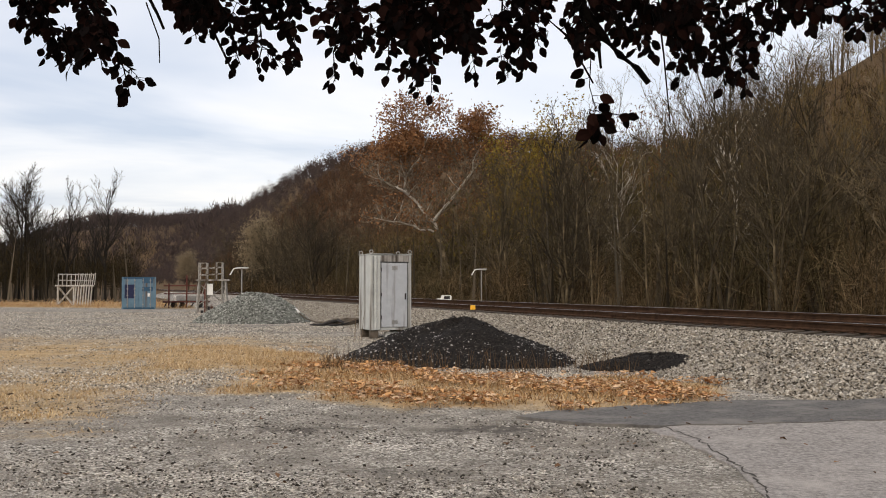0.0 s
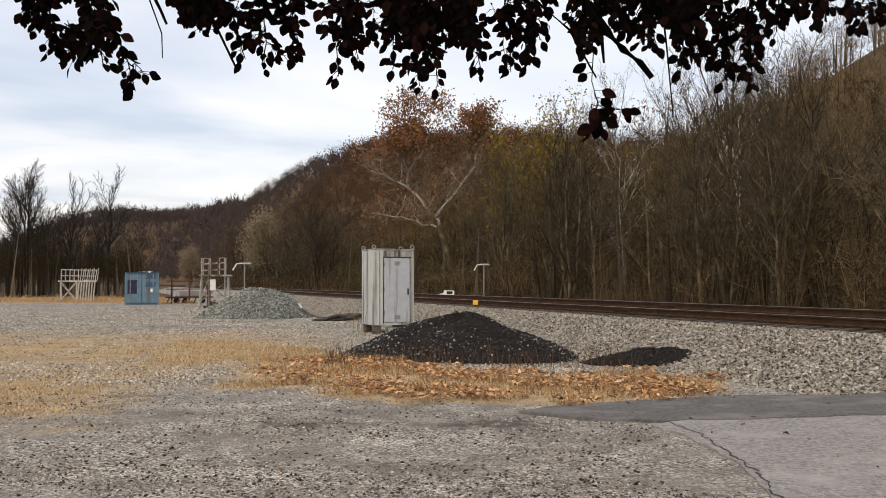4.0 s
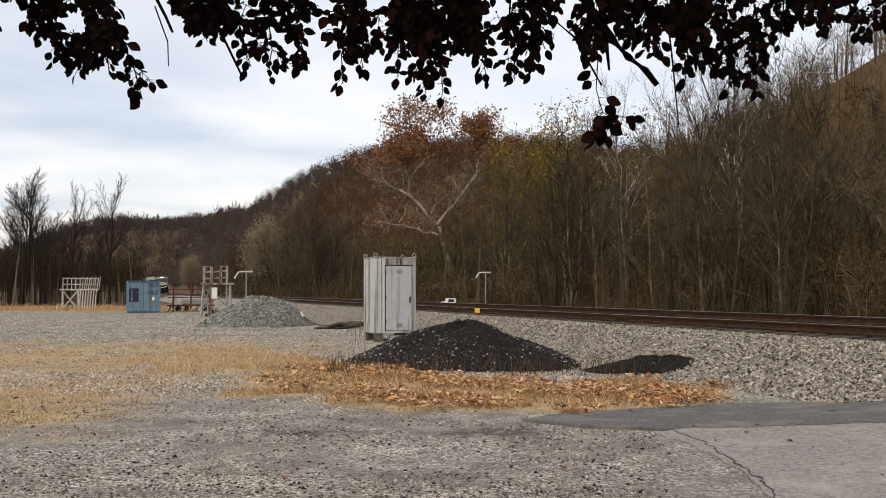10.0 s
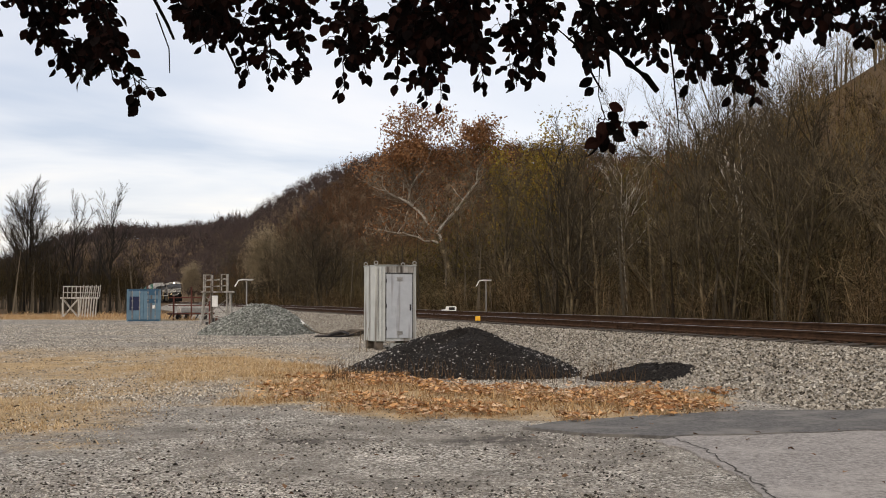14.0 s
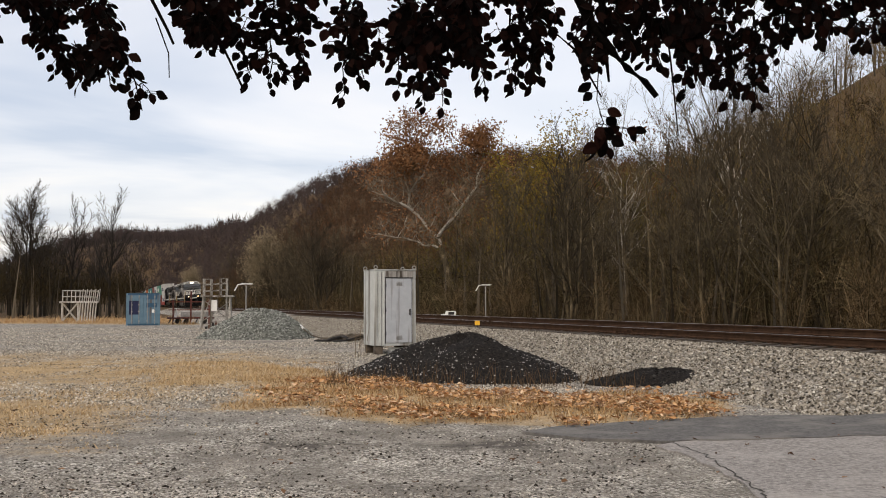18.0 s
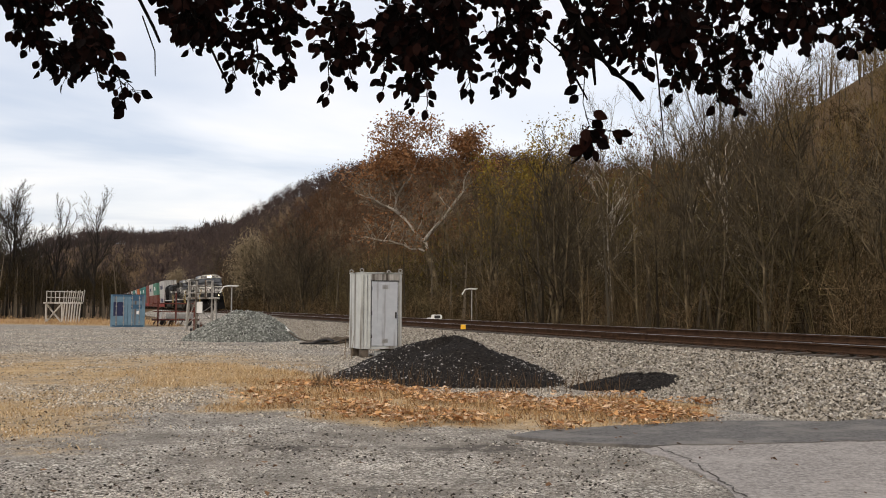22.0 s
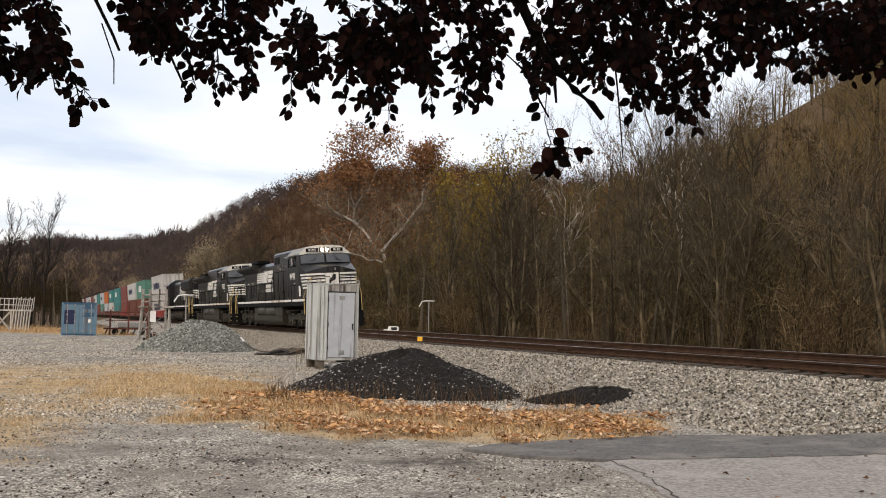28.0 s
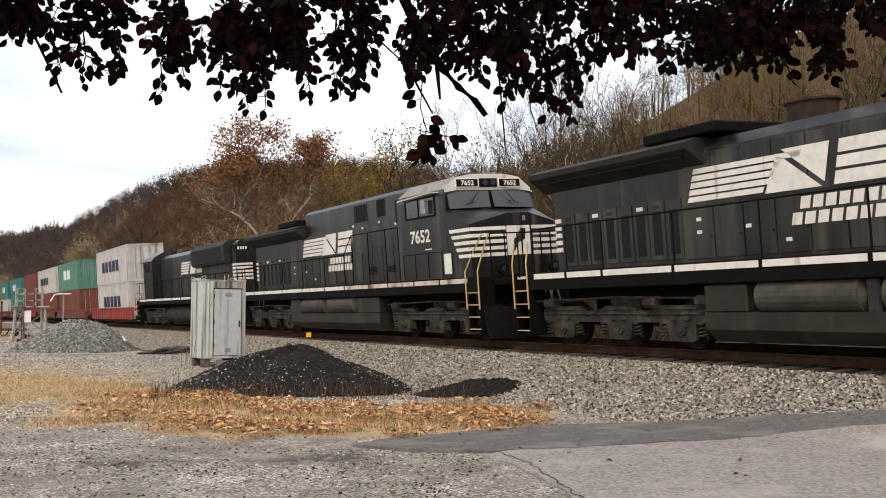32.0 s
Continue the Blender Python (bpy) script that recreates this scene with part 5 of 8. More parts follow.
    # near-black entries put the wood's inner shade into some stems and twigs
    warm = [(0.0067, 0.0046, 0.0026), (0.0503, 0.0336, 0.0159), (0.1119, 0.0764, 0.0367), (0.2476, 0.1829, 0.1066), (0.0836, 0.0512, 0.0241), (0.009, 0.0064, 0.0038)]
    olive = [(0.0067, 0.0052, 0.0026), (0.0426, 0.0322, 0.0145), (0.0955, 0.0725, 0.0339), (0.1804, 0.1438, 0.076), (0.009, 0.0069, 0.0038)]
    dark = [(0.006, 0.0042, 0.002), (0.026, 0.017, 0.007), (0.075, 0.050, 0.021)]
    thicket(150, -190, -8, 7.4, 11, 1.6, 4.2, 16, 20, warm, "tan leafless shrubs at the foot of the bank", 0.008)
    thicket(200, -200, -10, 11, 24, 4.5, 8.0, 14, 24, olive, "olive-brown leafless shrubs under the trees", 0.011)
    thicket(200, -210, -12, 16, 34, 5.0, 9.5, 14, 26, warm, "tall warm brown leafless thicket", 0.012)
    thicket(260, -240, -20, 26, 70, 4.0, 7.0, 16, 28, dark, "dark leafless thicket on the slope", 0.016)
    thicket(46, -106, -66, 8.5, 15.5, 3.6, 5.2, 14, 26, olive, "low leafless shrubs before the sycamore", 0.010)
    brush("tall_weeds", 9000, -140, -10, 5.6, 8.8, 0.3, 1.3, [(0.05, 0.037, 0.02), (0.10, 0.075, 0.042), (0.17, 0.13, 0.075)], "dry weeds along the foot of the ballast", 0.008, 1.0)


def hill_woods():
    """The wood that covers the hill: thousands of small crowns in loose autumn colours."""
    rs = np.random.RandomState(9)

    def patch(name, n, s0, s1, l0, l1, size, tris, colours, label, height, trunk_colour, twiggy=0.0):
        s = s0 + (s1 - s0) * rs.rand(n)
        lat = l0 + (l1 - l0) * rs.rand(n)
        x = BASE.x + ALONG.x * s + ACROSS.x * lat
        y = BASE.y + ALONG.y * s + ACROSS.y * lat
        z = ground_z(x, y)
        h = height * (0.6 + 0.85 * rs.rand(n) ** 1.6)
        c = np.stack([x, y, z + h * 0.62], -1)
        d = rs.normal(0, 1, (n, tris, 3))
        d /= np.linalg.norm(d, axis=2, keepdims=True)
        rad = rs.rand(n, tris, 1) ** 0.45
        cen = c[:, None] + d * rad * np.stack([h * 0.30, h * 0.30, h * 0.42], -1)[:, None]
        if twiggy:
            # slender twigs that rise and spread out of the crown
            out = d * 0.55 + np.array([0, 0, 0.85]) + rs.normal(0, 0.38, (n, tris, 3))
            long = out * (size * (2.5 + 5.0 * rs.rand(n, tris, 1)))
            side = np.cross(out, rs.normal(0, 1, (n, tris, 3)))
            side *= size * twiggy / np.linalg.norm(side, axis=2, keepdims=True)
            P = np.stack([cen - side, cen + side, cen + long], 2).reshape(-1, 3)
        else:
            e = rs.normal(0, 1, (n, tris, 3, 3)) * size
            e[..., 2] *= 1.5
            P = (cen[:, :, None] + e).reshape(-1, 3)
        F = np.arange(len(P)).reshape(-1, 3)
        ob = fast(name, P, F, island_mat(name + "_foliage", colours, 0.95))
        tagged(ob, label, "woods", kind="stuff")
        w = 0.07 + 0.012 * h
        a = rs.rand(n) * 3.14
        lx, ly = rs.normal(0, 0.06, n) * h, rs.normal(0, 0.06, n) * h
        T = np.stack([np.stack([x - np.cos(a) * w, y - np.sin(a) * w, z - 0.5], -1), np.stack([x + np.cos(a) * w, y + np.sin(a) * w, z - 0.5], -1), np.stack([x + lx, y + ly, z + h * 0.92], -1)], 1)
        ob = fast(name, T.reshape(-1, 3), np.arange(3 * n).reshape(-1, 3), island_mat(name + "_stems", trunk_colour, 0.95))
        tagged(ob, "bare stems on the wooded hillside", "woods", kind="stuff")

    grey = [(0.0671, 0.0468, 0.024), (0.1138, 0.0771, 0.0365), (0.1742, 0.121, 0.0576), (0.1341, 0.1024, 0.0364), (0.0936, 0.0581, 0.0289)]
    russet = [(0.046, 0.029, 0.020), (0.080, 0.047, 0.028), (0.115, 0.058, 0.029), (0.058, 0.043, 0.027)]
    # greyed towards blue: the haze of distance is put into these colours
    hazed = [(0.047, 0.037, 0.038), (0.066, 0.050, 0.048), (0.090, 0.064, 0.054), (0.056, 0.050, 0.046)]
    stems = [(0.03, 0.025, 0.018), (0.07, 0.058, 0.042), (0.12, 0.10, 0.075)]
    patch("hill_woods", 3500, -270, -50, 30, 160, 0.12, 135, grey, "leafless brown woods on the near slope", 6.2, stems, 0.28)
    patch("hill_woods", 2300, -520, -200, 26, 165, 0.16, 165, russet, "russet-brown autumn woods on the middle slope", 8.0, stems)
    patch("hill_woods", 2100, -1250, -480, 26, 175, 0.27, 105, hazed, "brown woods on the far slope, dulled by painted haze", 9.5, stems)
    patch("hill_woods", 6500, -2700, -1200, -420, 200, 0.8, 30, hazed, "distant dark woods of the valley with haze in their colour", 16, stems, 0.6)
    patch("hill_woods", 300, -300, -90, 12, 40, 0.08, 90, [(0.06, 0.045, 0.014), (0.09, 0.07, 0.018), (0.11, 0.06, 0.018)], "ochre saplings at the wood's edge", 7, stems)
    patch("hill_woods", 75, -140, -88, 30, 50, 0.10, 260, [(0.075, 0.032, 0.014), (0.12, 0.052, 0.021), (0.155, 0.076, 0.030), (0.10, 0.062, 0.030)], "orange-brown saplings round the sycamore", 12, stems)
    patch("hill_woods", 46, -96, -62, 16, 34, 0.09, 240, [(0.06, 0.05, 0.014), (0.10, 0.08, 0.02), (0.13, 0.09, 0.022)], "yellow-green saplings at the wood's edge", 10.5, stems)
    # the low wood behind the yard
    patch("hill_woods", 760, -205, -112, -66, -10, 0.064, 260, [(0.008, 0.006, 0.0035), (0.022, 0.016, 0.008), (0.048, 0.035, 0.017), (0.030, 0.025, 0.011)], "dark brush behind the yard", 7.0, stems, 0.35)
    # colours darkened, so that these bushes read as shaded gaps between the trees
    patch("hill_woods", 1000, -210, -10, 8, 44, 0.052, 140, [(0.013, 0.010, 0.006), (0.034, 0.025, 0.0135), (0.074, 0.053, 0.028), (0.042, 0.034, 0.016)], "twiggy brown bushes under the bare trees", 6.5, stems, 0.30)


woods()
hill_woods()


def big_trees():
    r = random.Random(3)
    # the great sycamore: a leaning stem that forks into two tops, with a long level limb
    t = Limbs(77, 0.018)
    t.whole = False
    V3 = lambda x, y, z: Vector((x, y, z))
    stems = [([V3(-1.35, 0, 7.2), V3(-1.65, 0, 8.1), V3(-4.0, 0.3, 10.7), V3(-4.6, 0.2, 13.2), V3(-4.7, 0.4, 17.2)], 0.20, 0.04, 1.0),
             ([V3(-1.65, 0, 8.1), V3(0.25, -0.4, 10.3), V3(2.2, -0.6, 13.0), V3(2.7, -0.3, 14.8), V3(2.9, 0, 16.8)], 0.16, 0.04, 0.8),
             ([V3(-1.3, 0, 7.0), V3(-3.5, -0.8, 7.7), V3(-5.4, -1.2, 8.0), V3(-7.2, -1.5, 8.4)], 0.10, 0.03, 0.30),
             ([V3(-4.0, 0.3, 10.7), V3(-5.8, -0.5, 11.6), V3(-8.1, -0.8, 12.6)], 0.14, 0.03, 0.7),
             ([V3(-4.4, 0.2, 12.2), V3(-3.0, -0.6, 14.0), V3(-2.0, -0.8, 16.4)], 0.11, 0.03, 0.7)]
    for pts, r0, r1, k in stems:
        bent = [pts[0]]
        for a, b in zip(pts[:-1], pts[1:]):
            for u in (0.33, 0.66, 1.0):
                bent.append(a.lerp(b, u) + (V3(t.r.uniform(-0.22, 0.22), t.r.uniform(-0.2, 0.2), t.r.uniform(-0.18, 0.18)) if u < 1 else V3(0, 0, 0)))
        t.limb(bent, r0, r1, 8)
        # boughs of middling size that rise from the limb
        for i in range(2, len(bent) - 1, 2):
            d = V3(t.r.uniform(-0.8, 0.8), t.r.uniform(-0.5, 0.5), t.r.uniform(0.5, 1.1))
            e = bent[i] + d * t.r.uniform(1.4, 2.6)
            m = bent[i].lerp(e, 0.5) + V3(t.r.uniform(-0.3, 0.3), 0, -0.2)
            t.limb([bent[i], m, e], r0 * 0.34, 0.022, 5)
        for i in range(1, len(pts)):
            for _ in range(9 if pts[i].z > 10 else 6):
                if pts[i].z < 7.5:
                    continue
                q = pts[i - 1].lerp(pts[i], t.r.random())
                d = (pts[i] - pts[i - 1]).normalized() * 0.5 + V3(t.r.uniform(-1, 1), t.r.uniform(-1, 1), t.r.uniform(-0.2, 0.9))
                t.grow(q, d, (1.8 + 1.6 * t.r.random()) * (0.7 + 0.5 * k), 0.045, 2, (5, 4), 0.8, 0.05, 0.2, 4, 0.6, 0.25)
    low = Limbs(78)
    low.limb([V3(0, 0, -0.4), V3(-0.3, 0, 3.0), V3(-0.8, 0, 5.6), V3(-1.65, 0, 8.1)], 0.36, 0.25, 10)
    syc = thing("sycamore_tree", pose(0.7, 92, stand(0.7, 92) - 0.2), "tall pale-limbed sycamore with thin orange-brown leaves", "tree")
    wood_parts(t, M_BARK_PALE, syc, M_BARK_GREY)
    fast("lower_trunk", np.array([tuple(v) for v in low.v]), np.array(low.f), M_BARK, syc)["label"] = "brown scaly lower trunk"
    for p, level in t.tips:
        dense = 0.62 * smoothstep(13.2, 16.0, p.z)
        for _ in range(9):
            if level == 0 and t.r.random() < 0.06 + 0.9 * dense:
                t.leaf(p + V3(t.r.gauss(0, 0.34), t.r.gauss(0, 0.34), t.r.gauss(0, 0.34)), 0.15 * t.r.uniform(0.6, 1.3))
    fast("foliage", np.array([tuple(v) for v in t.lv]), np.array(t.lf), M_RUSSET, syc)["label"] = "thin crown of orange-brown leaves"
    oc = tree("yellow_tree", 81, 13.0, 0.16, (9, 6, 4), 0.55, 0.2, M_BARK, "tree with thinning yellow-green leaves", M_OCHRE, 0.12, 5, 0.5, min_leaf_z=4)
    pts = [(7.4, 84), (9.8, 82), (5.6, 87)]
    plant(oc, pts, "yellow trees", r, 1.0, 1.2)
    wt = tree("white_limbed_tree", 85, 11.5, 0.11, (10, 7, 4), 0.85, 0.10, M_BARK_PALE, "leafless tree with pale grey limbs", lean=(0.05, 0), thin=0.014)
    plant(wt, [(12.4, 66), (17.4, 58)], "pale trees", r, 0.92, 1.0)
    st = tree("pale_bush", 91, 8.0, 0.12, (9, 7, 4), 1.0, 0.07, M_BARK, "pale beige leafless bushy tree", M_STRAW, 0.10, 4, 0.45, forks=5, min_leaf_z=3, shrink=0.52)
    plant(st, [(-27.0, 147), (-77.0, 292)], "pale bushes", r, 1.15, 1.3)
    # bare dark trees beyond the yard
    dk = tree("dark_bare_tree", 95, 12.8, 0.30, (13, 10, 7), 0.72, 0.12, M_BARK_DARK, "broad dark leafless tree behind the yard", forks=3, thin=0.021, shrink=0.5)
    dk.matrix_basis = Matrix.Translation((-49.6, 112, -0.2)) @ Matrix.Rotation(1.0, 4, "Z")
    d2 = tree("dark_bare_tree", 97, 13.6, 0.24, (15, 10, 7), 0.62, 0.14, M_BARK_DARK, "tall dark leafless tree behind the yard", thin=0.019)
    pts = [(-44.6, 113), (-39.3, 112)]
    made = plant(d2, pts, "dark trees beyond the yard", r, 0.80, 0.86)
    for x, y in ((-60, 122), (-52, 126), (-57, 108), (-49.5, 117), (-64, 128), (-54, 119), (-59, 113), (-43, 118)):
        k = r.uniform(0.48, 0.68)
        o = copy_thing(d2, Matrix())
        o.matrix_basis = Matrix.Translation((x, y, stand(x, y) - 0.1)) @ Matrix.Rotation(r.uniform(0, 6.28), 4, "Z") @ Matrix.Diagonal((k * 1.2, k * 1.2, k, 1))
        tagged(o, group="dark trees beyond the yard")


big_trees()

# ---- the train ----
# the pale upright streaks are dust together with painted reflections of the gloss
M_BLACK = mat("black_locomotive_paint", [(0.005, 0.005, 0.0056), (0.012, 0.012, 0.0124)], 1.1, 0.30, 0, 0.05, 30, 1, (0.070, 0.066, 0.055), 0.42, 2.4, spec=0.40)
M_BLACK_DUSTY = mat("dusty_black_paint", [(0.0045, 0.0045, 0.0043), (0.010, 0.0097, 0.0087), (0.021, 0.0203, 0.017)], 1.6, 0.30, 0, 0.05, 30, 1, (0.055, 0.053, 0.043), 0.38, 2.6, spec=0.38)
M_DOOR_GREY = mat("grey_dusted_door", [(0.020, 0.020, 0.018), (0.045, 0.044, 0.039)], 2.5, 0.5, 0, 0, 40, 1, (0.075, 0.072, 0.062), 0.4, 3)
# cream-grey cab roof with the sky's reflection put into its colour
M_CAB_ROOF = mat("sky_paled_cab_roof", [(0.16, 0.155, 0.14), (0.30, 0.29, 0.265)], 2.5, 0.6)
M_BLACK_DULL = mat("dull_black_steel", [(0.0025, 0.0025, 0.0025), (0.0065, 0.006, 0.0055)], 5, 0.75, spec=0.10)
M_ROOF = mat("sooty_roof", [(0.010, 0.0095, 0.009), (0.030, 0.028, 0.025)], 2, 0.7)
M_DUST = mat("dusty_underframe", [(0.020, 0.017, 0.013), (0.055, 0.047, 0.037)], 3, 0.85, 0, 0.2, 40, spec=0.1)
M_TANK = mat("dusty_fuel_tank", [(0.014, 0.012, 0.0085), (0.034, 0.029, 0.020)], 1.5, 0.5, 0, 0.1, 30, 1, (0.055, 0.048, 0.035), 0.2, 2)
M_TRIM = mat("white_trim", [(0.60, 0.585, 0.53), (0.76, 0.745, 0.69)], 5, 0.5, 0, 0, 40, 1, (0.36, 0.33, 0.28), 0.05, 6)
M_WORN = mat("rusty_white_trim", [(0.50, 0.45, 0.38), (0.66, 0.62, 0.55)], 5, 0.6, 0, 0, 40, 0, (0.20, 0.075, 0.03), 0.5, 2.5)
M_CREAM = mat("cream_cab_front", [(0.50, 0.49, 0.44), (0.62, 0.60, 0.55)], 4, 0.55, 0, 0, 40, 1, (0.2, 0.18, 0.15), 0.15, 4)
M_HANDRAIL = mat("yellow_handrail", [(0.42, 0.30, 0.11), (0.58, 0.44, 0.20)], 8, 0.5)
M_GLASS = glassy("cab_glass", (0.03, 0.035, 0.04))
M_LAMP = glow("headlamp_glass", (1.0, 0.84, 0.60), 24.0)
M_DITCH = glow("ditch_lamp_glass", (1.0, 0.74, 0.42), 5.0)
M_DUST_PALE = mat("pale_dust", [(0.03, 0.029, 0.026), (0.085, 0.082, 0.072)], 3, 0.7)
M_SAFETY_RED = mat("red_label", [(0.42, 0.06, 0.05), (0.52, 0.09, 0.07)], 6, 0.6)
M_CAST = mat("dusty_cast_steel", [(0.010, 0.0085, 0.0065), (0.034, 0.029, 0.022), (0.075, 0.064, 0.049)], 3, 0.85, 0, 0.3, 30)
M_RESERVOIR = mat("dusty_reservoir_paint", [(0.035, 0.031, 0.025), (0.075, 0.068, 0.055)], 3, 0.6, spec=0.2)
M_SOOT = mat("sooty_rust", [(0.020, 0.013, 0.010), (0.055, 0.030, 0.020)], 5, 0.85)
M_HOSE = mat("grey_rubber_hose", [(0.05, 0.047, 0.043), (0.12, 0.112, 0.10)], 8, 0.8)
M_WHEEL = mat("wheel_steel", [(0.008, 0.007, 0.0055), (0.02, 0.017, 0.014)], 8, 0.7, 0.3)
M_GRILLE = mat("grille", [(0.006, 0.006, 0.006), (0.012, 0.012, 0.012)], 40, 0.8)
MOVING = []
SPEED, AT_END = 12.75, 1.85


def text_part(text, size, m, material, parent, name="number"):
    """Raised lettering in the built-in font, as a mesh."""
    cu = bpy.data.curves.new("lettering", "FONT")
    cu.body, cu.size, cu.extrude, cu.align_x, cu.align_y = text, size, 0.004, "CENTER", "CENTER"
    cu.resolution_u, cu.offset = 3, size * 0.022
    tmp = bpy.data.objects.new("lettering", cu)
    scene.collection.objects.link(tmp)
    me = bpy.data.meshes.new_from_object(tmp.evaluated_get(bpy.context.evaluated_depsgraph_get()))
    bpy.data.objects.remove(tmp)
    me.materials.clear()
    me.materials.append(material)
    ob = new(name, me)
    ob.parent = parent
    ob.matrix_basis = m
    return ob


def slanted(bm, x0, x1, z0, z1, slant, y, thick=0.012):
    """A leaning bar on the near side: its top is shifted by slant."""
    prism(bm, [(x0, z0), (x1, z0), (x1 + slant, z1), (x0 + slant, z1)], y, y + thick)


def mark(name, parent, x0, x1, z0, z1, slant, y):
    """One plain leaning bar of a painted marking."""
    bm = B()
    slanted(bm, x0, x1, z0, z1, slant, y)
    return part(name, bm, M_TRIM, parent)


def emblem(parent, x, z, w, h, y, bent=False):
    """A plain white leaning block in two or three pieces, one of a pair painted on the hood."""
    lean = 0.22 * h
    cuts = ([(0.0, 0.0), (0.95, 0.0), (0.95, 0.30), (0.0, 0.30)], [(0.0, 0.37), (0.95, 0.37), (0.95, 0.63), (0.0, 0.63)], [(0.0, 0.70), (0.95, 0.70), (0.95, 1.0), (0.0, 1.0)]) if bent else ([(-0.12, 0.0), (0.92, 0.0), (0.02, 0.92)], [(0.10, 1.0), (0.96, 0.10), (0.96, 1.0)])
    bm = B()
    for cut in cuts:
        prism(bm, [(x + w * 0.92 * u + lean * v, z + h * v) for u, v in cut], y, y + 0.012)
    return part("emblem_block", bm, M_TRIM, parent, "white leaning emblem block")


def truck(parent, xc, wheels_at, r=0.52, material=None):
    """A three-axle truck: side frames with bowed beams, springs and journal boxes; the wheelsets turn."""
    t = part("truck_frame", _truck_mesh(xc, wheels_at), material or M_CAST, parent, "dusty cast steel truck frame")
    for x in wheels_at:
        for sy in (-1, 1):
            bm = B()
            rod(bm, (x, sy * 1.19, 0.47), (x, sy * 1.25, 0.47), 0.17, 0.15, sides=14)
            rod(bm, (x, sy * 1.25, 0.47), (x, sy * 1.29, 0.47), 0.10, 0.09, sides=12)
            box(bm, x - 0.26, x + 0.26, sy * 1.21 - 0.02, sy * 1.21 + 0.02, 0.62, 0.70, 0.01)
            part("journal_box", bm, M_CAST, t)
            bm = B(); rod(bm, (x + 0.95, sy * 1.19, 0.74), (x + 0.95, sy * 1.206, 0.74), 0.055, sides=10)
            part("frame_hole", bm, M_BLACK_DULL, t)
            for dx in (-0.56, 0.56):
                bm = B()
                pipe(bm, [(x + dx + 0.085 * math.cos(a * 1.05), sy * 1.15 + 0.085 * math.sin(a * 1.05), 0.28 + 0.012 * a) for a in range(24)], 0.018, 5)
                part("spring", bm, M_CAST, t)
        bm = B()
        for sy in (-1, 1):
            bmesh.ops.create_cone(bm, cap_ends=True, segments=24, radius1=r, radius2=r - 0.02, depth=0.13, matrix=pose(0, sy * 0.77, 0, 90 * -sy))
            bmesh.ops.create_cone(bm, cap_ends=True, segments=14, radius1=0.16, radius2=0.14, depth=0.2, matrix=pose(0, sy * 0.80, 0, 90))
            for a in range(3):
                box(bm, -0.03, 0.03, sy * 0.84 - 0.01, sy * 0.84 + 0.01, 0.2, 0.34, m=pose(0, 0, 0, 0, 120 * a))
        rod(bm, (0, -0.7, 0), (0, 0.7, 0), 0.09)
        w = part("wheelset", bm, M_WHEEL, parent, "steel wheels on their axle")
        w.matrix_basis = pose(x, 0, r)
        SPIN.append((w, x, r))
    bm = B()
    for sy in (-1, 1):
        for x in (wheels_at[0] + 0.55, wheels_at[1] + 0.95, wheels_at[-1] - 0.55):
            rod(bm, (x, sy * 1.22, 1.0), (x + 0.36, sy * 1.22, 1.0), 0.13, sides=10)
        pipe(bm, [(wheels_at[0] + 0.9, sy * 1.26, 1.06), (wheels_at[1], sy * 1.27, 1.12), (wheels_at[-1] - 0.9, sy * 1.26, 1.06)], 0.025)
    part("brake_cylinder", bm, M_CAST, t)


SPIN = []


def _truck_mesh(xc, wheels_at):
    bm = B()
    x0, x1 = wheels_at[-1] - 0.75, wheels_at[0] + 0.75
    for sy in (-1, 1):
        under = [(x0, 0.62)]
        for w in sorted(wheels_at):
            under += [(w - 0.70, 0.58), (w - 0.42, 0.56), (w - 0.36, 0.24), (w - 0.30, 0.21), (w + 0.30, 0.21), (w + 0.36, 0.24), (w + 0.42, 0.56), (w + 0.70, 0.58)]
        outline = under + [(x1, 0.62), (x1, 0.86), (x1 - 0.3, 0.93), (wheels_at[0] - 0.7, 0.93), (wheels_at[0] - 0.9, 0.82), (xc + 0.6, 0.82), (xc + 0.45, 0.93), (xc - 0.45, 0.93), (xc - 0.6, 0.82), (wheels_at[-1] + 0.9, 0.82), (wheels_at[-1] + 0.7, 0.93), (x0 + 0.3, 0.93), (x0, 0.86)]
        prism(bm, outline, sy * 1.08, sy * 1.20)
        for w in wheels_at:
            box(bm, w - 0.50, w + 0.50, sy * 1.20 - 0.03, sy * 1.20 + 0.03, 0.84, 0.90, 0.01)
        box(bm, x0 + 0.1, x1 - 0.1, sy * 1.20 - 0.03, sy * 1.20 + 0.03, 0.74, 0.78, 0.01)
    box(bm, xc - 0.5, xc + 0.5, -1.0, 1.0, 0.75, 1.1, 0.03)
    for w in (wheels_at[0] - 0.93, wheels_at[1] - 0.93):
        box(bm, w - 0.15, w + 0.15, -1.0, 1.0, 0.6, 0.85, 0.03)
    return bm


def handrails(parent, xs, z0, y, heights, material, name="handrail"):
    """Upright posts with a rail along their tops."""
    for x, h in zip(xs, heights):
        bm = B()
        rod(bm, (x, y, z0), (x, y, h), 0.02, sides=6)
        part("handrail_post", bm, material, parent)
    bm = B()
    pipe(bm, [(x, y, h) for x, h in zip(xs, heights)], 0.019)
    part(name, bm, material, parent)


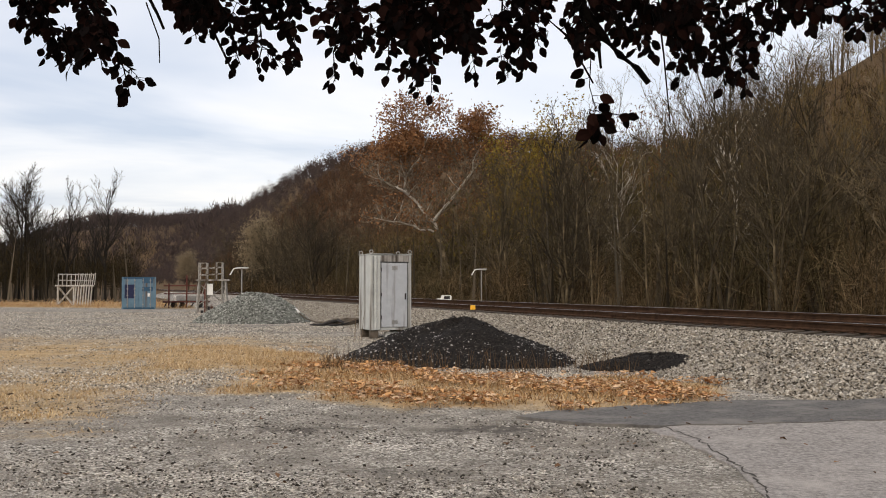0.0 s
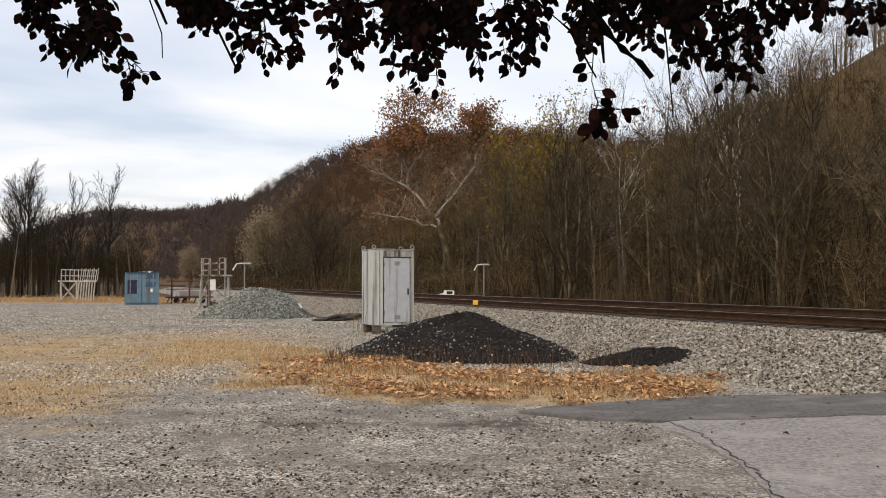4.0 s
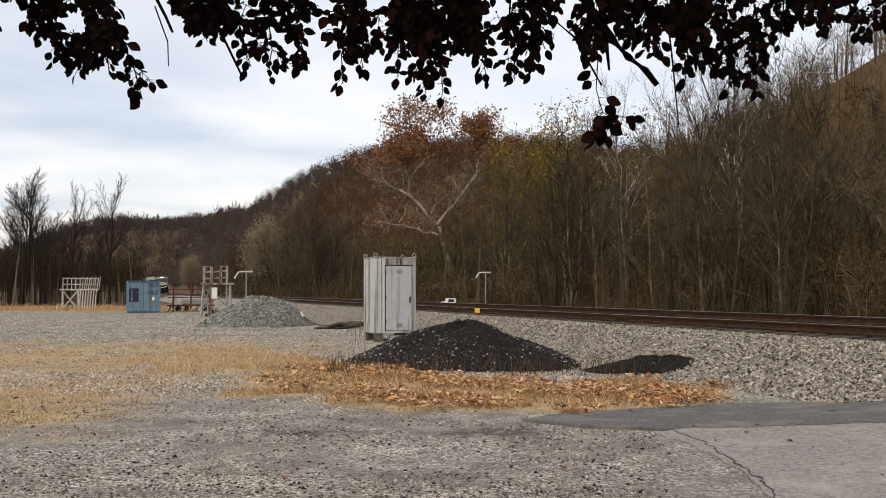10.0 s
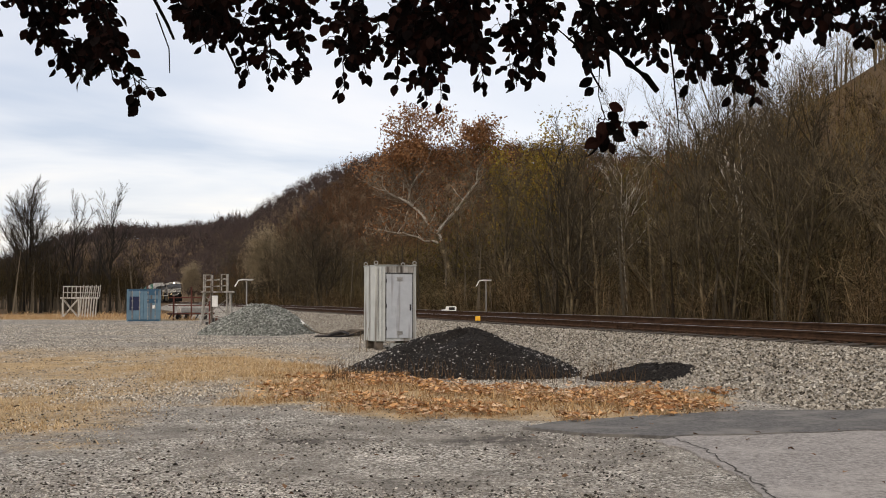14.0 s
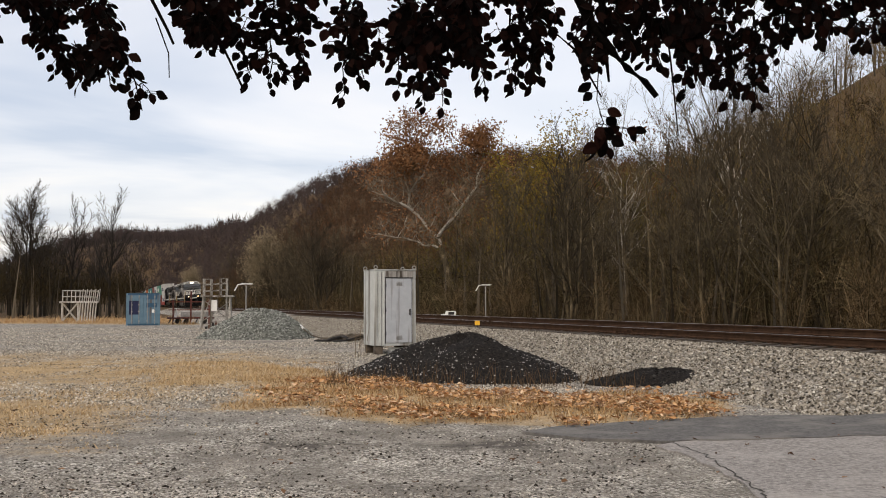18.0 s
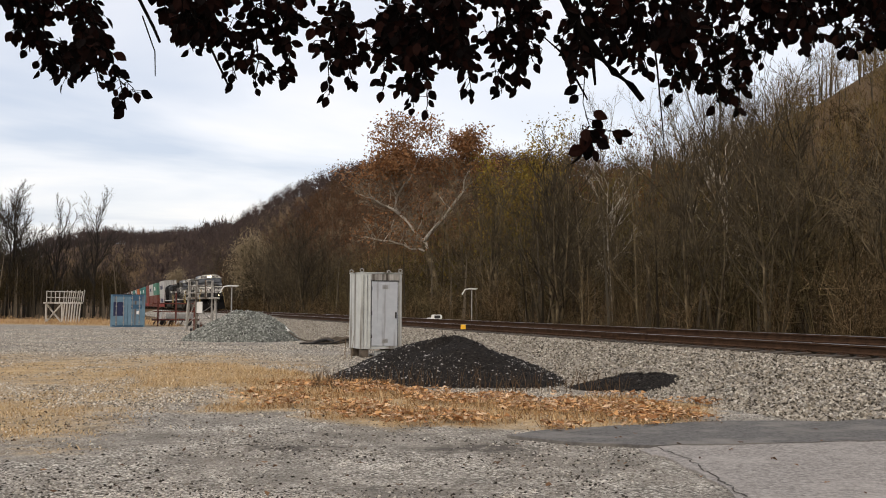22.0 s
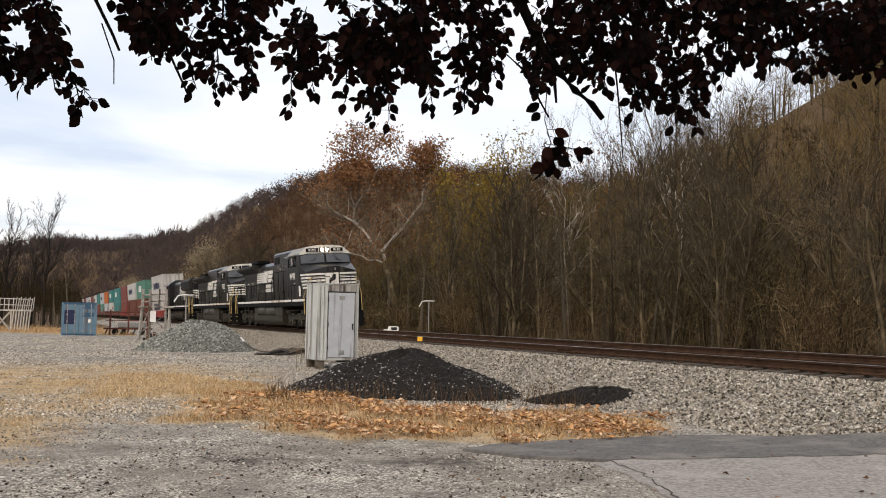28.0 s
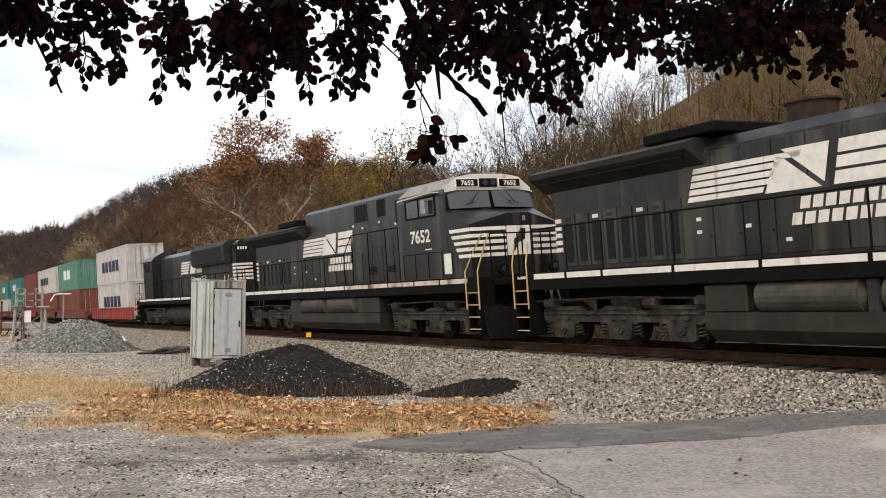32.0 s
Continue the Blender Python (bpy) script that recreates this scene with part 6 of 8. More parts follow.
def steps(parent, x0, x1, y, material):
    """A recessed corner stairway of four treads, with its white edges."""
    sy = 1 if y > 0 else -1
    bm = B()
    box(bm, x0 - 0.02, x0 + 0.01, y - sy * 0.5, y, 0.30, 1.62)
    box(bm, x1 - 0.01, x1 + 0.02, y - sy * 0.5, y, 0.30, 1.62)
    st = part("stairwell", bm, M_BLACK_DULL, parent)
    for z in (0.36, 0.68, 1.0, 1.32):
        bm = B(); box(bm, x0, x1, y - sy * 0.36, y - sy * 0.012, z, z + 0.03)
        part("tread", bm, M_BLACK_DULL, st)
        bm = B(); box(bm, x0, x1, y - sy * 0.010, y + sy * 0.006, z + 0.005, z + 0.03)
        part("tread_edge", bm, M_HANDRAIL, st, "pale yellow tread edge")


def wide_cab_locomotive(number, variant, label):
    """Six-axle road locomotive with a wide nose, 22.3 m over couplers. x points ahead, the front coupler at 0."""
    L = thing("locomotive", on_track(0), label, "locomotive", "locomotives of the train")
    # deck and side sills
    bm = B(); box(bm, -21.15, -1.15, -1.49, 1.49, 1.34, 1.76, 0.02)
    box(bm, -20.5, -1.8, -0.75, 0.75, 1.05, 1.4)
    part("underframe", bm, M_BLACK_DULL, L)
    edges = [-20.9, -19.6, -18.3, -16.1, -13.9, -11.7, -9.9, -7.9, -6.5, -4.75, -3.2, -1.62]
    for sy in (-1, 1):
        for a, b in zip(edges[:-1], edges[1:]):
            if variant == 0 and a in (-4.75,):
                a += 0.25
            bm = B(); box(bm, a + 0.05, b - 0.05, sy * 1.49, sy * 1.502, 1.60, 1.725)
            worn = a in (-9.9, -7.9) or (variant == 1 and a > -10)
            part("sill_stripe", bm, M_WORN if worn else M_TRIM, L, "rust-stained white sill stripe" if worn else "white sill stripe")
    # nose, with its wedge-shaped top
    bm = B()
    v = [bm.verts.new(p) for p in [(-1.5, -1.42, 1.76), (-1.28, -0.34, 1.76), (-1.28, 0.34, 1.76), (-1.5, 1.42, 1.76), (-2.75, 1.5, 1.76), (-2.75, -1.5, 1.76),
                                   (-1.5, -1.42, 3.16), (-1.28, -0.34, 3.42), (-1.28, 0.34, 3.42), (-1.5, 1.42, 3.16), (-2.75, 1.5, 3.66), (-2.75, -1.5, 3.66)]]
    for f in ([0, 1, 7, 6], [1, 2, 8, 7], [2, 3, 9, 8], [3, 4, 10, 9], [4, 5, 11, 10], [5, 0, 6, 11], [6, 7, 8, 9, 10, 11]):
        bm.faces.new([v[i] for i in f])
    bmesh.ops.triangulate(bm, faces=[f for f in bm.faces if len(f.verts) > 4])
    bmesh.ops.recalc_face_normals(bm, faces=bm.faces)
    nose = part("nose", bm, M_BLACK, L)
    # five white nose bands: along the near and far flanks and over the front
    for i in range(5):
        z1 = 3.07 - 0.175 * i
        z0 = z1 - 0.095
        xa = -2.50 + 0.10 * i
        for sy in (-1, 1):
            w = lambda x: sy * (1.5 - 0.08 * (x + 2.75) / 1.25 + 0.006)
            g = lambda y: -1.5 + 0.22 * (1.42 - y) / 1.08 + 0.008
            for quad in (((xa, w(xa), z1), (xa + 0.055, w(xa), z0), (-1.495, w(-1.495), z0), (-1.495, w(-1.495), z1)),
                         ((g(1.42), sy * 1.42, z1), (g(1.42), sy * 1.42, z0), (g(0.42), sy * 0.42, z0), (g(0.42), sy * 0.42, z1))):
                bm = B()
                bm.faces.new([bm.verts.new(p) for p in quad])
                ext = bmesh.ops.extrude_face_region(bm, geom=list(bm.faces))
                for e in ext["geom"]:
                    if isinstance(e, bmesh.types.BMVert):
                        e.co.x -= 0.012
                        e.co.y *= 0.992
                bmesh.ops.recalc_face_normals(bm, faces=bm.faces)
                part("nose_band", bm, M_TRIM, nose, "white nose band")
    bm = B(); box(bm, -1.278, -1.262, -0.40, 0.34, 2.28, 3.07)
    part("emblem_panel", bm, M_TRIM, nose, "white emblem panel")
    bm = B()
    v = [bm.verts.new((-1.250, y, z)) for y, z in ((-0.20, 2.36), (-0.06, 2.60), (0.16, 2.70), (0.20, 2.98), (0.04, 3.00), (-0.04, 2.84), (-0.20, 2.68))]
    bm.faces.new(v)
    ext = bmesh.ops.extrude_face_region(bm, geom=list(bm.faces))
    for e in ext["geom"]:
        if isinstance(e, bmesh.types.BMVert):
            e.co.x -= 0.012
    bmesh.ops.recalc_face_normals(bm, faces=bm.faces)
    part("emblem", bm, M_BLACK, nose, "dark plain emblem")
    bm = B(); box(bm, -1.262, -1.235, 0.12, 0.20, 3.2, 3.34)
    part("nose_lock", bm, M_STEEL, nose)
    # cab
    prof = [(-1.5, 1.76), (-1.5, 4.05), (-1.42, 4.25), (-1.02, 4.58), (-0.5, 4.67), (0.5, 4.67), (1.02, 4.58), (1.42, 4.25), (1.5, 4.05), (1.5, 1.76)]
    bm = B()
    xa, xb = -5.55, -2.72
    va = [bm.verts.new((xa, y, z)) for y, z in prof]
    vb = [bm.verts.new((xb + (0.20 if z < 3.9 else 0.0), y, z)) for y, z in prof]
    bm.faces.new(va); bm.faces.new(vb[::-1])
    for i in range(len(prof)):
        j = (i + 1) % len(prof)
        f = bm.faces.new((va[i], vb[i], vb[j], va[j]))
        f.material_index = 1 if 2 <= i <= 6 else 0
    bmesh.ops.recalc_face_normals(bm, faces=bm.faces)
    cab = part("cab", bm, [M_BLACK, M_CAB_ROOF], L)
    # cream front above and beside the windscreen
    bm = B()
    y = [-1.43, -1.03, -0.5, 0.5, 1.03, 1.43]
    zt = [4.25, 4.57, 4.655, 4.655, 4.57, 4.25]
    lo = [bm.verts.new((-2.69, a, 4.14 if abs(a) > 1.2 else 4.20)) for a in y]
    hi = [bm.verts.new((-2.69, a, b)) for a, b in zip(y, zt)]
    for i in range(5):
        bm.faces.new((lo[i], lo[i + 1], hi[i + 1], hi[i]))
    ext = bmesh.ops.extrude_face_region(bm, geom=list(bm.faces))
    for e in ext["geom"]:
        if isinstance(e, bmesh.types.BMVert):
            e.co.x -= 0.04
    bmesh.ops.recalc_face_normals(bm, faces=bm.faces)
    brow = part("cab_brow", bm, M_CREAM, cab, "cream panel above the windscreen")
    for sy in (-1, 1):
        # windscreen halves, the outer ones lower
        bm = B()
        vs = [bm.verts.new(p) for p in ((-2.535, sy * 0.06, 3.70), (-2.535, sy * 1.40, 3.66), (-2.665, sy * 1.38, 4.06), (-2.665, sy * 1.1, 4.15), (-2.665, sy * 0.06, 4.17))]
        bm.faces.new(vs if sy > 0 else vs[::-1])
        ext = bmesh.ops.extrude_face_region(bm, geom=list(bm.faces))
        for e in ext["geom"]:
            if isinstance(e, bmesh.types.BMVert):
                e.co.x += 0.03
        bmesh.ops.recalc_face_normals(bm, faces=bm.faces)
        part("windscreen", bm, M_GLASS, cab, "dark windscreen pane")
        bm = B()
        rod(bm, (-2.48, sy * 0.45, 4.14), (-2.47, sy * 0.72, 3.82), 0.012); rod(bm, (-2.47, sy * 0.55, 3.86), (-2.46, sy * 0.9, 3.78), 0.01)
        part("wiper", bm, M_BLACK_DULL, cab)
        # side windows with a cream sunshade above
        for a, b in ((-4.92, -4.18), (-4.12, -3.22)):
            bm = B(); box(bm, a, b, sy * 1.498, sy * 1.512, 3.58, 4.08, 0.004)
            part("side_window", bm, M_GLASS, cab)
        bm = B()
        box(bm, -4.98, -3.16, sy * 1.5, sy * 1.53, 3.53, 3.57); box(bm, -4.98, -4.94, sy * 1.5, sy * 1.53, 3.57, 4.1); box(bm, -3.20, -3.16, sy * 1.5, sy * 1.53, 3.57, 4.1); box(bm, -4.18, -4.12, sy * 1.5, sy * 1.525, 3.57, 4.1)
        part("window_frame", bm, M_BLACK_DULL, cab)
        bm = B()
        prism(bm, [(-5.1, 4.10), (-3.0, 4.16), (-3.0, 4.19), (-5.1, 4.13)], sy * 1.44, sy * 1.72)
        part("sunshade", bm, M_CREAM, cab, "cream sunshade over the side windows")
        bm = B(); box(bm, -3.75, -3.50, sy * 1.62, sy * 1.66, 3.62, 4.02, 0.01); rod(bm, (-3.6, sy * 1.5, 3.98), (-3.6, sy * 1.64, 3.98), 0.012)
        part("mirror", bm, M_STEEL, cab)
        # number board beside the headlamp
        bm = B(); box(bm, -2.7, -2.64, sy * 0.36 if sy > 0 else -1.06, 1.06 if sy > 0 else -0.36, 4.29, 4.50, 0.006)
        nb = part("number_board", bm, M_BLACK_DULL, brow, "black number board with white figures")
        bm = B(); box(bm, -2.69, -2.646, 0.335 if sy > 0 else -1.085, 1.085 if sy > 0 else -0.335, 4.265, 4.525, 0.006)
        part("board_frame", bm, M_TRIM, brow, "white frame of the number board")
        text_part(number, 0.19, Matrix.Translation((-2.632, sy * 0.71, 4.385)) @ pose(0, 0, 0, 90, 0, 90) @ Matrix.Diagonal((1.12, 1, 1, 1)), M_TRIM, nb)
        # road number on the cab side
        text_part(number, 0.50, Matrix.Translation((-4.15, sy * 1.508, 2.99)) @ (pose(0, 0, 0, 90, 0, 0) if sy < 0 else pose(0, 0, 0, 90, 0, 180)) @ Matrix.Diagonal((1.22, 1, 1, 1)), M_TRIM, cab)
        bm = B(); box(bm, -4.5 + 0.6, -4.5 + 1.0, sy * 1.505, sy * 1.509, 2.60, 2.64)
        part("stencil", bm, M_TRIM, cab)
        bm = B(); box(bm, -2.82, -2.42, sy * 1.505, sy * 1.515, 1.88, 2.44, 0.004)
        part("placard", bm, M_TRIM, cab, "white placard")
        bm = B()
        for x in (-5.3, -4.55, -3.75, -2.95):
            box(bm, x, x + 0.02, sy * 1.5, sy * 1.512, 1.8, 2.5)
        box(bm, -5.3, -2.95, sy * 1.5, sy * 1.512, 2.5, 2.52)
        part("locker_door", bm, M_BLACK_DULL, cab)
    bm = B(); box(bm, -2.70, -2.645, -0.29, 0.29, 4.28, 4.52, 0.008)
    part("lamp_housing", bm, M_BLACK_DULL, brow, "dark headlamp housing")
    bm = B()
    for dy in (-0.13, 0.13):
        bmesh.ops.create_cone(bm, cap_ends=True, segments=14, radius1=0.09, radius2=0.085, depth=0.05, matrix=pose(-2.63, dy, 4.40, 0, 90))
    if variant == 0:
        part("headlamp", bm, M_LAMP, brow, "lit twin headlamp")
    else:
        part("headlamp", bm, M_GLASS, brow, "unlit twin headlamp")
    # hood: engine part, taller auxiliary cab, radiator part with its wings
    hood_end, step_x = -20.5, (-10.75 if variant == 0 else -14.3)
    bm = B()
    prism_y(bm, [(-1.0, 1.76), (-1.0, 3.92), (-0.82, 4.12), (0.82, 4.12), (1.0, 3.92), (1.0, 1.76)], hood_end, -5.5)
    hood = part("engine_hood", bm, M_BLACK_DUSTY, L)
    bm = B()
    prism_y(bm, [(-1.02, 3.0), (-1.02, 4.50), (-0.9, 4.62), (0.9, 4.62), (1.02, 4.50), (1.02, 3.0)], step_x, -5.55)
    part("equipment_housing", bm, M_BLACK_DUSTY, hood)
    if variant == 0:
        panels = [(-10.6, -9.15, 3.93, 4.36), (-7.1, -6.22, 3.78, 4.34), (-6.12, -5.62, 3.8, 4.34)]
    else:
        panels = [(-9.75, -8.7, 3.85, 4.42), (-7.95, -7.3, 3.9, 4.45), (-6.6, -6.1, 3.6, 4.3)]
    for sy in (-1, 1):
        for a, b, c, d in panels:
            bm = B(); box(bm, a, b, sy * 1.02, sy * 1.03, c, d)
            for k in range(1, 5):
                box(bm, a + (b - a) * k / 5 - 0.012, a + (b - a) * k / 5 + 0.012, sy * 1.03, sy * 1.045, c, d)
            part("air_grille", bm, M_GRILLE, hood)
        # hood doors: raised panels with thin gaps, latches and little white notices
        xs = [-16.2, -15.4, -14.65, -13.9, -13.15, -12.4, -11.65, -10.9, -10.1, -9.3, -8.5, -7.7, -6.9, -6.1]
        for a, b in zip(xs[:-1], xs[1:]):
            bm = B(); box(bm, a + 0.02, b - 0.02, sy * 1.0, sy * 1.022, 1.82, 2.82 if a < -9.5 else 3.4, 0.006)
            rod(bm, (b - 0.09, sy * 1.02, 2.25), (b - 0.09, sy * 1.045, 2.25), 0.025, sides=6)
            part("hood_door", bm, M_BLACK if int(-a * 1.3) % 4 == 0 else M_BLACK_DUSTY, hood)
            if a < -10.5:
                bm = B(); box(bm, a + 0.02, b - 0.02, sy * 1.0, sy * 1.016, 2.86, 3.86, 0.006)
                part("hood_door", bm, M_BLACK_DUSTY if int(-a * 1.7) % 3 == 0 else M_BLACK, hood)
            if a in (-9.3, -8.5):
                bm = B(); prism(bm, [(a + 0.12, 3.62), (b - 0.10, 3.60), (b - 0.22, 3.86), (a + 0.40, 3.98)], sy * 1.021, sy * 1.026)
                part("dust_mark", bm, M_DUST_PALE, hood, "pale dust mark left by an air outlet")
        for x, z in ((-15.85, 2.55), (-15.85, 2.30), (-14.6, 2.33), (-13.7, 2.02), (-9.95, 3.72), (-9.2, 3.6), (-7.9, 3.7), (-6.7, 3.55)):
            bm = B(); box(bm, x, x + 0.13, sy * 1.024, sy * 1.03, z, z + 0.07)
            part("notice", bm, M_TRIM, hood, "small white notice")
        for x, z in ((-10.3, 3.55), (-9.6, 3.62), (-6.55, 3.72), (-5.85, 4.08), (-6.0, 2.12)):
            bm = B(); box(bm, x, x + 0.085, sy * 1.024, sy * 1.032, z, z + 0.045)
            part("warning_label", bm, M_SAFETY_RED, hood, "small red warning label")
        for a in (-8.71, -7.33):
            bm = B()
            for k in range(5):
                box(bm, a, a + 0.5, sy * 1.02, sy * 1.045, 2.08 + 0.045 * k, 2.105 + 0.045 * k)
            part("louvre", bm, M_BLACK_DULL, hood)
        # tall narrow louvred doors of the rear part
        n = 8
        for k in range(n):
            a = -20.2 + 0.5 * k
            bm = B(); box(bm, a, a + 0.44, sy * 1.0, sy * 1.02, 1.85, 3.05, 0.006)
            lv = part("radiator_door", bm, M_DOOR_GREY, hood, "grey-dusted louvred door")
            bm = B(); box(bm, a + 0.09, a + 0.34, sy * 1.02, sy * 1.03, 1.95, 2.85)
            part("air_grille", bm, M_GRILLE, lv)
            bm = B(); box(bm, a + 0.12, a + 0.32, sy * 1.02, sy * 1.032, 2.9, 2.98)
            if k % 3 != 1:
                part("notice", bm, M_TRIM if k % 3 == 2 else M_DUST, lv)
            else:
                bm.free()
        # speed flag and two leaning initials, kept as plain shapes
        ox = 0.0 if variant == 0 else 1.25
        sc = 1.0 if variant == 0 else 0.88
        if sy > 0:
            continue
        for k in range(5):
            z0 = 2.93 + 0.135 * k
            mark("flag_bar", hood, -16.05 + ox + 0.045 * k, -14.15 + ox + 0.13 * k * sc + (0.35 if k == 4 else 0), z0, z0 + 0.10, 0.05, -1.036)
        emblem(hood, -13.95 + ox, 2.90, 1.28, 0.74, -1.036)
        emblem(hood, -12.62 + ox, 2.90, 1.42, 0.74, -1.036, True)
        for x0, x1, z in ((-13.35, -11.5, 2.56), (-13.55, -11.35, 2.29)):
            n = 7 if z > 2.4 else 8
            w = (x1 - x0) / n
            for k in range(n):
                mark("lettering_bar", hood, x0 + ox + k * w, x0 + ox + k * w + w * 0.76, z, z + 0.21, 0.045, -1.036)
    # radiator wings
    bm = B()
    prism_y(bm, [(-1.0, 3.62), (-1.46, 3.94), (-1.48, 4.06), (-1.2, 4.16), (1.2, 4.16), (1.48, 4.06), (1.46, 3.94), (1.0, 3.62)], -20.85, -15.55 if variant == 0 else -14.4)
    wing = part("radiator_wing", bm, M_ROOF, L, "overhanging radiator wings")
    bm = B()
    for sy in (-1, 1):
        box(bm, -20.6, -15.8, sy * 1.30 - 0.06, sy * 1.30 + 0.06, 3.80, 3.84, m=None)
    part("air_grille", bm, M_GRILLE, wing)
    bm = B(); box(bm, -17.1, -15.1, -1.15, 1.15, 4.2, 4.42, 0.03)
    part("fan_housing", bm, M_BLACK_DULL, wing)
    # stack, horn, roof clutter
    bm = B()
    bmesh.ops.create_cone(bm, cap_ends=True, segments=18, radius1=0.42, radius2=0.46, depth=0.42, matrix=pose(-13.6, -0.2, 4.30))
    bmesh.ops.create_cone(bm, cap_ends=True, segments=18, radius1=0.50, radius2=0.50, depth=0.04, matrix=pose(-13.6, -0.2, 4.50))
    part("exhaust_outlet", bm, M_SOOT, hood, "rusty brown exhaust stack")
    bm = B()
    for k in range(5):
        rod(bm, (-12.1 + 0.12 * k, -0.35 + 0.1 * k, 4.3), (-11.6 + 0.06 * k, -0.35 + 0.1 * k, 4.36 + 0.05 * (k % 2)), 0.03, 0.09)
    box(bm, -12.0, -11.6, -0.3, 0.1, 4.1, 4.28)
    part("horn", bm, M_BLACK_DULL, hood)
    bm = B()
    box(bm, -9.5, -8.6, -0.5, 0.5, 4.6, 4.72, 0.02); box(bm, -4.6, -4.2, -0.15, 0.15, 4.66, 4.76, 0.02); rod(bm, (-3.6, 0.4, 4.6), (-3.6, 0.4, 4.95), 0.012)
    part("antenna", bm, M_BLACK_DULL, cab)
    # white bands at the hood's rear corner
    for sy in (-1, 1):
        for k in range(5):
            bm = B(); box(bm, -20.5 - 0.004, -20.28, sy * 1.0, sy * 1.026, 2.2 + 0.17 * k, 2.3 + 0.17 * k)
            part("rear_band", bm, M_TRIM, hood, "white rear band")
            bm = B(); box(bm, -20.515, -20.5, sy * 0.5, sy * 1.0, 2.2 + 0.17 * k, 2.3 + 0.17 * k)
            part("rear_band", bm, M_TRIM, hood, "white rear band")
    # handrails and steps
    for sy in (-1, 1):
        xs = [-20.9, -19.6, -18.3, -16.1, -13.9, -11.7, -9.9, -9.2, -7.9, -6.6, -5.7]
        hs = [2.78, 2.78, 2.78, 2.78, 2.78, 2.78, 2.78, 3.40, 3.40, 3.40, 3.40]
        handrails(L, xs, 1.76, sy * 1.44, hs, M_BLACK_DULL)
        steps(L, -1.68, -1.12, sy * 1.5, M_BLACK_DULL)
        steps(L, -21.7, -21.15, sy * 1.5, M_BLACK_DULL)
        for x in (-1.72, -1.08):
            bm = B(); pipe(bm, [(x, sy * 1.52, 0.9), (x, sy * 1.52, 1.9), (x + (0.25 if x < -1.5 else 0.1), sy * 1.36, 2.45), (x + (0.6 if x < -1.5 else 0.3), sy * 1.3, 2.85)], 0.02)
            part("grab_rail", bm, M_HANDRAIL, L, "yellow grab rail")
        for x in (-21.72, -21.12):
            bm = B(); pipe(bm, [(x, sy * 1.52, 0.9), (x, sy * 1.52, 2.0), (x - 0.1, sy * 1.36, 2.5)], 0.02)
            part("grab_rail", bm, M_HANDRAIL, L, "yellow grab rail")
        bm = B()
        for y in (0.3, 0.85, 1.3):
            rod(bm, (-0.72, sy * y, 1.66), (-0.72, sy * y, 2.85), 0.02, sides=6)
        pipe(bm, [(-0.72, sy * 0.3, 2.85), (-0.72, sy * 1.3, 2.85)], 0.02)
        part("front_railing", bm, M_BLACK_DULL, L)
        bm = B()
        for y in (0.3, 1.3):
            rod(bm, (-21.75, sy * y, 1.66), (-21.75, sy * y, 2.78), 0.02, sides=6)
        pipe(bm, [(-21.75, sy * 0.3, 2.78), (-21.75, sy * 1.3, 2.78)], 0.02)
        part("rear_railing", bm, M_BLACK_DULL, L)
    # front platform, pilot, plough, lamps
    bm = B()
    box(bm, -1.3, -0.6, -1.0, 1.0, 1.5, 1.68, 0.02); box(bm, -1.42, -1.30, -1.42, 1.42, 0.45, 1.5, 0.02); box(bm, -0.86, -0.62, -0.7, 0.7, 1.45, 1.58)
    for y in (-1.0, -0.42, 0.42, 1.0):
        box(bm, -1.32, -0.80, y - 0.03, y + 0.03, 0.55, 1.0, 0.01)
    pil = part("pilot", bm, M_BLACK_DULL, L)
    bm = B(); box(bm, -0.60, -0.585, -0.6, 0.62, 1.56, 1.68)
    part("platform_edge", bm, M_TRIM, pil, "white platform edge")
    bm = B()
    vs = [bm.verts.new(p) for p in ((-0.86, -1.5, 0.96), (-0.58, 0, 0.92), (-0.86, 1.5, 0.96), (-0.72, -1.5, 0.13), (-0.36, 0, 0.11), (-0.72, 1.5, 0.13))]
    bm.faces.new((vs[0], vs[3], vs[4], vs[1])); bm.faces.new((vs[1], vs[4], vs[5], vs[2]))
    ext = bmesh.ops.extrude_face_region(bm, geom=list(bm.faces))
    for e in ext["geom"]:
        if isinstance(e, bmesh.types.BMVert):
            e.co.x -= 0.06
    bmesh.ops.recalc_face_normals(bm, faces=bm.faces)
    part("snow_plough", bm, M_BLACK_DULL, pil, "black steel snow plough")
    for sy in (-1, 1):
        bm = B()
        bmesh.ops.create_cone(bm, cap_ends=True, segments=16, radius1=0.16, radius2=0.15, depth=0.14, matrix=pose(-0.92, sy * 0.82, 1.92, 0, 90))
        box(bm, -1.0, -0.84, sy * 0.82 - 0.04, sy * 0.82 + 0.04, 1.66, 1.8)
        dl = part("ditch_lamp", bm, M_BLACK_DULL, pil)
        bm = B(); bmesh.ops.create_cone(bm, cap_ends=True, segments=16, radius1=0.085, radius2=0.085, depth=0.02, matrix=pose(-0.845, sy * 0.82, 1.92, 0, 90))
        part("lamp_glass", bm, M_DITCH if variant == 0 else M_GLASS, dl, "lit ditch lamp" if variant == 0 else "")
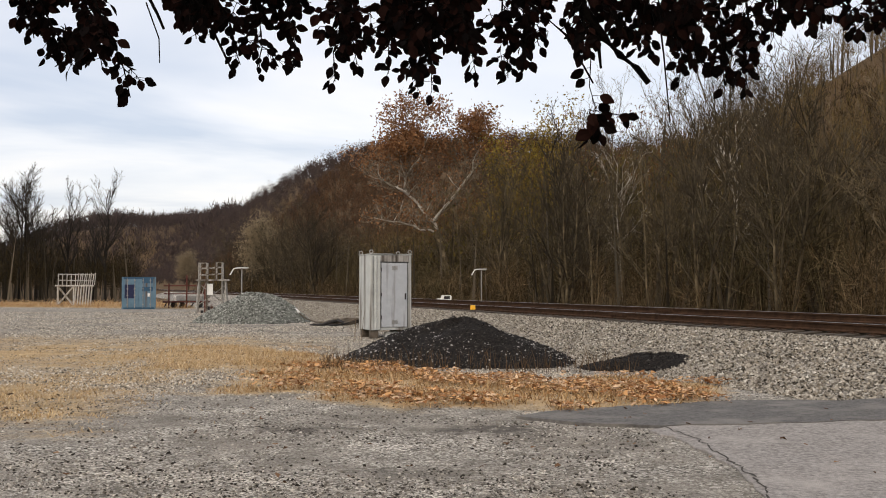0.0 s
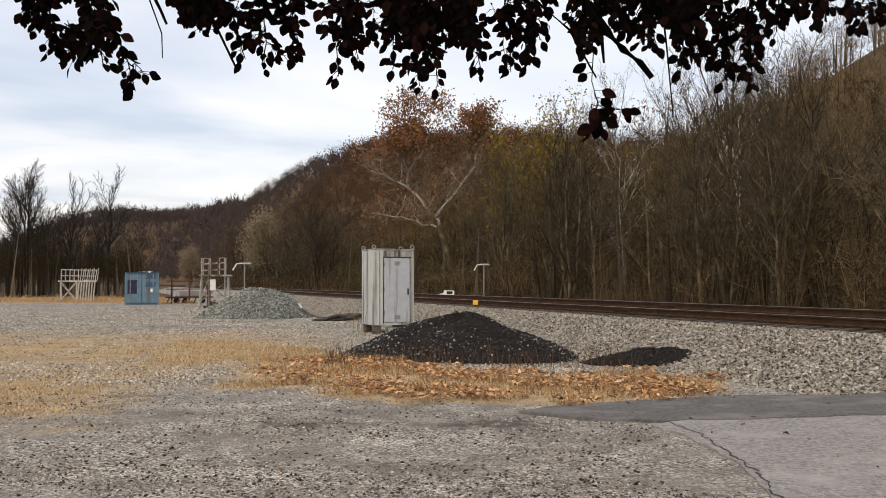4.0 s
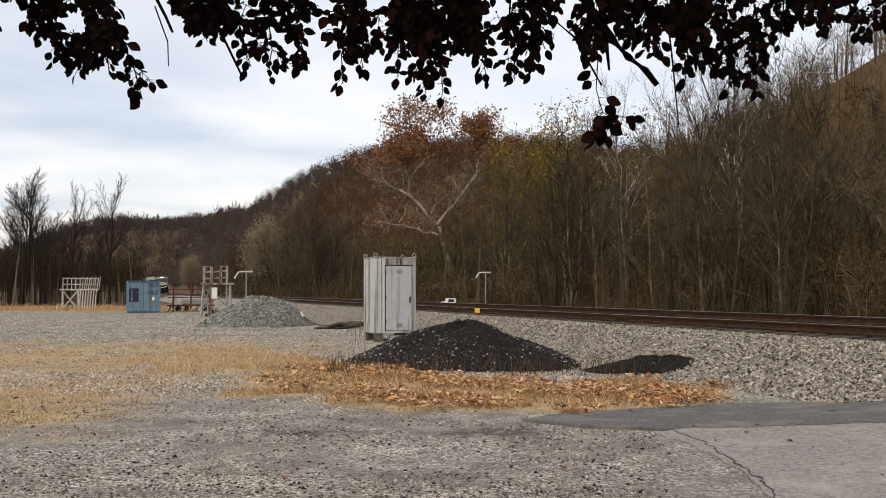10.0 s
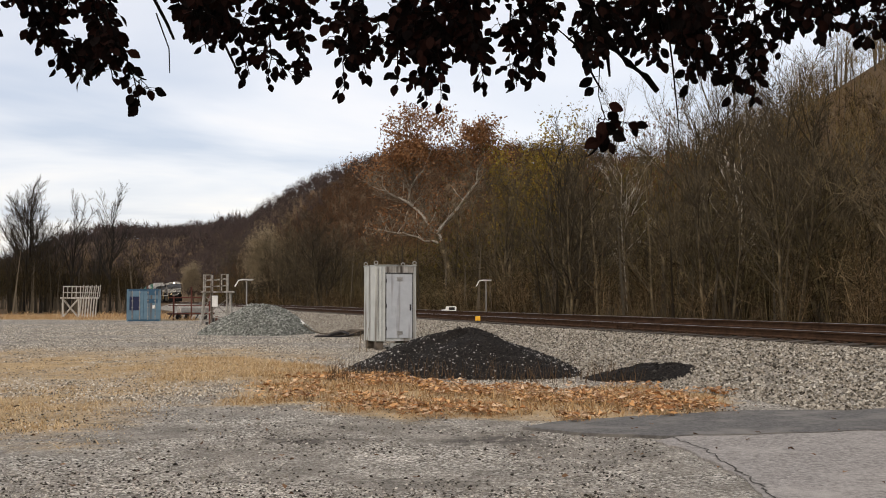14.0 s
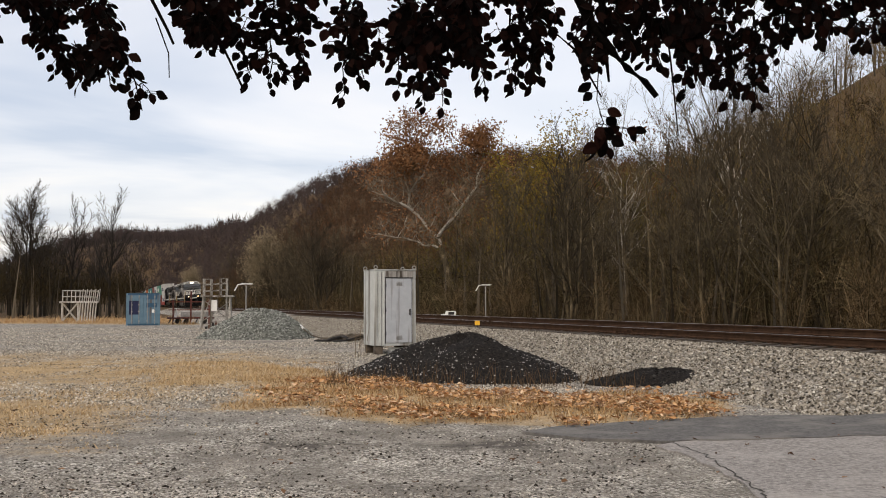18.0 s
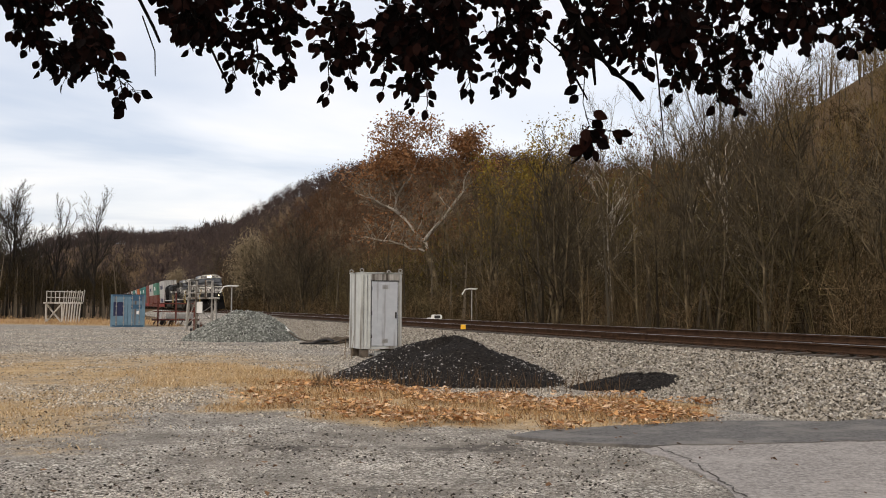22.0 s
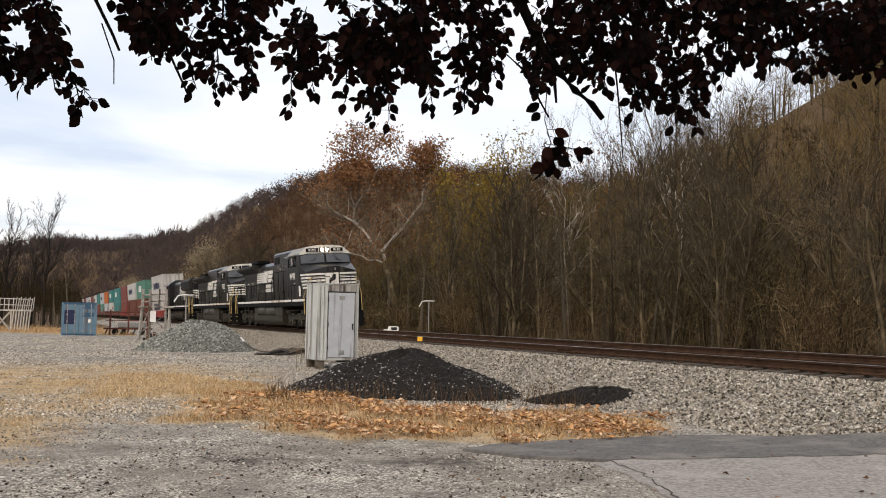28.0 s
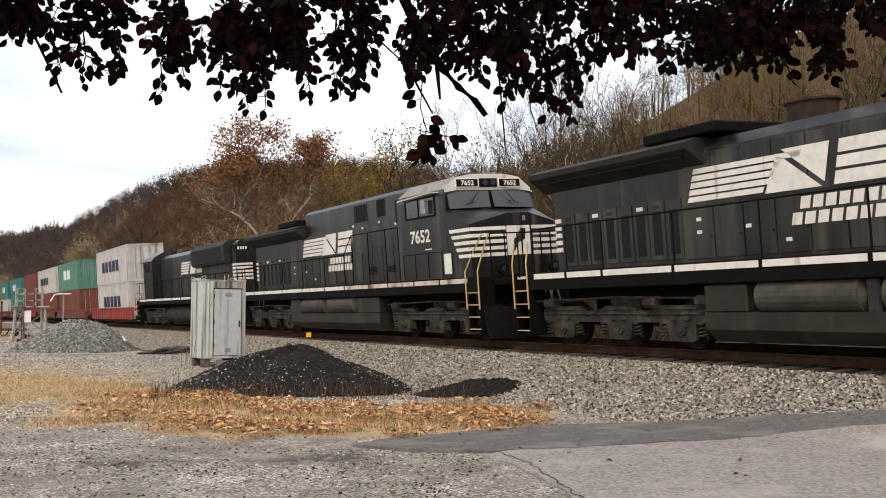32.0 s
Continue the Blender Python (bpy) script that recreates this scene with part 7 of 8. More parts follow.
    for x, d in ((-0.62, 1), (-21.68, -1)):
        bm = B()
        box(bm, min(x, x + d * 0.58), max(x, x + d * 0.58), -0.11, 0.11, 0.72, 0.98, 0.03); box(bm, x + d * 0.42 - 0.15, x + d * 0.42 + 0.15, -0.19, 0.19, 0.68, 1.0, 0.05)
        part("coupler", bm, M_BLACK_DULL, L)
        for y in (-0.6, -0.38, 0.42, 0.66):
            bm = B()
            pipe(bm, [(x, y, 1.3), (x + d * 0.12, y, 1.0), (x + d * 0.2, y * 0.8, 0.72), (x + d * 0.28, y * 0.5, 0.62)], 0.022)
            part("air_hose", bm, M_HOSE, L)
    # fuel tank with air reservoirs
    bm = B()
    prism_y(bm, [(-1.42, 0.48), (-1.42, 0.80), (-0.95, 0.82), (-0.95, 1.34), (0.95, 1.34), (0.95, 0.82), (1.42, 0.80), (1.42, 0.48), (1.15, 0.24), (-1.15, 0.24)], -15.4, -7.4)
    tank = part("fuel_tank", bm, M_TANK, L, "dusty olive-brown fuel tank")
    for sy in (-1, 1):
        for a, b in ((-15.4, -14.35), (-9.1, -7.4)):
            bm = B(); box(bm, a, b, sy * 0.95, sy * 1.42, 0.8, 1.32, 0.03)
            part("tank_side", bm, M_TANK, tank)
    for sy in (-1, 1):
        for a, b in ((-14.1, -12.0), (-11.55, -9.35)):
            bm = B(); rod(bm, (a, sy * 1.2, 1.08), (b, sy * 1.2, 1.08), 0.31, sides=20)
            rod(bm, (a - 0.08, sy * 1.2, 1.08), (a, sy * 1.2, 1.08), 0.15, 0.29, sides=18); rod(bm, (b, sy * 1.2, 1.08), (b + 0.08, sy * 1.2, 1.08), 0.29, 0.15, sides=18)
            part("air_reservoir", bm, M_RESERVOIR, tank, "grey-brown air reservoir")
        bm = B(); box(bm, -11.9, -11.65, sy * 1.0, sy * 1.4, 0.62, 1.34, 0.03)
        part("valve_box", bm, M_DARK, tank)
    truck(L, -4.1, (-2.05, -4.05, -6.15))
    truck(L, -18.2, (-16.3, -18.2, -20.2))
    return L


def prism_y(bm, outline, x0, x1):
    """A solid drawn along x from an outline in y and z."""
    a = [bm.verts.new((x0, y, z)) for y, z in outline]
    b = [bm.verts.new((x1, y, z)) for y, z in outline]
    k = len(a)
    bm.faces.new(a); bm.faces.new(b[::-1])
    for i in range(k):
        bm.faces.new((a[i], b[i], b[(i + 1) % k], a[(i + 1) % k]))
    bmesh.ops.recalc_face_normals(bm, faces=bm.faces)
    return bm


def hood_locomotive():
    """Older narrow-cab locomotive that runs long hood first: the hood's end leads, the cab trails."""
    L = thing("locomotive", on_track(0), "older black narrow-cab locomotive running hood first, white stripes", "locomotive", "locomotives of the train")
    bm = B(); box(bm, -20.9, -0.9, -1.49, 1.49, 1.34, 1.72, 0.02); box(bm, -20, -1.5, -0.75, 0.75, 1.0, 1.4)
    part("underframe", bm, M_BLACK_DULL, L)
    for sy in (-1, 1):
        for k in range(9):
            bm = B(); box(bm, -20.4 + 2.1 * k, -18.45 + 2.1 * k, sy * 1.49, sy * 1.502, 1.56, 1.68)
            part("sill_stripe", bm, M_TRIM, L, "white sill stripe")
    bm = B(); prism_y(bm, [(-0.95, 1.72), (-0.95, 4.0), (-0.7, 4.22), (0.7, 4.22), (0.95, 4.0), (0.95, 1.72)], -16.6, -1.4)
    hood = part("engine_hood", bm, M_BLACK, L)
    bm = B(); prism_y(bm, [(-1.2, 3.2), (-1.28, 3.35), (-1.28, 4.05), (-1.0, 4.3), (1.0, 4.3), (1.28, 4.05), (1.28, 3.35), (1.2, 3.2)], -8.2, -2.2)
    part("radiator_housing", bm, M_ROOF, hood)
    for sy in (-1, 1):
        bm = B(); box(bm, -7.9, -2.6, sy * 1.28, sy * 1.29, 3.4, 4.0)
        part("air_grille", bm, M_GRILLE, hood)
        for k in range(5):
            bm = B(); box(bm, -1.9, -1.39, sy * 0.95, sy * 0.975, 2.35 + 0.17 * k, 2.45 + 0.17 * k)
            part("nose_band", bm, M_TRIM, hood, "white band on the hood end")
            bm = B(); box(bm, -1.4, -1.385, sy * 0.15, sy * 0.95, 2.35 + 0.17 * k, 2.45 + 0.17 * k)
            part("nose_band", bm, M_TRIM, hood, "white band on the hood end")
        if sy < 0:
            for k in range(5):
                mark("flag_bar", hood, -11.6 + 0.04 * k, -10.1 + 0.12 * k, 2.95 + 0.14 * k, 3.05 + 0.14 * k, 0.05, -0.977)
            emblem(hood, -9.55, 2.93, 1.15, 0.70, -0.977)
            emblem(hood, -8.35, 2.93, 1.2, 0.70, -0.977, True)
            for z in (2.5, 2.28):
                for k in range(7):
                    mark("lettering_bar", hood, -9.3 + 0.24 * k, -9.12 + 0.24 * k, z, z + 0.14, 0.03, -0.977)
        for k in range(15):
            bm = B(); box(bm, -16.2 + k, -15.25 + k, sy * 0.95, sy * 0.963, 1.8, 2.9, 0.006)
            part("hood_door", bm, M_BLACK, hood)
        handrails(L, [-20.6, -18.6, -16.4, -14.2, -12.0, -9.8, -7.6, -5.4, -3.2, -1.0], 1.72, sy * 1.44, [2.72] * 10, M_BLACK_DULL)
        steps(L, -1.45, -0.9, sy * 1.5, M_BLACK_DULL); steps(L, -21.3, -20.75, sy * 1.5, M_BLACK_DULL)
        for x in (-1.5, -0.85):
            bm = B(); pipe(bm, [(x, sy * 1.52, 0.9), (x, sy * 1.5, 2.6)], 0.02)
            part("grab_rail", bm, M_HANDRAIL, L, "yellow grab rail")
    for sy in (-1, 1):
        bm = B(); box(bm, -1.41, -1.37, sy * 0.62 - 0.33, sy * 0.62 + 0.33, 3.72, 3.96, 0.01)
        nb = part("number_board", bm, M_BLACK_DULL, hood)
        bm = B()
        for k in range(4):
            box(bm, -1.37, -1.36, sy * 0.62 - 0.24 + 0.125 * k, sy * 0.62 - 0.16 + 0.125 * k, 3.77, 3.91)
        part("lettering_bars", bm, M_TRIM, nb)
    # cab and low nose at the trailing end
    bm = B(); prism_y(bm, [(-1.48, 1.72), (-1.48, 3.95), (-1.3, 4.2), (-0.7, 4.52), (0.7, 4.52), (1.3, 4.2), (1.48, 3.95), (1.48, 1.72)], -18.9, -16.55)
    cab = part("cab", bm, M_BLACK, L)
    for sy in (-1, 1):
        for a, b in ((-18.6, -17.9), (-17.8, -17.0)):
            bm = B(); box(bm, a, b, sy * 1.478, sy * 1.492, 3.3, 3.85)
            part("side_window", bm, M_GLASS, cab)
        bm = B(); prism(bm, [(-18.9, 3.95), (-16.7, 3.95), (-16.7, 3.98), (-18.9, 3.98)], sy * 1.46, sy * 1.75)
        part("sunshade", bm, M_STEEL, cab)
    bm = B(); prism_y(bm, [(-0.95, 1.72), (-0.95, 2.95), (-0.6, 3.1), (0.6, 3.1), (0.95, 2.95), (0.95, 1.72)], -20.5, -18.85)
    part("nose", bm, M_BLACK, L)
    for x in (-12.8, -10.6):
        bm = B()
        bmesh.ops.create_cone(bm, cap_ends=True, segments=16, radius1=0.5, radius2=0.5, depth=0.18, matrix=pose(x, 0, 4.28))
        part("roof_fan", bm, M_ROOF, hood)
    bm = B()
    box(bm, -14.6, -13.6, -0.4, 0.4, 4.2, 4.5, 0.03)
    part("exhaust_outlet", bm, M_RUST, hood)
    bm = B(); rod(bm, (-14.2, -0.85, 0.72), (-7.6, -0.85, 0.72), 0.48, sides=16); rod(bm, (-14.2, 0.85, 0.72), (-7.6, 0.85, 0.72), 0.48, sides=16); box(bm, -14.2, -7.6, -0.8, 0.8, 0.26, 1.2)
    part("fuel_tank", bm, M_DUST, L, "dusty rounded fuel tank")
    for x, d in ((-0.62, 1), (-21.08, -1)):
        bm = B(); box(bm, min(x, x + d * 0.58), max(x, x + d * 0.58), -0.11, 0.11, 0.72, 0.98, 0.03)
        part("coupler", bm, M_BLACK_DULL, L)
        bm = B(); box(bm, x - d * 0.1, x - d * 0.22, -1.4, 1.4, 0.4, 1.4)
        part("pilot", bm, M_BLACK_DULL, L)
    truck(L, -4.2, (-2.4, -4.2, -6.2))
    truck(L, -17.4, (-15.5, -17.4, -19.3))
    return L


L1 = wide_cab_locomotive("9193", 0, "leading black diesel locomotive with lit headlamps and white stripes")
MOVING.append((L1, 0.0))
L2 = wide_cab_locomotive("7652", 1, "second black diesel locomotive with white nose stripes and yellow rails")
MOVING.append((L2, -22.3))
L3 = hood_locomotive()
MOVING.append((L3, -44.6))

PAINTS = {}


def paint(name, c, k=0.35):
    if name not in PAINTS:
        PAINTS[name] = mat(name + "_container_paint", [tuple(v * 0.85 for v in c), tuple(min(v * 1.12, 0.9) for v in c)], 1.2, 0.6, 0, 0.05, 30, 1, (0.10, 0.075, 0.06), k * 0.6, 2.5)
    return PAINTS[name]


COLOURS = {"white": (0.46, 0.455, 0.43), "green": (0.075, 0.21, 0.155), "red": (0.17, 0.045, 0.032), "brown": (0.15, 0.05, 0.035), "teal": (0.03, 0.17, 0.16), "orange": (0.42, 0.11, 0.025), "grey": (0.40, 0.42, 0.43), "blue": (0.05, 0.11, 0.2), "scarlet": (0.28, 0.04, 0.03)}
SHELLS = {}


def shell(length):
    """A corrugated steel container body of that length: the walls fold in and out, corner posts stand proud."""
    if length in SHELLS:
        return SHELLS[length]
    w, h = 2.44, 2.57
    bm = B()
    n = int(length / 0.28)
    for sy in (-1, 1):
        prev = None
        for i in range(n * 2 + 1):
            x = 0.14 + (length - 0.28) * i / (n * 2)
            y = sy * (w / 2 - (0.0 if (i // 2) % 2 else 0.036))
            a, b = bm.verts.new((x, y, 0.12)), bm.verts.new((x, y, h - 0.10))
            if prev:
                bm.faces.new((prev[0], a, b, prev[1]))
            prev = (a, b)
    for x in (0.03, length - 0.03):
        prev = None
        for i in range(17):
            y = -w / 2 + 0.12 + (w - 0.24) * i / 16
            xx = x + (0.035 if (i // 2) % 2 else 0) * (1 if x < 1 else -1)
            a, b = bm.verts.new((xx, y, 0.12)), bm.verts.new((xx, y, h - 0.10))
            if prev:
                bm.faces.new((prev[0], a, b, prev[1]))
            prev = (a, b)
    bmesh.ops.recalc_face_normals(bm, faces=bm.faces)
    box(bm, 0.0, length, -w / 2 + 0.02, w / 2 - 0.02, h - 0.06, h - 0.02)
    for x in (0, length - 0.16):
        for y in (-w / 2, w / 2 - 0.16):
            box(bm, x, x + 0.16, y, y + 0.16, 0, h)
        box(bm, x, x + 0.16, -w / 2 + 0.16, w / 2 - 0.16, 0, 0.14); box(bm, x, x + 0.16, -w / 2 + 0.16, w / 2 - 0.16, h - 0.12, h)
    for y in (-w / 2, w / 2 - 0.08):
        box(bm, 0.16, length - 0.16, y, y + 0.08, 0, 0.14); box(bm, 0.16, length - 0.16, y, y + 0.08, h - 0.10, h)
    me = bpy.data.meshes.new("container_body")
    bm.to_mesh(me); bm.free()
    SHELLS[length] = me
    return me


def container(s, z, length, colour, mark_kind, lower):
    """A shipping container whose rear end is s - length; mark_kind: 0 none, 1 block letters, 2 two pale blocks."""
    c = thing("shipping_container", on_track(0), ("lower " if lower else "upper ") + colour + " corrugated steel shipping container on the train", "container", "containers on the train")
    me = shell(length).copy()
    me.materials.clear(); me.materials.append(paint(colour, COLOURS[colour]))
    o = new("body", me)
    o.parent = c
    if mark_kind:
        dark = colour in ("white", "grey")
        for k in range(5 if mark_kind == 1 else 2):
            bm = B()
            if mark_kind == 1:
                slanted(bm, 2.5 + 1.36 * k, 3.45 + 1.36 * k, 0.9, 1.68, 0.0, -1.240, 0.012)
            else:
                slanted(bm, 3.7 + 2.2 * k, 5.4 + 2.2 * k, 1.0, 1.85, 0.15, -1.240, 0.012)
            part("lettering_bar", bm, M_NAVY if dark else M_WHITE, c, "dark lettering bar" if dark else "white plain block")
    # locking bars on the rear doors
    for y in (-0.7, -0.3, 0.3, 0.7):
        bm = B(); rod(bm, (length + 0.01, y, 0.2), (length + 0.01, y, 2.4), 0.02, sides=5)
        part("locking_bar", bm, M_STEEL, c)
    MOVING.append((c, s - length, z))
    return c


def well_car(s, length, colour):
    """A container well car: deep side sills, end platforms with ladders, a two-axle truck under each end."""
    c = thing("well_car", on_track(0), colour + " steel well car carrying stacked containers", "rail car", "well cars of the train")
    p = paint(colour + "_car", COLOURS[colour])
    pl = 1.5
    for sy in (-1, 1):
        bm = B()
        box(bm, -length + pl, -pl, sy * 1.40 - 0.05, sy * 1.40 + 0.05, 0.42, 1.18, 0.01)
        box(bm, -length + pl, -pl, sy * 1.40 - 0.10, sy * 1.40 + 0.10, 1.14, 1.22)
        k = int((length - 2 * pl) / 0.9)
        for i in range(k + 1):
            x = -length + pl + (length - 2 * pl - 0.1) * i / k
            box(bm, x, x + 0.08, sy * 1.45 - 0.02, sy * 1.45 + 0.06, 0.42, 1.15)
        part("side_sill", bm, p, c)
    bm = B(); box(bm, -length + pl, -pl, -1.3, 1.3, 0.30, 0.38)
    part("well_floor", bm, M_DUST, c)
    for x, d in ((0, -1), (-length, 1)):
        bm = B()
        box(bm, min(x + d * 0.5, x + d * pl), max(x + d * 0.5, x + d * pl), -1.45, 1.45, 1.0, 1.14, 0.01)
        box(bm, x + d * 0.2 - 0.06, x + d * pl * 0.9, -0.2, 0.2, 0.7, 1.0) if d > 0 else box(bm, x - pl * 0.9, x - 0.14, -0.2, 0.2, 0.7, 1.0)
        part("end_platform", bm, p, c)
        bm = B()
        for y in (-1.4, -1.0):
            rod(bm, (x + d * 0.55, y, 1.1), (x + d * 0.55, y, 2.1), 0.02, sides=5)
        for z in (1.4, 1.75, 2.1):
            rod(bm, (x + d * 0.55, -1.4, z), (x + d * 0.55, -1.0, z), 0.018, sides=5)
        part("ladder", bm, p, c)
        bm = B()
        xc = x + d * 1.2
        for sy in (-1, 1):
            box(bm, xc - 1.1, xc + 1.1, sy * 0.98 - 0.07, sy * 0.98 + 0.07, 0.45, 0.68, 0.03)
            for w in (-0.87, 0.87):
                bmesh.ops.create_cone(bm, cap_ends=True, segments=12, radius1=0.13, radius2=0.13, depth=0.1, matrix=pose(xc + w, sy * 1.05, 0.48, 90))
        part("truck_frame", bm, M_DUST, c)
        for w in (-0.87, 0.87):
            bm = B()
            for sy in (-1, 1):
                bmesh.ops.create_cone(bm, cap_ends=True, segments=18, radius1=0.48, radius2=0.46, depth=0.12, matrix=pose(0, sy * 0.77, 0, 90))
            rod(bm, (0, -0.7, 0), (0, 0.7, 0), 0.08)
            o = part("wheelset", bm, M_WHEEL, c)
            o.matrix_basis = pose(xc + w, 0, 0.48)
    MOVING.append((c, s))
    return c


# front of car, car length, car colour, box length, start of box behind the car's front, lower and upper colours and marks
CARS = [(-66.3, 18.6, "scarlet", 12.19, 3.2, "white", 1, "white", 1), (-85.6, 19.2, "brown", 12.19, 5.8, "brown", 0, "green", 2), (-104.8, 16.2, "brown", 14.63, 0.8, "brown", 0, "white", 1),
        (-121.0, 16.2, "scarlet", 12.19, 1.8, "red", 0, "red", 0), (-137.2, 18.4, "brown", 14.63, 1.6, "teal", 0, "teal", 2), (-155.6, 16.2, "brown", 12.19, 1.9, "white", 0, "teal", 2),
        (-171.8, 16.2, "brown", 12.19, 1.9, "grey", 0, "orange", 0), (-188.0, 16.2, "brown", 12.19, 1.9, "green", 0, "grey", 1), (-204.2, 16.2, "brown", 12.19, 1.9, "red", 0, "teal", 0),
        (-220.4, 16.2, "brown", 12.19, 1.9, "brown", 0, "white", 1), (-236.6, 16.2, "brown", 12.19, 1.9, "white", 0, "brown", 0), (-252.8, 16.2, "brown", 12.19, 1.9, "blue", 0, "white", 1),
        (-269.0, 16.2, "brown", 12.19, 1.9, "red", 0, "grey", 0), (-285.2, 16.2, "brown", 12.19, 1.9, "green", 0, "red", 0), (-301.4, 16.2, "brown", 12.19, 1.9, "white", 0, "white", 1)]
for s, ln, col, bl, off, c0, m0, c1, m1 in CARS:
    well_car(s, ln, col)
    container(s - off, 0.38, bl, c0, m0, True)
    container(s - off, 2.97, bl, c1, m1, False)

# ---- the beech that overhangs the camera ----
# the backlit silhouette is put into the leaf and twig colours, near black
M_LEAF = island_mat("backlit_copper_leaves", [(0.0014, 0.0008, 0.0007), (0.0025, 0.0011, 0.0009), (0.015, 0.0048, 0.0032), (0.0012, 0.0009, 0.0008)], 0.85, 0.08)
M_TWIG = mat("backlit_twig", [(0.0022, 0.0018, 0.0016), (0.005, 0.004, 0.0033)], 12, 0.95, 0, 0.6, 60, spec=0.03)


def over(h, v, d):
    """A place d metres ahead, by the tangents of its angles to the side and above the level of the eye."""
    return Vector((h * d / 1000, d, EYE + v * d / 1000))


# tips of the hanging twigs and the lower edge of the crown: to the side and above the eye, in thousandths of the distance
TIPS = [(-390, 224), (-326, 192), (-358, 222), (-428, 254), (-258, 254), (-211, 226), (-194, 221), (-155, 223), (-113, 209), (-91, 226), (-56, 216), (-26, 198), (-10, 198),
        (27, 233), (37, 210), (68, 212), (86, 222), (100, 246), (147, 234), (221, 238), (246, 204), (276, 220), (294, 205), (320, 202), (347, 255), (388, 263), (435, 260), (488, 258), (535, 257), (582, 255), (630, 256)]
EDGE_H = [-639, -462, -442, -427, -412, -395, -374, -364, -345, -333, -328, -295, -289, -265, -251, -242, -233, -225, -201, -183, -154, -133, -107, -77, -65, -36, -18, -4, 17, 27, 39, 64, 76, 117, 155, 196, 234, 258, 277, 296, 352, 366, 377, 390, 437, 478, 890]
EDGE_V = [251, 249, 245, 242, 232, 222, 226, 246, 268, 278, 349, 349, 290, 256, 263, 291, 284, 252, 226, 242, 228, 246, 238, 255, 224, 209, 210, 242, 239, 272, 266, 234, 255, 257, 249, 239, 216, 240, 232, 252, 255, 278, 290, 263, 259, 265, 261]
SWAY = []


class Spray(Limbs):
    def blade(self, p, d, size):
        """One beech leaf: an oval with a point, folded along its midrib."""
        r = self.r
        d = d.normalized()
        look_at = (Vector((0, 0, EYE)) - p).normalized()
        n = (look_at + Vector((r.uniform(-1, 1), r.uniform(-1, 1), r.uniform(-1, 1))) * 0.9).normalized()
        s = d.cross(n).normalized()
        n = s.cross(d)
        w = size * r.uniform(0.30, 0.40)
        k = len(self.lv)
        fold = size * r.uniform(0.02, 0.14)
        prof = [(0.0, 0.0), (0.16, 0.62), (0.42, 1.0), (0.70, 0.80), (0.90, 0.34), (1.0, 0.0)]
        mid = [p + d * (size * t) + n * (-0.12 * size * t * t) for t, _ in prof]
        self.lv += mid
        for sg in (-1, 1):
            self.lv += [mid[i] + s * (sg * w * prof[i][1]) + n * fold * prof[i][1] for i in range(1, 5)]
        for b in (6, 10):
            self.lf += [(k, k + 1, k + b, k + b), (k + 1, k + 2, k + b + 1, k + b), (k + 2, k + 3, k + b + 2, k + b + 1), (k + 3, k + 4, k + b + 3, k + b + 2), (k + 4, k + 5, k + b + 3, k + b + 3)]

    def twig(self, a, b, r0, leaves, size=0.07, droop=0.3, start=0.1):
        r = self.r
        pts = []
        for i in range(6):
            t = i / 5
            q = a.lerp(b, t) + Vector((r.uniform(-1, 1), r.uniform(-1, 1), r.uniform(-1, 1))) * (0.012 if 0 < i < 5 else 0)
            q.z += droop * (a - b).length * 0.25 * math.sin(t * math.pi)
            pts.append(q)
        self.limb(pts, r0, r0 * 0.4, 4)
        for k in range(leaves):
            t = start + (1 - start) * (k + r.random()) / max(leaves, 1)
            i = min(int(t * 5), 4)
            p = pts[i].lerp(pts[i + 1], t * 5 - i)
            e = (pts[i + 1] - pts[i]).normalized()
            side = Vector((r.uniform(-1, 1), r.uniform(-0.6, 0.6), r.uniform(-1.1, 0.25))).normalized()
            q = p + (e * 0.3 + side).normalized() * r.uniform(0.008, 0.03)
            self.limb([p, q], 0.0016, 0.001, 3)
            self.blade(q, (e * 0.5 + side + Vector((0, 0, -0.35))), size * r.uniform(0.7, 1.2))
        return pts

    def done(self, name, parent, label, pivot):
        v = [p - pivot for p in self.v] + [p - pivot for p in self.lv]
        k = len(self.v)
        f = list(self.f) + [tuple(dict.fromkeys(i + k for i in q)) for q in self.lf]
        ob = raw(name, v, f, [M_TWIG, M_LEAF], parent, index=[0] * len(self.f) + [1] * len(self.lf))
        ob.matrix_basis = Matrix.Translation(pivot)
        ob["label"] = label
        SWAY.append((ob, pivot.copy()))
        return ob


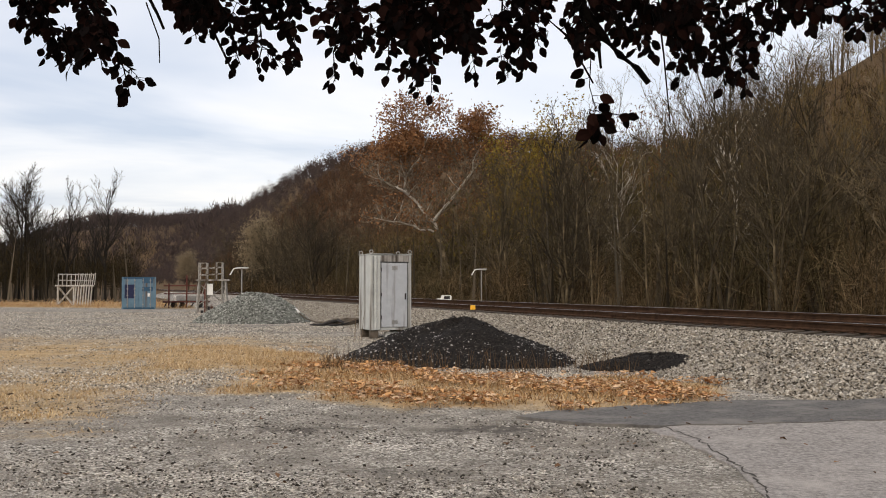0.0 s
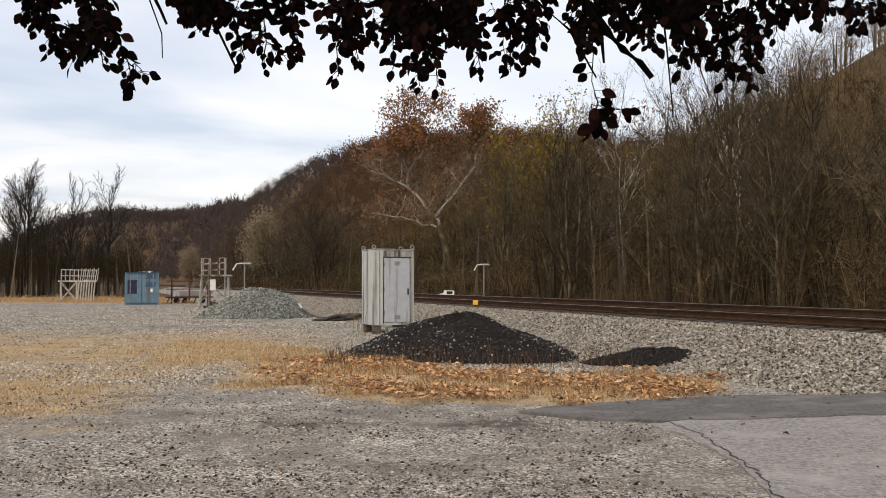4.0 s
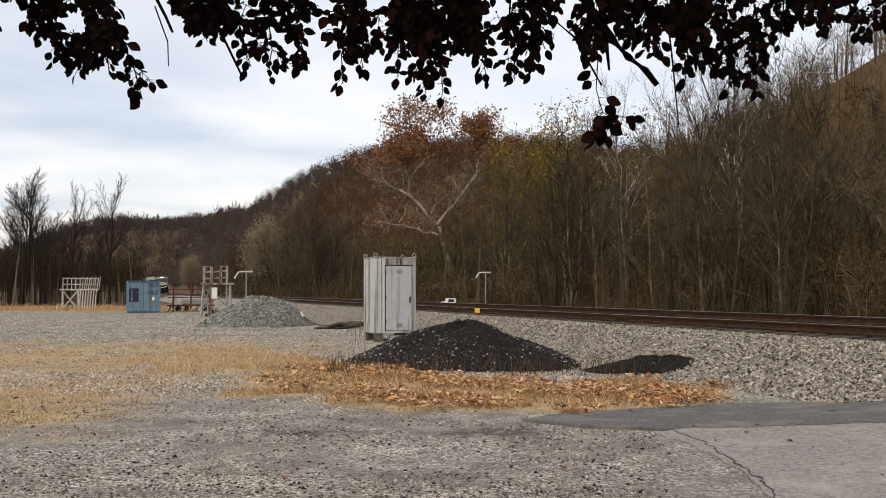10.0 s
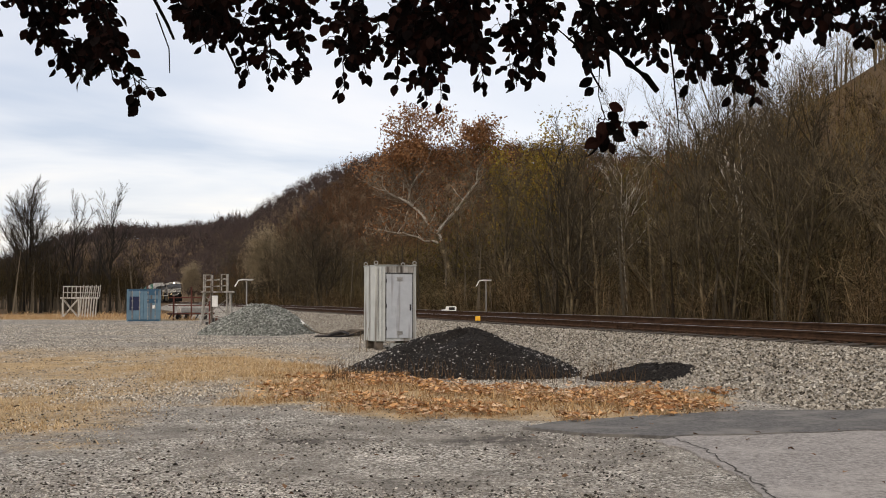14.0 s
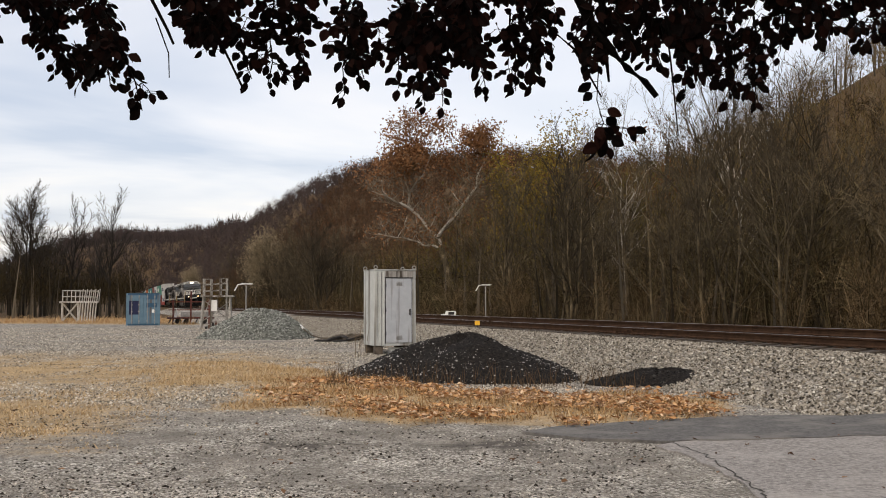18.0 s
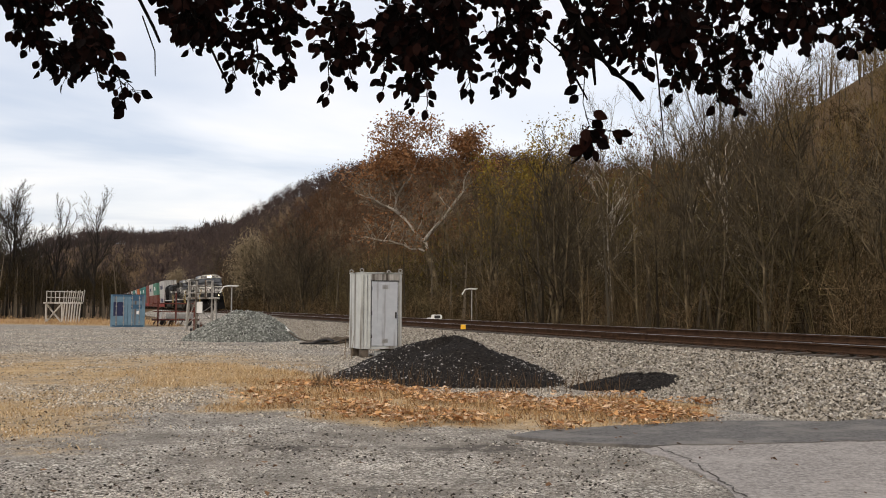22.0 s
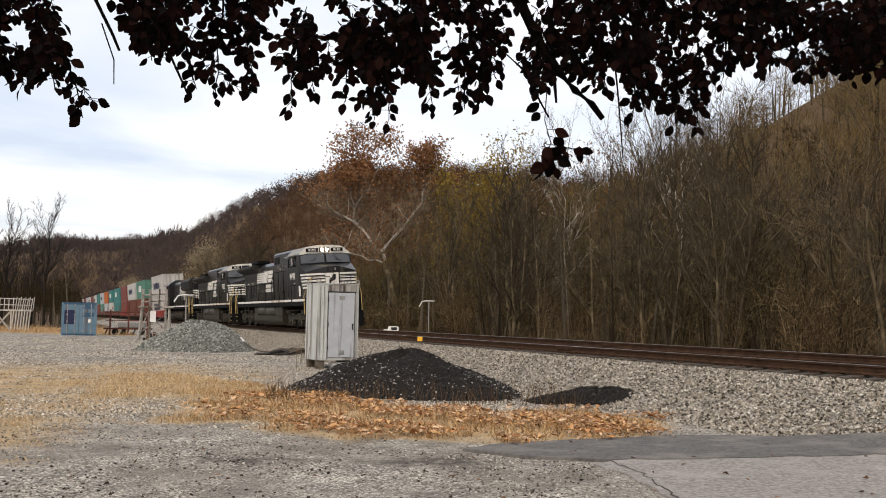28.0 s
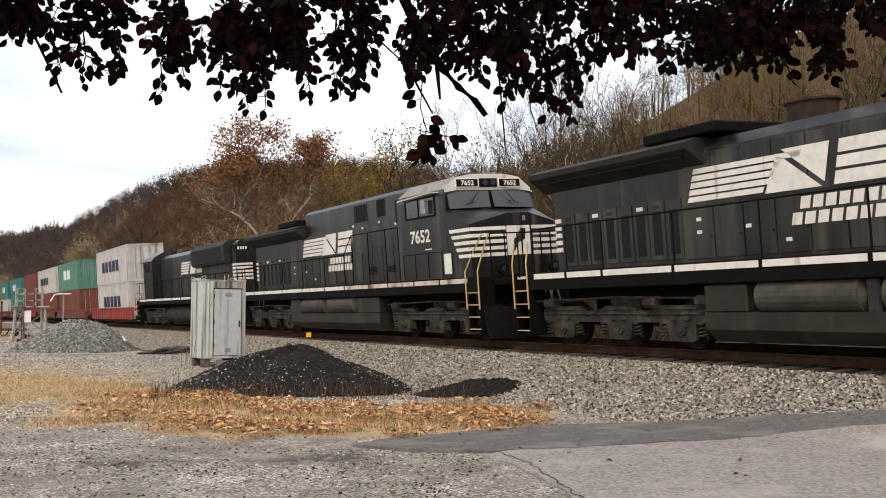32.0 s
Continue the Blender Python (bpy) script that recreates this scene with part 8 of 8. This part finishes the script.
def beech():
    r = random.Random(8)
    tree_ = thing("beech_tree", pose(0, 0, 0), "copper beech whose leafy branches, coloured as silhouettes, hang over the yard", "tree")
    t = Limbs(5)
    root = Vector((2.6, -4.2, -0.2))
    t.limb([root, root + Vector((0.05, 0.1, 1.5)), root + Vector((-0.1, 0.3, 3.2)), root + Vector((-0.2, 0.8, 5.5))], 0.34, 0.16, 12)
    part_ = fast("trunk", np.array([tuple(v) for v in t.v]), np.array(t.f), M_BARK_DARK, tree_)
    fork = root + Vector((-0.1, 0.3, 3.2))
    # big limbs that reach forward above the camera, and bare broken ends
    ends = [(-420, 380, 3.3), (-150, 372, 3.5), (120, 352, 3.4), (330, 365, 3.5), (560, 360, 3.5)]
    for k, (h, v, d) in enumerate(ends):
        t = Limbs(20 + k)
        e = over(h, v, d)
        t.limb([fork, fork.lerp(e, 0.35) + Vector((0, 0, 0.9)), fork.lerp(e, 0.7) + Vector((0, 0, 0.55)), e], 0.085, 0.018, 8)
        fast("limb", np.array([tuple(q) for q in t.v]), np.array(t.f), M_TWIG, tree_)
    d = 3.35
    for k, (pts, r0, r1) in enumerate((([(120, 352), (148, 292), (170, 262), (186, 244), (204, 230), (216, 214)], 0.019, 0.010), ([(90, 300), (130, 265), (158, 214)], 0.006, 0.003), ([(226, 300), (232, 245), (238, 172)], 0.004, 0.002),
                                       ([(-268, 330), (-246, 280), (-218, 222)], 0.006, 0.004), ([(-322, 330), (-300, 288), (-293, 272)], 0.007, 0.005), ([(-312, 300), (-298, 262), (-297, 236)], 0.003, 0.002), ([(158, 330), (163, 262), (166, 230)], 0.012, 0.004))):
        t = Limbs(40 + k)
        t.limb([over(h, v, d) for h, v in pts], r0, r1, 6)
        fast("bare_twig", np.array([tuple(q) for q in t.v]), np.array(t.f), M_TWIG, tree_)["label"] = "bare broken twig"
    for h1, v1 in TIPS:
        s = Spray(r.randrange(10000))
        d = 3.4 + r.uniform(-0.3, 0.35)
        a, b = over(h1 - r.uniform(-12, 42) - (40 if h1 < -300 else 0), v1 + r.uniform(85, 115), d + 0.1), over(h1, v1 + 8, d)
        pts = s.twig(a, b, 0.005, 24, 0.042, 0.35, 0.15)
        for k in range(7):
            i = 1 + (k % 4)
            q = pts[i] + Vector((s.r.uniform(-0.07, 0.07), s.r.uniform(-0.12, 0.12), s.r.uniform(-0.08, 0.04)))
            if q.z > b.z + 0.02:
                s.twig(pts[i], q, 0.0025, 9, 0.041, 0.2, 0.15)
        s.done("leafy_twig", tree_, "hanging twig of copper leaves in silhouette colour", a)
    # the long sprig that hangs lowest
    s = Spray(77)
    a = over(146, 320, 3.35)
    pts = s.twig(a, over(160, 186, 3.35), 0.004, 6, 0.056, 0.05, 0.55)
    s.twig(pts[-1], over(161, 162, 3.35), 0.003, 11, 0.062, 0.05, 0.1)
    s.twig(pts[-1], over(192, 180, 3.35), 0.002, 5, 0.05, 0.1, 0.35)
    s.twig(pts[-1], over(148, 182, 3.35), 0.002, 4, 0.056, 0.1, 0.3)
    s.done("leafy_twig", tree_, "long hanging sprig of copper leaves in silhouette colour", a)
    # the thick of the crown above
    s = Spray(90)
    for k in range(1900):
        h = r.uniform(-640, 800)
        low = float(np.interp(h, EDGE_H, EDGE_V)) + 17
        if low > 390:
            continue
        v = low + (395 - low) * r.random() ** 1.1
        # loose holes where the sky shows through
        if float(fbm(np.array([h * 0.022]), np.array([v * 0.030]), 33)[0]) < -0.20 - 0.45 * smoothstep(25, 75, v - low):
            continue
        q = over(h, v, 3.6 + r.uniform(-0.45, 0.6))
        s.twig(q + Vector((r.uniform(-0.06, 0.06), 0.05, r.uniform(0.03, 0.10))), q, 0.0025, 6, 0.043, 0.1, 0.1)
    o = s.done("crown", tree_, "dense copper foliage overhead in silhouette colour", over(0, 380, 3.5))


beech()


def motions():
    for thing_, off, *z in MOVING:
        walk(thing_, [(t, on_track(AT_END + SPEED * (t - 32) + off, 0, z[0] if z else 0)) for t in range(0, 33, 2)])
    # the locomotives' wheels roll
    for w, x, r in SPIN:
        walk(w, [(k / 30, Matrix.Translation((x, 0, r)) @ Matrix.Rotation(SPEED * (k / 30) / r, 4, "Y")) for k in range(961)])
    # a light breeze moves the twigs; towards the end it lifts them a little
    rnd = random.Random(17)
    for ob, pivot in SWAY:
        p1, p2, amp = rnd.uniform(0, 6.28), rnd.uniform(0, 6.28), (0.15 if ob.name.startswith("crown") else 0.7)
        rows = []
        for k in range(65):
            t = k / 2
            gust = max(0.0, min(1.0, (t - 30.0) / 1.2))
            rows.append((t, Matrix.Translation(pivot + Vector((-0.028 * gust, 0, 0.030 * gust))) @ pose(0, 0, 0, amp * math.sin(1.3 * t + p1), amp * math.sin(0.9 * t + p2), 0)))
        walk(ob, rows)


motions()
